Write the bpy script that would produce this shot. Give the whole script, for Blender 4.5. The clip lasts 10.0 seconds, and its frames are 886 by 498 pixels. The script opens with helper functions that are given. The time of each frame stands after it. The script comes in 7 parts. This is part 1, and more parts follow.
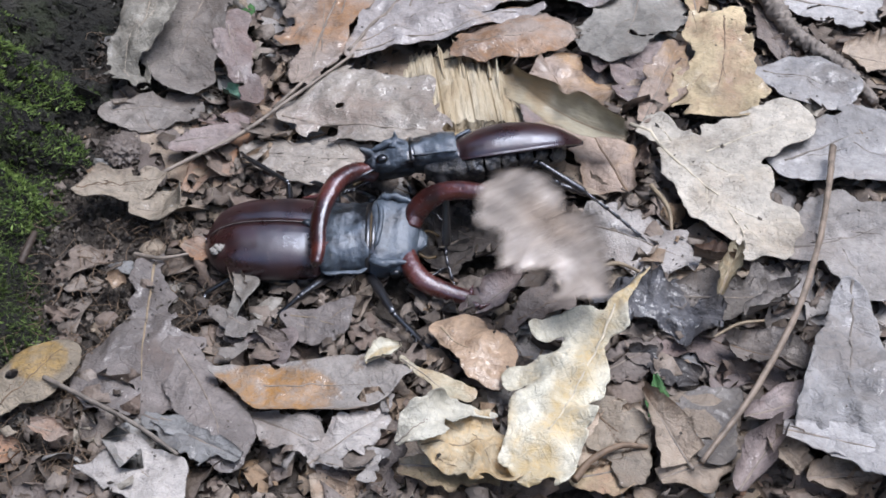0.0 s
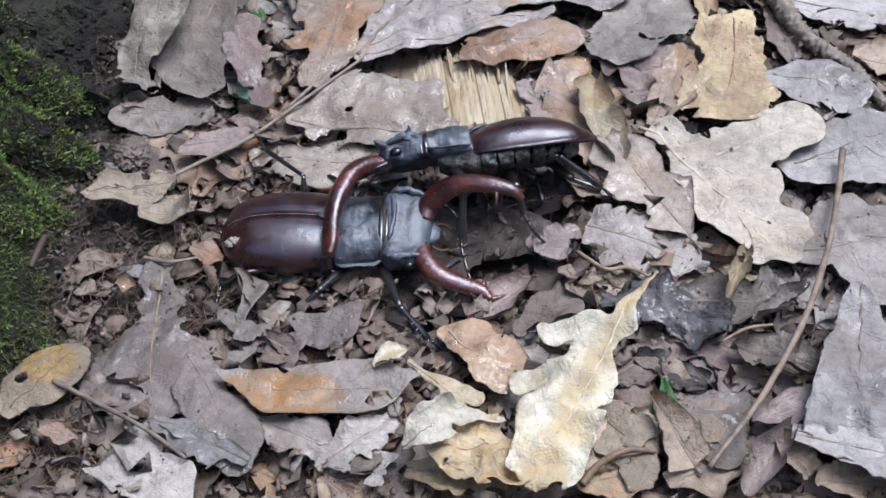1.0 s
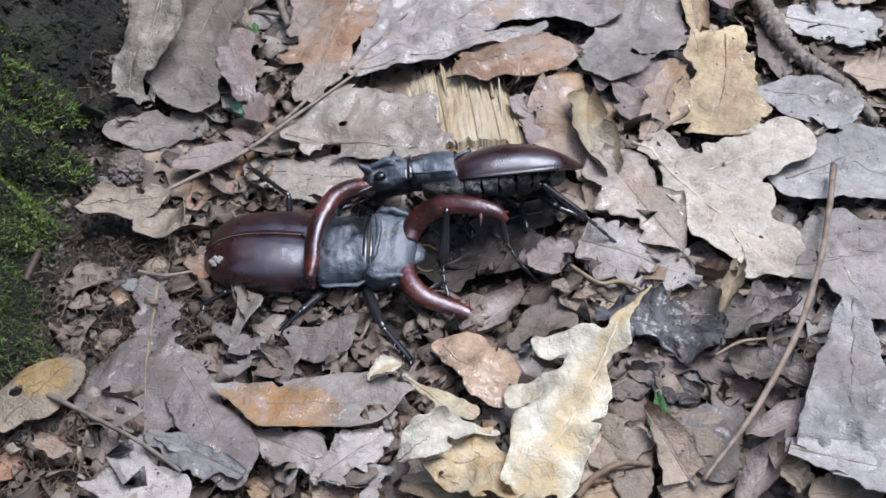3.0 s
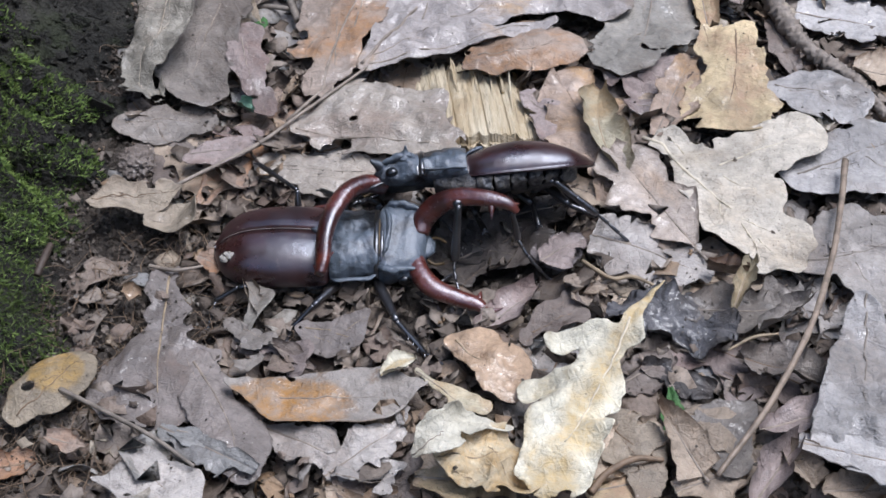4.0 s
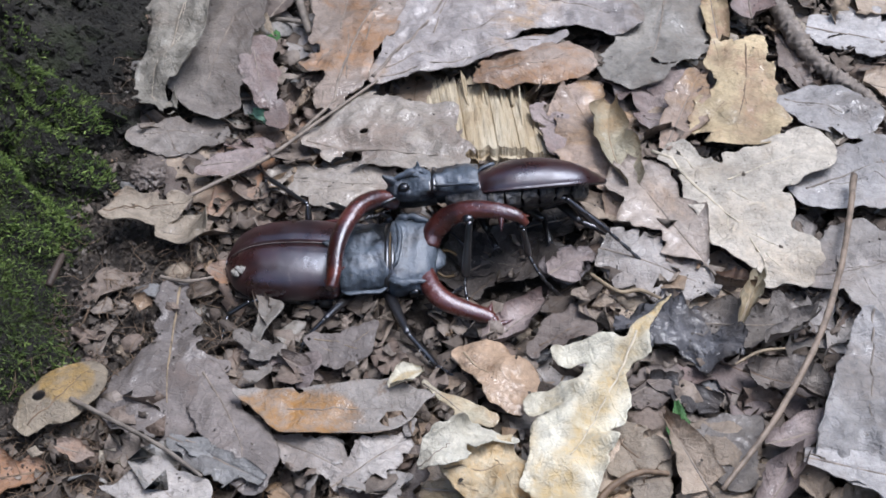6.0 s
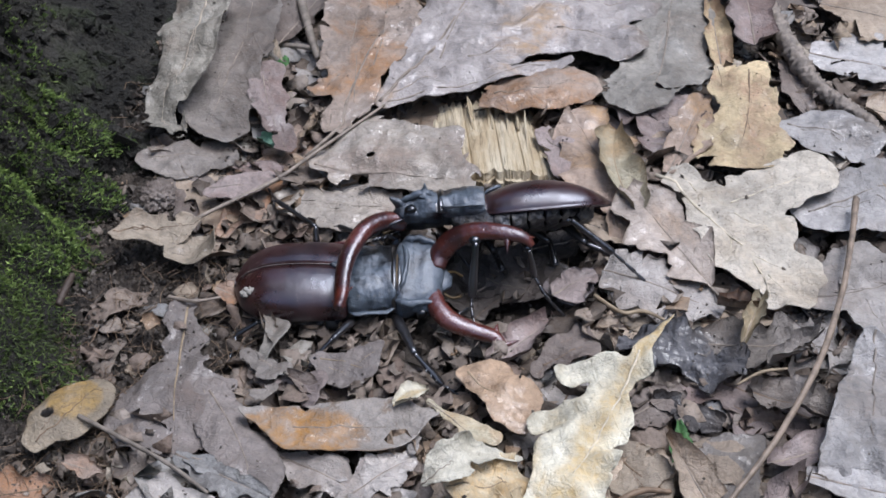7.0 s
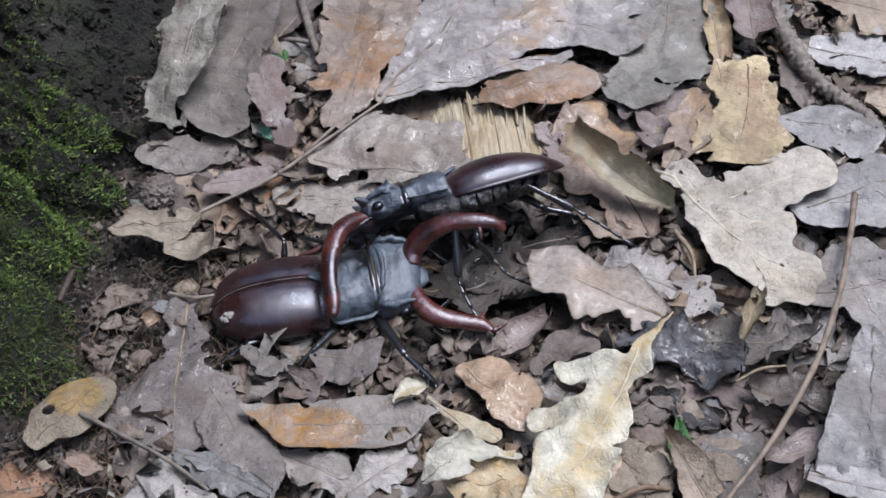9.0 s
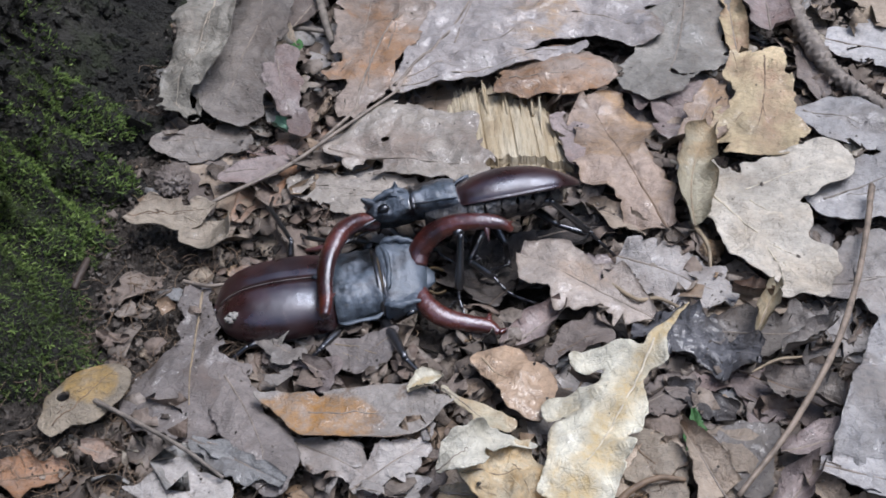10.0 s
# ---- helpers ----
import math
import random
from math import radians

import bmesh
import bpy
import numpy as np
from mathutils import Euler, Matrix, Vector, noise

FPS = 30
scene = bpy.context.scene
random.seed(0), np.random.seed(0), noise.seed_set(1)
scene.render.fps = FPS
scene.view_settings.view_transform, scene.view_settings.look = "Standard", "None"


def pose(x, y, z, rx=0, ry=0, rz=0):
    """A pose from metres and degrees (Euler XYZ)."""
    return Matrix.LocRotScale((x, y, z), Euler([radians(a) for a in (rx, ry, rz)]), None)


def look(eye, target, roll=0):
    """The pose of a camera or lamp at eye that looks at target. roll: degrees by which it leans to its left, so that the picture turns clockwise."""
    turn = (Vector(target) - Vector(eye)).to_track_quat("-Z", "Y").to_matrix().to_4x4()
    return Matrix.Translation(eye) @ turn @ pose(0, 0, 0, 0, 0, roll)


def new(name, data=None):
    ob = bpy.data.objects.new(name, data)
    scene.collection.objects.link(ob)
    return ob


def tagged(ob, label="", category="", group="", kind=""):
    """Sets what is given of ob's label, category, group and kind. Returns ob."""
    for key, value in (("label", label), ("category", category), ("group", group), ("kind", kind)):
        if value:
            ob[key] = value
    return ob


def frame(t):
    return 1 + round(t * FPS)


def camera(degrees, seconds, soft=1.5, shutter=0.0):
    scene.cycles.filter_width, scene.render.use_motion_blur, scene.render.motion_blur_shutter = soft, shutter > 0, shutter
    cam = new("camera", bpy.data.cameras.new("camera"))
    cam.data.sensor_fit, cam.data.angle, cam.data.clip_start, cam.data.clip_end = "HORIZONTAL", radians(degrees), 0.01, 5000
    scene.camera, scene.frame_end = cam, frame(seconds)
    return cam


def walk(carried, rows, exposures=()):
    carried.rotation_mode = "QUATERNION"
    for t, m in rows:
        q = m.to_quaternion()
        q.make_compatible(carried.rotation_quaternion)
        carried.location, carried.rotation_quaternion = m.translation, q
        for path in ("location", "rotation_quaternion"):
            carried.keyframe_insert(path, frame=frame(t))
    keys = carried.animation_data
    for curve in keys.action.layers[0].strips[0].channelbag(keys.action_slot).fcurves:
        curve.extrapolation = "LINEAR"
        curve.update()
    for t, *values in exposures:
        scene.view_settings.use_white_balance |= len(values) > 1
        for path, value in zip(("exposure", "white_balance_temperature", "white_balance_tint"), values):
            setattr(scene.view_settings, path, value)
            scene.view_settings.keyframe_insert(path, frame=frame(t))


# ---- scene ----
cam = camera(38, 10.0, soft=1.6, shutter=0.5)
walk(cam, [
    (0, pose(0.00282, -0.20718, 0.25630, 39.105, 0.585, 0.311)),
    (0.5, pose(0.00343, -0.20719, 0.25594, 39.461, 0.971, 0.672)),
    (1, pose(0.00422, -0.20689, 0.25674, 39.190, 1.068, 0.706)),
    (1.5, pose(0.00142, -0.20884, 0.25627, 40.117, 0.818, 0.531)),
    (2, pose(0.00412, -0.20776, 0.25782, 39.992, 0.784, 0.517)),
    (2.2, pose(0.00309, -0.20778, 0.25776, 39.767, 0.719, 0.523)),
    (3.3, pose(0.00231, -0.20784, 0.25733, 39.863, 0.625, 0.375)),
    (3.5, pose(0.00084, -0.20881, 0.25643, 39.829, 0.661, 0.453)),
    (4, pose(-0.00059, -0.20759, 0.25724, 39.626, 0.523, 0.419)),
    (4.5, pose(0.00186, -0.20788, 0.25750, 39.828, 0.611, 0.570)),
    (5, pose(0.00135, -0.20740, 0.25797, 39.758, 0.419, 0.511)),
    (5.5, pose(0.00223, -0.20957, 0.25588, 40.163, 0.647, 0.676)),
    (5.7, pose(0.00166, -0.20810, 0.25708, 39.922, 0.762, 0.843)),
    (6.8, pose(0.00134, -0.21038, 0.26067, 41.221, 1.104, 1.603)),
    (7, pose(0.00285, -0.21255, 0.25958, 41.543, 1.141, 1.543)),
    (7.5, pose(0.00128, -0.21316, 0.26110, 42.211, 0.679, 1.095)),
    (8, pose(-0.00027, -0.21226, 0.26158, 41.436, 0.548, 0.803)),
    (8.5, pose(0.00145, -0.21165, 0.26145, 41.176, 0.658, 0.862)),
    (9, pose(0.00240, -0.21065, 0.26228, 40.827, 1.074, 1.475)),
    (9.5, pose(0.00171, -0.20879, 0.26273, 40.391, 0.961, 1.491)),
    (10, pose(0.00118, -0.21130, 0.26083, 40.615, 1.230, 1.986)),
], exposures=[(0.0, 0.71), (4.0, 0.69), (5.0, 0.65), (5.5, 0.67), (7.0, 0.58), (8.5, 0.55), (9.0, 0.52), (9.5, 0.42), (10.0, 0.50)])

# ---- light: a bright overcast sky over a small forest clearing ----
world = bpy.data.worlds.new("sky")
scene.world = world
world.use_nodes = True
wn, wl = world.node_tree.nodes, world.node_tree.links
sky = wn.new("ShaderNodeTexSky")
sky.sky_type, sky.sun_disc = "NISHITA", False
sky.sun_elevation, sky.sun_rotation = radians(78), radians(110)
sky.air_density, sky.dust_density = 1.0, 1.5
wn["Background"].inputs["Strength"].default_value = 0.14
wl.new(sky.outputs[0], wn["Background"].inputs["Color"])
sun = new("sun", bpy.data.lights.new("sun", "SUN"))
sun.data.energy, sun.data.angle, sun.data.color = 2.38, radians(34), (0.94, 0.95, 1.01)
sun.matrix_world = look((0.32, 0.20, 0.9), (0, 0, 0))

# ---- small tools; lengths in millimetres ----
MM = 0.001


def ground_z(x, y):
    """Height of the forest floor: it falls gently towards +y, with a scraped hollow under the beetles."""
    return 2.0 - 0.085 * np.clip(y, -3000.0, 3000.0) - 7.0 * np.exp(-((x - 6.0) ** 2 + (y - 7.0) ** 2) / 242.0)


def mesh_object(name, verts, faces, material, parent=None, label="", uv=None, smooth=True):
    me = bpy.data.meshes.new(name)
    me.from_pydata((np.asarray(verts, float) * MM).tolist(), [], faces)
    if smooth:
        me.polygons.foreach_set("use_smooth", [True] * len(me.polygons))
    if uv is not None:
        index = np.empty(len(me.loops), int)
        me.loops.foreach_get("vertex_index", index)
        me.uv_layers.new(name="UVMap").data.foreach_set("uv", np.asarray(uv, float)[index].ravel())
    me.materials.append(material)
    me.update()
    ob = new(name, me)
    if parent is not None:
        ob.parent = parent
    if label:
        ob["label"] = label
    return ob


def thing(name, label, category, group=""):
    return tagged(new(name), label, category, group)


def spline(points, n):
    """A smooth line (Catmull-Rom) through points of any dimension."""
    p = np.asarray(points, float)
    p = np.vstack([2 * p[0] - p[1], p, 2 * p[-1] - p[-2]])
    k = len(p) - 3
    out = []
    for u in np.linspace(0, k, n):
        i = min(int(u), k - 1)
        t = u - i
        a, b, c, d = p[i:i + 4]
        out.append(0.5 * (2 * b + (c - a) * t + (2 * a - 5 * b + 4 * c - d) * t * t + (3 * b - a - 3 * c + d) * t ** 3))
    return np.array(out)


def tube(points, radii, n=16, seg=8, flat=1.0, knobs=0.0, rng=None):
    """A round bar through points with a radius at each; flat squashes it in z. Returns verts, faces."""
    line = spline([(*p, r) for p, r in zip(points, radii)], n)
    c, r = line[:, :3], np.maximum(line[:, 3], 0.02)
    t = np.gradient(c, axis=0)
    t /= np.linalg.norm(t, axis=1)[:, None] + 1e-9
    ref = np.array([0, 0, 1.0]) if abs(t[:, 2]).mean() < 0.8 else np.array([1.0, 0, 0])
    a = np.cross(t, ref)
    a /= np.linalg.norm(a, axis=1)[:, None] + 1e-9
    b = np.cross(a, t)
    ang = np.arange(seg) * 2 * math.pi / seg
    rr = r[:, None] * np.ones(seg)
    if knobs and rng is not None:
        rr = rr * (1 + knobs * rng.normal(0, 1, rr.shape))
    v = c[:, None] + a[:, None] * (np.cos(ang) * rr)[..., None] + b[:, None] * (np.sin(ang) * rr * flat)[..., None]
    v = np.vstack([v.reshape(-1, 3), c[:1], c[-1:]])
    f = []
    for i in range(n - 1):
        for j in range(seg):
            k = (j + 1) % seg
            f.append((i * seg + j, i * seg + k, (i + 1) * seg + k, (i + 1) * seg + j))
    for j in range(seg):
        k = (j + 1) % seg
        f.append((n * seg, k, j))
        f.append((n * seg + 1, (n - 1) * seg + j, (n - 1) * seg + k))
    return v, f


def joined(pieces):
    verts, faces, at = [], [], 0
    for v, f in pieces:
        verts.append(v)
        faces += [tuple(i + at for i in q) for q in f]
        at += len(v)
    return np.vstack(verts), faces


def wavy(x, y, scale, seed, depth=3):
    """Smooth random relief at points, about -1 to 1."""
    return np.array([noise.fractal(Vector((a / scale, b / scale, seed * 7.3)), 1.0, 2.0, depth) for a, b in zip(np.ravel(x), np.ravel(y))]).reshape(np.shape(x))


# ---- materials ----
def nodes_of(name):
    m = bpy.data.materials.new(name)
    m.use_nodes = True
    t = m.node_tree
    return m, t.nodes, t.links, t.nodes["Principled BSDF"]


class Net:
    """A short way to wire nodes."""

    def __init__(self, name):
        self.m, self.n, self.l, self.out = nodes_of(name)

    def put(self, socket, value):
        if isinstance(value, (int, float)):
            socket.default_value = value
        elif isinstance(value, tuple):
            socket.default_value = (*value, 1.0) if len(value) == 3 and len(socket.default_value) == 4 else value
        else:
            self.l.new(value, socket)

    def math(self, op, a, b=0.0, c=None):
        q = self.n.new("ShaderNodeMath")
        q.operation = op
        self.put(q.inputs[0], a)
        self.put(q.inputs[1], b)
        if c is not None:
            self.put(q.inputs[2], c)
        return q.outputs[0]

    def noise(self, vector, scale, detail=4.0, rough=0.6, distortion=0.0):
        q = self.n.new("ShaderNodeTexNoise")
        q.inputs["Scale"].default_value, q.inputs["Detail"].default_value = scale, detail
        q.inputs["Roughness"].default_value, q.inputs["Distortion"].default_value = rough, distortion
        self.l.new(vector, q.inputs["Vector"])
        return q.outputs["Fac"]

    def ramp(self, value, lo, hi, a=0.0, b=1.0):
        q = self.n.new("ShaderNodeMapRange")
        q.interpolation_type = "SMOOTHSTEP"
        self.put(q.inputs[0], value)
        for i, x in enumerate((lo, hi, a, b)):
            q.inputs[i + 1].default_value = x
        return q.outputs[0]

    def mix(self, f, a, b, blend="MIX"):
        q = self.n.new("ShaderNodeMix")
        q.data_type, q.blend_type = "RGBA", blend
        self.put(q.inputs[0], f)
        self.put(q.inputs[6], a)
        self.put(q.inputs[7], b)
        return q.outputs[2]

    def bump(self, height, strength, distance):
        q = self.n.new("ShaderNodeBump")
        q.inputs["Strength"].default_value, q.inputs["Distance"].default_value = strength, distance
        self.l.new(height, q.inputs["Height"])
        self.l.new(q.outputs[0], self.out.inputs["Normal"])

    def place(self):
        return self.n.new("ShaderNodeTexCoord").outputs["Object"]

    def random(self):
        return self.n.new("ShaderNodeObjectInfo").outputs["Random"]

    def island(self):
        return self.n.new("ShaderNodeNewGeometry").outputs["Random Per Island"]

    def shifted(self, vector, by):
        """Coordinates moved by a random amount, so that no two things look alike."""
        q = self.n.new("ShaderNodeVectorMath")
        q.operation = "ADD"
        c = self.n.new("ShaderNodeCombineXYZ")
        for i, k in enumerate((1.7, 3.1, 0.9)):
            self.l.new(self.math("MULTIPLY", by, k), c.inputs[i])
        self.l.new(vector, q.inputs[0])
        self.l.new(c.outputs[0], q.inputs[1])
        return q.outputs[0]

    def set(self, **values):
        for key, value in values.items():
            self.put(self.out.inputs[key.replace("_", " ")], value)
        return self.m


def dead_leaf(name, tone, blotch, amount=0.5, vein=None, wet=0.3, veins=8.0, speck=0.35, stain=0.55, spots=(), rib_band=0.0, film=0.45):
    """A dry, damp-patched leaf: two tones, specks, a pinnate net of veins."""
    tone, blotch = [(c[0] * 0.95, c[1], c[2] * 1.08) for c in (tone, blotch)]
    w = Net(name)
    v = w.shifted(w.place(), w.random())
    uv = w.n.new("ShaderNodeSeparateXYZ")
    w.l.new(w.n.new("ShaderNodeTexCoord").outputs["UV"], uv.inputs[0])
    side = w.math("ABSOLUTE", w.math("SUBTRACT", w.math("MULTIPLY", uv.outputs[1], 2.0), 1.0))
    q = w.math("FRACT", w.math("SUBTRACT", w.math("MULTIPLY", uv.outputs[0], veins), w.math("MULTIPLY", w.math("ADD", side, w.math("MULTIPLY", w.noise(v, 60, 2), 0.35)), 1.9)))
    line = w.ramp(w.math("ABSOLUTE", w.math("SUBTRACT", q, 0.5)), 0.0, 0.055, 1.0, 0.0)
    line = w.math("MULTIPLY", w.math("MULTIPLY", line, w.ramp(side, 0.55, 0.95, 1.0, 0.15)), w.ramp(w.noise(v, 90, 2), 0.4, 0.6, 0.25, 1.0))
    cells = w.n.new("ShaderNodeTexVoronoi")
    cells.feature = "DISTANCE_TO_EDGE"
    cells.inputs["Scale"].default_value = 420
    w.l.new(v, cells.inputs["Vector"])
    net = w.ramp(cells.outputs["Distance"], 0.0, 0.12, 1.0, 0.0)
    big = w.noise(v, 38, 5, 0.62, 0.4)
    fine = w.noise(v, 420, 4, 0.7)
    grit = w.noise(v, 1500, 2, 0.6)
    patch = w.ramp(big, 0.60 - 0.25 * amount, 0.74 - 0.2 * amount)
    col = w.mix(patch, tone, blotch)
    for u0, v0, ru, rv in spots:
        du = w.math("DIVIDE", w.math("SUBTRACT", uv.outputs[0], u0), ru)
        dv = w.math("DIVIDE", w.math("SUBTRACT", uv.outputs[1], v0), rv)
        far = w.math("ADD", w.math("MULTIPLY", du, du), w.math("MULTIPLY", dv, dv))
        far = w.math("ADD", far, w.math("MULTIPLY", w.math("SUBTRACT", w.noise(v, 120, 4, 0.6), 0.5), 2.4))
        col = w.mix(w.ramp(far, 0.7, 1.3, 0.9, 0.0), col, blotch)
    if rib_band:
        near = w.math("ADD", side, w.math("MULTIPLY", w.math("SUBTRACT", w.noise(v, 70, 4, 0.6), 0.5), 1.2))
        col = w.mix(w.ramp(near, 0.0, 0.42, rib_band, 0.0), col, blotch)
    col = w.mix(w.ramp(fine, 0.35, 0.7, 0.0, 0.6), col, tuple(c * 0.55 for c in tone))
    col = w.mix(w.ramp(w.noise(v, 230, 4, 0.7, 0.8), 0.56, 0.70, 0.0, 0.45), col, tuple(c * 0.45 for c in tone))
    col = w.mix(w.ramp(w.noise(v, 110, 3, 0.6), 0.50, 0.72, 0.0, 0.35), col, tuple(min(1, c * 1.35) for c in tone))
    col = w.mix(w.ramp(grit, 0.63, 0.75, 0.0, speck), col, (0.035, 0.026, 0.02))
    col = w.mix(w.math("MULTIPLY", net, 0.16), col, tuple(c * 0.55 for c in tone))
    col = w.mix(w.math("MULTIPLY", line, 0.16), col, vein or tuple(min(1, c * 1.45 + 0.02) for c in tone))
    col = w.mix(w.ramp(w.noise(v, 900, 3, 0.6), 0.66, 0.74, 0.0, 0.45), col, (0.55, 0.52, 0.48))
    col = w.mix(w.ramp(w.noise(v, 170, 5, 0.75), 0.60, 0.70, 0.0, stain), col, tuple(c * 0.42 for c in blotch))
    worn = w.math("MULTIPLY", w.ramp(side, 0.78, 1.0), w.ramp(w.noise(v, 140, 3), 0.4, 0.6))
    col = w.mix(w.math("MULTIPLY", worn, 0.5), col, tuple(c * 0.5 for c in blotch))
    cloud = w.ramp(w.noise(v, 24, 3, 0.55, 0.6), 0.3, 0.7, 0.72, 1.22)
    h = w.n.new("ShaderNodeHueSaturation")
    h.inputs["Saturation"].default_value = 1.0
    w.put(h.inputs["Value"], w.math("MULTIPLY", cloud, w.math("ADD", w.math("MULTIPLY", w.random(), 0.36), 0.84)))
    w.l.new(col, h.inputs["Color"])
    damp = w.ramp(w.noise(v, 75, 4, 0.65), 0.66 - 0.3 * wet, 0.80 - 0.3 * wet)
    rough = w.math("SUBTRACT", 0.70, w.math("MULTIPLY", damp, 0.25))
    height = w.math("ADD", w.math("MULTIPLY", fine, 0.6), w.math("ADD", w.math("MULTIPLY", line, 0.07), w.math("MULTIPLY", big, 0.8)))
    height = w.math("ADD", height, w.math("MULTIPLY", net, 0.05))
    pucker = w.n.new("ShaderNodeTexVoronoi")
    pucker.feature = "SMOOTH_F1"
    pucker.inputs["Scale"].default_value = 190
    w.l.new(v, pucker.inputs["Vector"])
    height = w.math("ADD", height, w.math("MULTIPLY", pucker.outputs["Distance"], -0.4))
    w.bump(height, 0.9, 0.0016)
    gloss = w.n.new("ShaderNodeBump")
    gloss.inputs["Strength"].default_value, gloss.inputs["Distance"].default_value = 1.0, 0.0009
    w.l.new(w.math("ADD", w.math("ADD", w.noise(v, 320, 3, 0.6), w.math("MULTIPLY", w.noise(v, 1100, 2, 0.5), 0.35)), w.math("MULTIPLY", big, 2.0)), gloss.inputs["Height"])
    w.l.new(gloss.outputs[0], w.out.inputs["Coat Normal"])
    return w.set(Base_Color=h.outputs[0], Roughness=rough, Specular_IOR_Level=0.5, Coat_Weight=w.math("MULTIPLY", damp, min(1.0, film + 0.3)), Coat_IOR=1.55, Coat_Roughness=0.13 if film < 0.6 else 0.08)


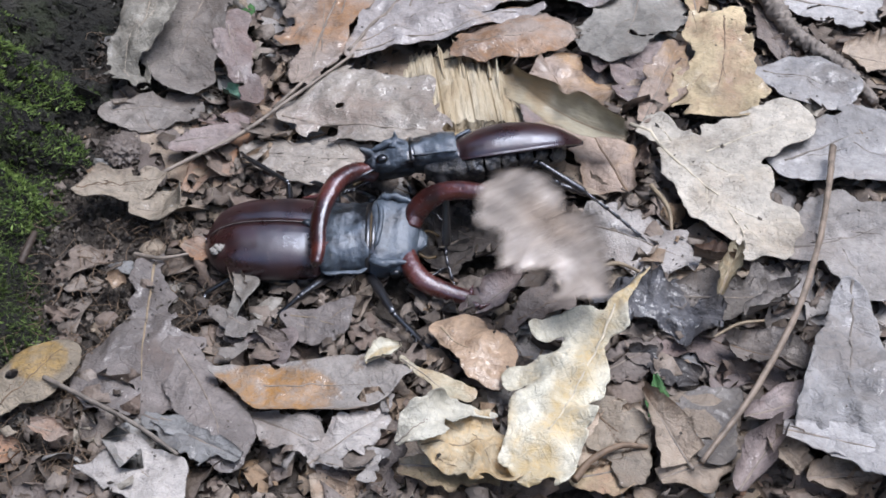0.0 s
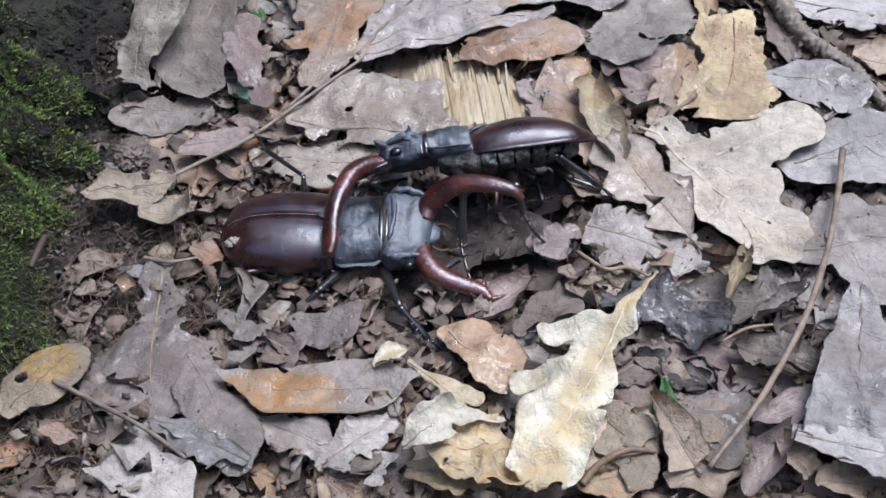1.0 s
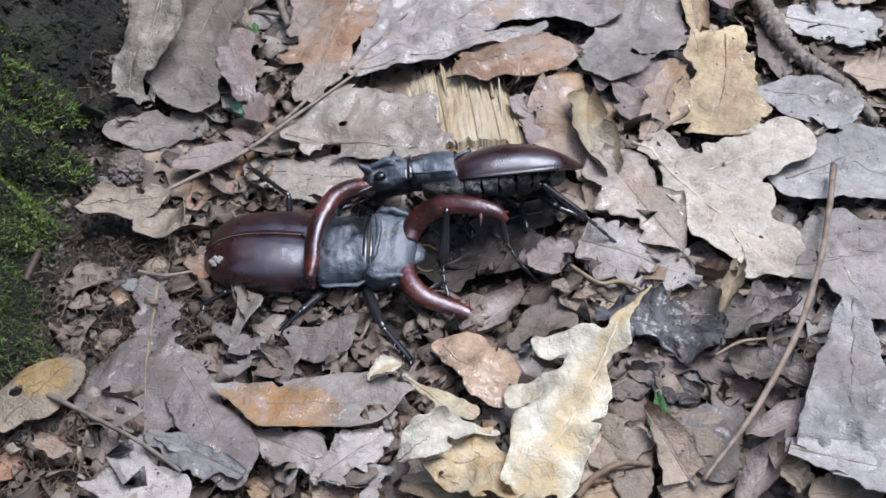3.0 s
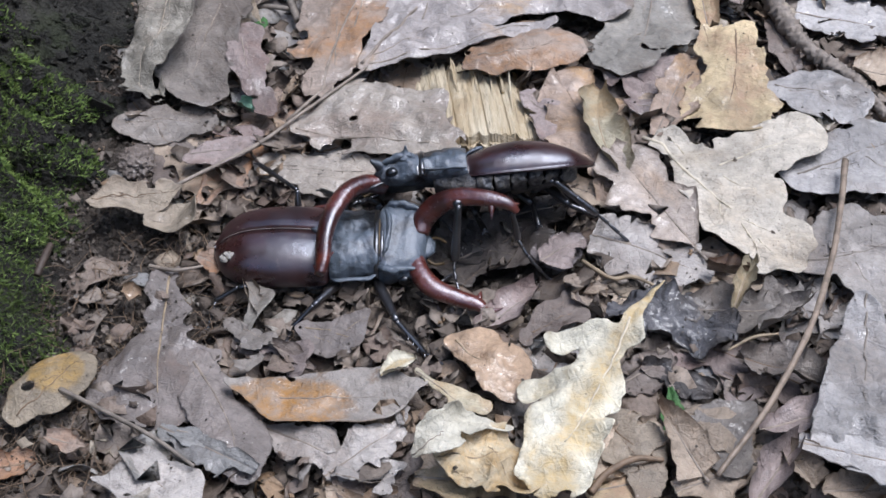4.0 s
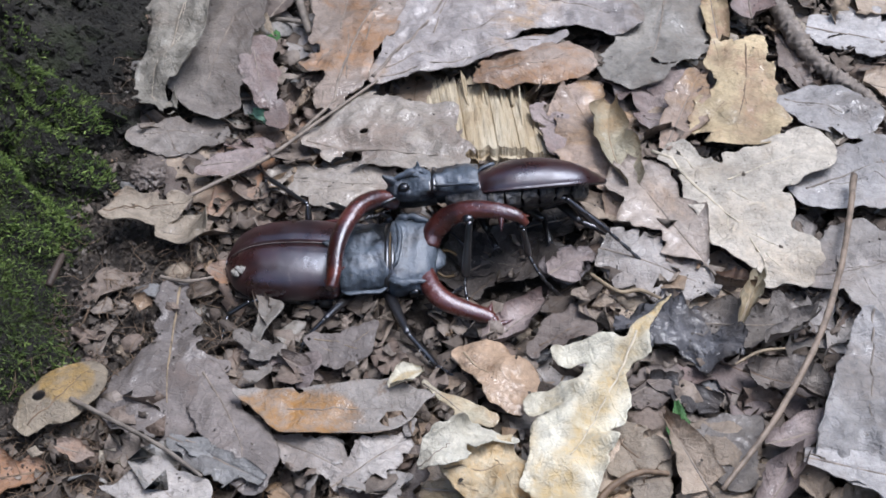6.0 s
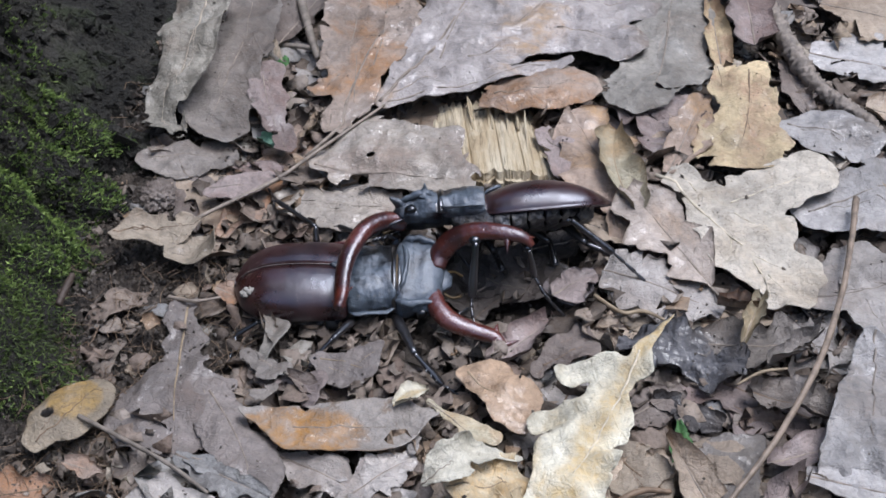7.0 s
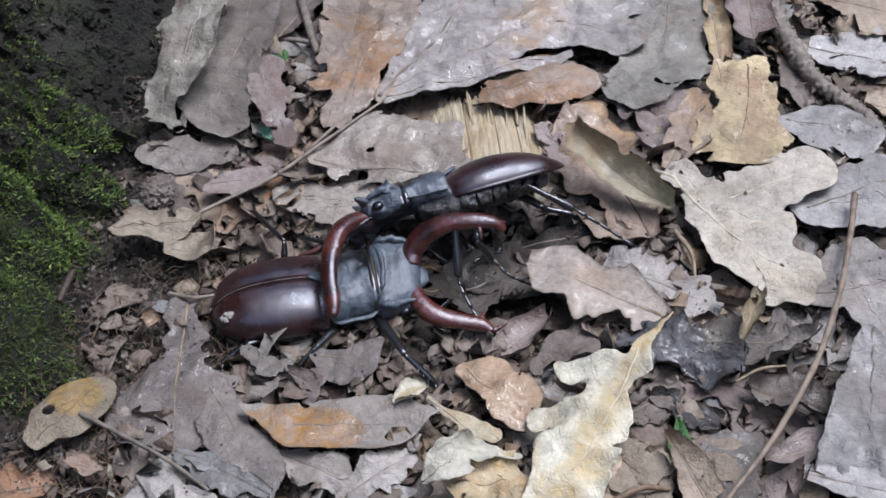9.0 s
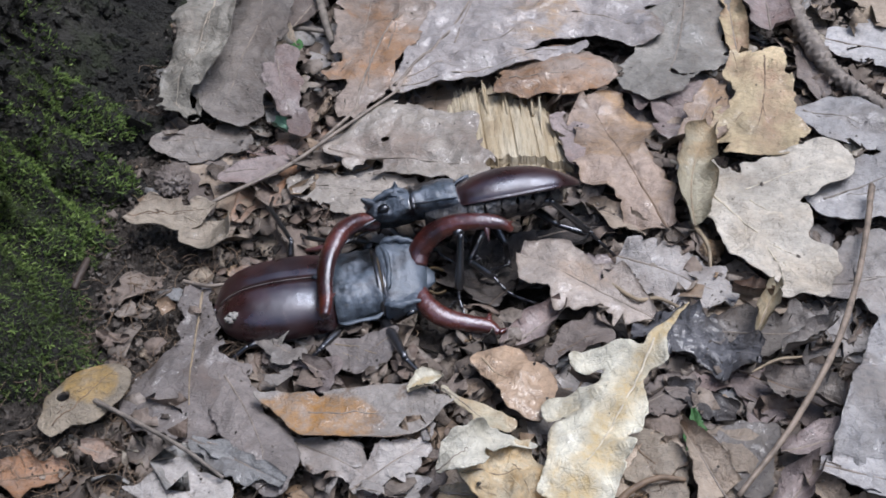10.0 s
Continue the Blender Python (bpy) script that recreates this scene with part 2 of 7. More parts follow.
LEAF = {
    "grey": dead_leaf("grey_leaf", (0.405, 0.355, 0.310), (0.28, 0.228, 0.19), 0.5, wet=0.45),
    "tan": dead_leaf("tan_leaf", (0.43, 0.33, 0.24), (0.29, 0.19, 0.12), 0.5, wet=0.35),
    "umber": dead_leaf("umber_leaf", (0.28, 0.215, 0.16), (0.19, 0.13, 0.09), 0.45, wet=0.3),
    "wet": dead_leaf("wet_grey_leaf", (0.37, 0.31, 0.25), (0.24, 0.18, 0.14), 0.5, wet=0.8, film=0.9),
    "pink": dead_leaf("pink_brown_leaf", (0.32, 0.25, 0.22), (0.22, 0.145, 0.12), 0.55, wet=0.5),
    "brown": dead_leaf("brown_leaf", (0.22, 0.175, 0.145), (0.14, 0.10, 0.08), 0.5, wet=0.45),
    "rust": dead_leaf("rust_leaf", (0.38, 0.28, 0.215), (0.35, 0.17, 0.08), 0.62, wet=0.45),
    "stained": dead_leaf("orange_stained_leaf", (0.39, 0.335, 0.285), (0.35, 0.165, 0.040), 0.15, wet=0.4, spots=((0.42, 0.34, 0.22, 0.42), (0.2, 0.45, 0.18, 0.4))),
    "blush": dead_leaf("blush_grey_leaf", (0.40, 0.325, 0.265), (0.35, 0.25, 0.175), 0.5, wet=0.6, film=0.7),
    "pale": dead_leaf("pale_oak_leaf", (0.485, 0.42, 0.335), (0.40, 0.325, 0.24), 0.5, (0.70, 0.64, 0.53), wet=0.25, veins=5.0, speck=0.8, stain=0.15),
    "cream": dead_leaf("cream_leaf", (0.80, 0.72, 0.55), (0.50, 0.35, 0.16), 0.34, (0.70, 0.56, 0.32), wet=0.45, speck=0.2, stain=0.10, rib_band=0.9),
    "salmon": dead_leaf("salmon_pink_leaf", (0.39, 0.285, 0.215), (0.39, 0.235, 0.115), 0.5, wet=0.6, film=0.7),
    "olivegrey": dead_leaf("olive_grey_leaf", (0.31, 0.275, 0.23), (0.23, 0.185, 0.145), 0.45, wet=0.5),
    "orange": dead_leaf("orange_leaf", (0.47, 0.315, 0.20), (0.46, 0.24, 0.11), 0.5, wet=0.75, film=0.85),
    "ochre": dead_leaf("ochre_leaf", (0.56, 0.425, 0.25), (0.40, 0.25, 0.155), 0.6, wet=0.5, speck=0.6, film=0.7),
    "yellow": dead_leaf("yellow_brown_leaf", (0.36, 0.285, 0.20), (0.46, 0.28, 0.085), 0.2, wet=0.35, spots=((0.62, 0.62, 0.25, 0.4),)),
    "straw": dead_leaf("straw_leaf", (0.49, 0.42, 0.29), (0.41, 0.28, 0.15), 0.5, wet=0.35),
    # wet dark leaves; the blackish tone also holds the shade around the beetles
    "dark": dead_leaf("dark_wet_and_shade_leaf", (0.050, 0.043, 0.040), (0.085, 0.068, 0.058), 0.5, wet=0.45),
    "slate": dead_leaf("bluish_grey_leaf", (0.32, 0.30, 0.275), (0.23, 0.205, 0.185), 0.5, wet=0.7),
    "apricot": dead_leaf("apricot_cream_leaf", (0.72, 0.62, 0.44), (0.56, 0.36, 0.16), 0.5, wet=0.4, speck=0.2, stain=0.1),
    "blanched": dead_leaf("blanched_leaf", (0.70, 0.63, 0.49), (0.48, 0.39, 0.28), 0.4, wet=0.3, stain=0.15),
    "mauve": dead_leaf("mauve_brown_leaf", (0.215, 0.178, 0.155), (0.165, 0.122, 0.10), 0.5, wet=0.6),
    "buff": dead_leaf("buff_leaf", (0.33, 0.265, 0.195), (0.25, 0.185, 0.13), 0.5, wet=0.3, stain=0.3),
    "beige": dead_leaf("beige_leaf", (0.315, 0.278, 0.222), (0.24, 0.19, 0.145), 0.4, wet=0.4, stain=0.25),
    "dun": dead_leaf("dun_leaf", (0.225, 0.19, 0.16), (0.16, 0.125, 0.10), 0.5, wet=0.45),
    "russet": dead_leaf("russet_leaf", (0.36, 0.275, 0.215), (0.33, 0.175, 0.085), 0.62, wet=0.6, film=0.6),
    "lilac": dead_leaf("lilac_grey_leaf", (0.40, 0.345, 0.31), (0.36, 0.235, 0.135), 0.35, wet=0.65, film=0.6, stain=0.3),
    "lilacbit": dead_leaf("lilac_brown_leaf", (0.28, 0.235, 0.225), (0.20, 0.16, 0.145), 0.4, wet=0.6),
    "ash": dead_leaf("ash_grey_leaf", (0.45, 0.41, 0.375), (0.34, 0.29, 0.25), 0.4, wet=0.6, film=0.6, stain=0.3),
    # shade between the jaws is put into this dark tone
    "mould": dead_leaf("shade_dark_leaf_mould", (0.125, 0.102, 0.086), (0.075, 0.058, 0.048), 0.5, wet=0.6),
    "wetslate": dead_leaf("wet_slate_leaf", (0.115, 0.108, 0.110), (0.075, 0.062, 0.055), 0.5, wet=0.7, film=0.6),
    "green": dead_leaf("green_leaf", (0.06, 0.17, 0.045), (0.09, 0.20, 0.06), 0.4, wet=0.5),
    "mint": dead_leaf("pale_green_leaf", (0.20, 0.36, 0.26), (0.17, 0.30, 0.20), 0.4, wet=0.5),
}


def vein_material(name, tone):
    w = Net(name)
    v = w.place()
    col = w.mix(w.ramp(w.noise(v, 300, 3), 0.35, 0.7), tone, tuple(c * 0.55 for c in tone))
    w.bump(w.noise(v, 900, 3), 0.4, 0.0004)
    return w.set(Base_Color=col, Roughness=0.6)


VEIN = {"rust": vein_material("rust_brown_stem", (0.29, 0.228, 0.18)), "light": vein_material("pale_vein", (0.46, 0.395, 0.32)), "brown": vein_material("brown_vein", (0.22, 0.15, 0.10)),
        "grey": vein_material("grey_stalk", (0.25, 0.215, 0.185)), "straw": vein_material("straw_stalk", (0.34, 0.265, 0.18)),
        "pale": vein_material("pale_raised_vein", (0.66, 0.59, 0.47)), "twig": vein_material("grey_twig_bark", (0.28, 0.24, 0.21)), "soft": vein_material("dull_midrib", (0.30, 0.25, 0.21)), "dark": vein_material("dark_fibre", (0.07, 0.05, 0.04))}


def soil_material():
    w = Net("forest_soil")
    v = w.place()
    a, b = w.noise(v, 60, 6, 0.65), w.noise(v, 700, 4, 0.7)
    col = w.mix(w.ramp(a, 0.35, 0.68), (0.026, 0.021, 0.018), (0.075, 0.060, 0.049))
    col = w.mix(w.ramp(b, 0.55, 0.75, 0.0, 0.6), col, (0.16, 0.132, 0.112))
    w.bump(w.math("ADD", a, b), 0.9, 0.0016)
    return w.set(Base_Color=col, Roughness=w.ramp(w.noise(v, 180, 3), 0.4, 0.65, 0.85, 0.4))


def crumb_material():
    """Leaf crumbs: each piece its own tone."""
    w = Net("leaf_crumbs")
    r = w.island()
    v = w.shifted(w.place(), r)
    q = w.n.new("ShaderNodeValToRGB")
    stops = [(0.0, (0.07, 0.055, 0.046)), (0.22, (0.14, 0.11, 0.09)), (0.42, (0.26, 0.22, 0.19)), (0.6, (0.18, 0.13, 0.105)),
             (0.76, (0.31, 0.265, 0.23)), (0.88, (0.30, 0.20, 0.12)), (0.96, (0.40, 0.36, 0.30)), (1.0, (0.24, 0.245, 0.255))]
    while len(q.color_ramp.elements) < len(stops):
        q.color_ramp.elements.new(0.5)
    for e, (at, c) in zip(q.color_ramp.elements, stops):
        e.position, e.color = at, (*c, 1)
    w.l.new(r, q.inputs[0])
    fine = w.noise(v, 500, 4, 0.7)
    col = w.mix(w.ramp(fine, 0.4, 0.7, 0.0, 0.6), q.outputs[0], (0.09, 0.068, 0.052))
    col = w.mix(w.ramp(w.noise(v, 130, 3), 0.5, 0.72, 0.0, 0.4), col, (0.36, 0.30, 0.245))
    w.bump(w.math("ADD", fine, w.noise(v, 90, 3)), 0.7, 0.0012)
    return w.set(Base_Color=col, Roughness=w.ramp(w.noise(v, 70, 3), 0.45, 0.62, 0.8, 0.38))


def bark_material():
    w = Net("mossy_bark")
    v = w.place()
    a, b = w.noise(v, 45, 6, 0.7, 0.6), w.noise(v, 380, 4, 0.7)
    col = w.mix(w.ramp(a, 0.38, 0.68), (0.004, 0.004, 0.0035), (0.028, 0.026, 0.022))
    col = w.mix(w.ramp(w.noise(v, 34, 5), 0.56, 0.68, 0.0, 0.6), col, (0.07, 0.067, 0.058))
    col = w.mix(w.ramp(w.noise(v, 70, 4), 0.52, 0.66, 0.0, 0.55), col, (0.040, 0.058, 0.018))
    col = w.mix(w.ramp(b, 0.6, 0.75, 0.0, 0.6), col, (0.012, 0.011, 0.010))
    col = w.mix(w.ramp(w.island(), 0.0, 1.0, 0.0, 0.25), col, (0.08, 0.075, 0.064))
    w.bump(w.math("ADD", w.math("MULTIPLY", a, 1.6), w.math("ADD", b, w.noise(v, 130, 4, 0.7))), 1.0, 0.006)
    return w.set(Base_Color=col, Roughness=0.85)


def moss_material():
    w = Net("moss_shoots")
    r = w.island()
    v = w.place()
    col = w.mix(r, (0.075, 0.14, 0.032), (0.29, 0.40, 0.11))
    col = w.mix(w.ramp(w.noise(v, 45, 4), 0.45, 0.64, 0.0, 0.65), col, (0.035, 0.048, 0.018))
    return w.set(Base_Color=col, Roughness=0.6)


def wood_material():
    w = Net("rotten_pale_wood")
    v = w.place()
    m = w.n.new("ShaderNodeMapping")
    m.inputs["Scale"].default_value = (1.0, 0.09, 1.0)
    w.l.new(v, m.inputs[0])
    g = w.noise(m.outputs[0], 900, 4, 0.7)
    big = w.noise(m.outputs[0], 190, 3, 0.6)
    col = w.mix(w.ramp(big, 0.35, 0.65), (0.57, 0.50, 0.375), (0.43, 0.34, 0.22))
    col = w.mix(w.ramp(g, 0.46, 0.74, 0.0, 0.6), col, (0.28, 0.21, 0.14))
    col = w.mix(w.ramp(w.noise(v, 160, 3), 0.52, 0.68, 0.0, 0.5), col, (0.60, 0.53, 0.40))
    w.bump(w.math("ADD", g, big), 0.9, 0.0012)
    return w.set(Base_Color=col, Roughness=0.8)


def shell_material(name, dark, light, rough, grain, coat=0.0, dust=0.12, pits=0.25, spec=0.6, dents=0.3, ior=1.5, patch=(90, 0.35, 0.65)):
    """Beetle cuticle: glossy, finely pitted, patchy, with a little dust caught in its hollows."""
    w = Net(name)
    v = w.place()
    size, lo, hi = patch
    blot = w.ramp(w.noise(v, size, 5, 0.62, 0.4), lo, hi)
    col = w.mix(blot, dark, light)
    grime = w.math("MULTIPLY", w.ramp(w.noise(v, 700, 3, 0.7), 0.58, 0.74, 0.0, dust), w.ramp(w.noise(v, 120, 3), 0.4, 0.65, 0.25, 1.0))
    col = w.mix(grime, col, (0.24, 0.21, 0.17))
    relief = w.math("ADD", w.math("MULTIPLY", w.noise(v, grain * 0.2, 3), 0.8), w.math("MULTIPLY", w.noise(v, 210, 3, 0.55), 5.0 * dents))
    w.bump(w.math("ADD", w.noise(v, grain, 3, 0.6), relief), pits, 0.00025)
    r = w.math("ADD", w.ramp(w.noise(v, 150, 5, 0.65), 0.35, 0.7, rough * 0.75, rough * 1.4), w.math("MULTIPLY", grime, 0.5))
    return w.set(Base_Color=col, Roughness=r, IOR=ior, Specular_IOR_Level=spec, Specular_Tint=(0.80, 0.86, 1.0), Coat_Weight=coat, Coat_Roughness=0.3, Coat_IOR=1.6)


ELYTRA = shell_material("chestnut_wing_case", (0.018, 0.007, 0.008), (0.041, 0.0135, 0.0125), 0.34, 2600, 0.2, 0.3, 0.13, spec=0.9, dents=0.9, ior=1.62)
# the blue-grey patches hold both a matte bloom and painted sky sheen
BLACK = shell_material("black_cuticle_with_sky_sheen", (0.005, 0.006, 0.008), (0.078, 0.099, 0.126), 0.42, 3000, 0.3, 0.4, 0.7, spec=0.85, dents=1.6, patch=(120, 0.36, 0.56))
LEGS = shell_material("glossy_black_leg", (0.009, 0.009, 0.010), (0.022, 0.020, 0.021), 0.2, 2400, 0.8, spec=1.0)
ANTLER = shell_material("chestnut_red_mandible", (0.032, 0.008, 0.007), (0.115, 0.026, 0.017), 0.25, 2400, 0.55, 0.25, 0.5, spec=0.95, dents=1.0, ior=1.57)
BELLY = shell_material("dull_black_belly", (0.016, 0.016, 0.017), (0.12, 0.112, 0.102), 0.55, 1800, 0.0, 0.6, 0.8, spec=0.7, dents=2.2, patch=(240, 0.42, 0.62))
# light caught by the seam's ridge is put into this pale colour
SEAM = shell_material("pale_glint_seam", (0.10, 0.085, 0.08), (0.22, 0.19, 0.18), 0.3, 2400, 0.3, 0.3)
DUST = shell_material("pale_dust_clump", (0.18, 0.17, 0.16), (0.42, 0.40, 0.37), 0.9, 1500, 0.0, 0.6, 1.0, spec=0.2, dents=2.0)
EYE = shell_material("black_eye", (0.004, 0.004, 0.004), (0.008, 0.008, 0.008), 0.12, 5000, 0.3, 0.0, 0.05)
HAIR = vein_material("golden_hair_fringe", (0.16, 0.105, 0.045))


def earth_material():
    w = Net("dark_earth_grains")
    v = w.place()
    col = w.mix(w.island(), (0.022, 0.018, 0.015), (0.12, 0.098, 0.082))
    w.bump(w.noise(v, 1500, 3), 0.6, 0.0005)
    return w.set(Base_Color=col, Roughness=w.ramp(w.noise(v, 200, 3), 0.4, 0.6, 0.8, 0.4))


EARTH = earth_material()
SOIL, CRUMB, BARK, MOSS, WOOD = soil_material(), crumb_material(), bark_material(), moss_material(), wood_material()


def unseen_woods_material():
    w = Net("unseen_woods")
    v = w.place()
    col = w.mix(w.ramp(w.noise(v, 1.2, 5, 0.7), 0.38, 0.66), (0.015, 0.022, 0.010), (0.07, 0.10, 0.035))
    return w.set(Base_Color=col, Roughness=0.9)


UNSEEN_WOODS = unseen_woods_material()

# ---- the setting: forest floor, trunk foot, an added ring of unseen woods ----
def build_ground():
    fine = np.linspace(-210, 210, 230)
    far = 210 * 1.32 ** np.arange(1, 20)
    axis = np.concatenate([-far[::-1], fine, far])
    n = len(axis)
    x, y = np.meshgrid(axis, axis)
    near = (np.abs(x) < 215) & (np.abs(y) < 215)
    z = ground_z(x, y) - 2.0
    z[near] += 2.2 * wavy(x[near], y[near], 26, 1) + 0.9 * wavy(x[near], y[near], 5, 2, 2)
    i = np.arange(n * n).reshape(n, n)
    faces = np.stack([i[:-1, :-1], i[:-1, 1:], i[1:, 1:], i[1:, :-1]], -1).reshape(-1, 4).tolist()
    ob = mesh_object("ground", np.stack([x, y, z], -1).reshape(-1, 3), faces, SOIL)
    tagged(ob, "dark crumbly forest soil under fallen leaves", "ground", kind="structure")


TRUNK_X, TRUNK_Y = -278.0, 40.0


def trunk_point(angle, height):
    """A point on the tree's foot, which flares out to roots near the soil."""
    c, s = math.cos(angle), math.sin(angle)
    lobes = 20 * math.exp(-((angle + 0.37) / 0.2) ** 2) - 9 * math.exp(-((angle - 0.25) / 0.2) ** 2) + 3 * math.sin(7 * angle)
    rough = noise.fractal(Vector((c * 5, s * 5, height / 45)), 0.9, 2.0, 5) * 11 + noise.fractal(Vector((c * 16, s * 16, height / 30)), 0.9, 2.0, 4) * 8
    rough -= 9 * max(0, 0.35 - abs(noise.noise(Vector((c * 9 + height / 160, s * 9, height / 120))))) * min(1, max(0, height / 25))
    rough += 5 * min(0.6, 1 - 2.2 * abs(noise.noise(Vector((s * 24, height / 34, c * 3)))))
    r = 122 + (38 + lobes) * math.exp(-max(height, -10) / (38 if angle < 0 else 38 - 22 * min(1, angle / 0.25))) + 12 * math.exp(-max(height, 0) / 300) + rough
    return np.array([TRUNK_X + r * c, TRUNK_Y + r * s, height])


def build_trunk():
    heights = np.concatenate([np.linspace(-22, 170, 84), 170 * 1.22 ** np.arange(1, 16)])
    angles = np.concatenate([np.linspace(-1.5, 1.5, 200), np.linspace(1.55, 2 * math.pi - 1.55, 40)])
    n = len(angles)
    verts = [trunk_point(a, h) for h in heights for a in angles]
    faces = [(i * n + j, i * n + (j + 1) % n, (i + 1) * n + (j + 1) % n, (i + 1) * n + j) for i in range(len(heights) - 1) for j in range(n)]
    verts.append(np.array([TRUNK_X, TRUNK_Y, heights[-1] + 20]))
    faces += [((len(heights) - 1) * n + j, (len(heights) - 1) * n + (j + 1) % n, len(verts) - 1) for j in range(n)]
    tree = thing("tree", "mossy tree trunk foot with dark fissured bark", "tree")
    mesh_object("trunk", verts, faces, BARK, tree)
    rng = np.random.default_rng(5)
    v, f = [], []
    made = 0
    while made < 105000:
        a, h = rng.uniform(-1.2, 1.1), rng.uniform(-14, 90) if rng.random() < 0.9 else rng.uniform(-14, 170)
        keep = noise.fractal(Vector((a * 4.5 + 3, h / 22, 9.1)), 0.9, 2.0, 3)
        if h < 0 + 9 * noise.noise(Vector((a * 9, h / 14, 4.2))) + 7 * max(0, a + 0.05) / 0.3 and a > -0.33:
            continue
        bare = (TRUNK_Y + 160 * math.sin(a) + 0.8 * h - 74) / 26
        if keep < (-0.75 if bare < -0.6 else -0.35) + max(0, bare) * 0.12 or rng.random() < 0.72 * (bare > 0):
            continue
        made += 1
        p = trunk_point(a, h)
        out = np.array([math.cos(a), math.sin(a), 0.75]) + rng.normal(0, 0.6, 3)
        out /= np.linalg.norm(out)
        size = rng.uniform(0.7, 2.3) * (0.8 if bare > 0 else 1) * (1 + 0.5 * keep)
        side = np.cross(out, rng.normal(0, 1, 3))
        side *= rng.uniform(0.045, 0.09) / (np.linalg.norm(side) + 1e-6)
        mid = p + out * size * 0.55 + rng.normal(0, 0.35, 3)
        top = p + out * size + np.array([0, 0, rng.uniform(-0.9, 0.8)])
        k = len(v)
        v += [p - side * 0.5, p + side * 0.5, mid + side, mid - side, top, mid + side * 2.6 + out * 0.8, mid - side * 2.6 + out * 0.8]
        f += [(k, k + 1, k + 2, k + 3), (k + 3, k + 2, k + 4), (k + 1, k + 5, k + 2), (k, k + 3, k + 6)]
    moss = mesh_object("moss", v, f, MOSS, tree, "bright green feathery moss shoots", smooth=False)
    tagged(moss, kind="stuff")
    cut = np.array([(1, 0, 0), (-1, 0, 0), (0, 1, 0), (0, -1, 0), (0, 0, 1), (0, 0, -1)], float)
    tri = [(0, 2, 4), (2, 1, 4), (1, 3, 4), (3, 0, 4), (2, 0, 5), (1, 2, 5), (3, 1, 5), (0, 3, 5)]
    flakes = []
    for i in range(13000):
        a, h = rng.uniform(-0.1, 1.1), rng.uniform(-10, 150)
        size = rng.uniform(0.4, 1.3) if i % 5 else rng.uniform(1.2, 3.6)
        p = cut * (size * rng.uniform(0.5, 1.3, (6, 1))) + rng.normal(0, size * 0.25, (6, 3))
        flakes.append((p @ np.array(Euler(rng.uniform(0, 6.3, 3)).to_matrix()).T + trunk_point(a, h), tri))
    tagged(mesh_object("bark_dirt", *joined(flakes), BARK, tree, "crumbly dark bark flakes and dirt", smooth=False), kind="stuff")


def build_unseen_woods():
    # added out of view: darkens low reflections and narrows the open sky
    ring = [(7000 * math.cos(a), 7000 * math.sin(a)) for a in np.linspace(0, 2 * math.pi, 49)[:-1]]
    v = [(x, y, -300) for x, y in ring] + [(x * 1.02, y * 1.02, 5200 + 900 * math.sin(i * 2.4)) for i, (x, y) in enumerate(ring)]
    f = [(i, (i + 1) % 48, 48 + (i + 1) % 48, 48 + i) for i in range(48)]
    tagged(mesh_object("backdrop", v, f, UNSEEN_WOODS), "dark green ring of unseen woods, added to shape the light", "backdrop", kind="structure")


build_ground()
build_trunk()
build_unseen_woods()


# ---- leaves ----
TOP = np.full((267, 267), -99.0)  # height of the litter so far, in cells of 1.5 mm


def profile(pairs, s):
    x, w = np.array(pairs, float).T
    dense = np.interp(np.linspace(0, 1, 241), x, w)
    kernel = np.hanning(9)
    dense = np.convolve(np.pad(dense, 4, "edge"), kernel / kernel.sum(), "valid")
    return np.interp(s, np.linspace(0, 1, 241), dense)


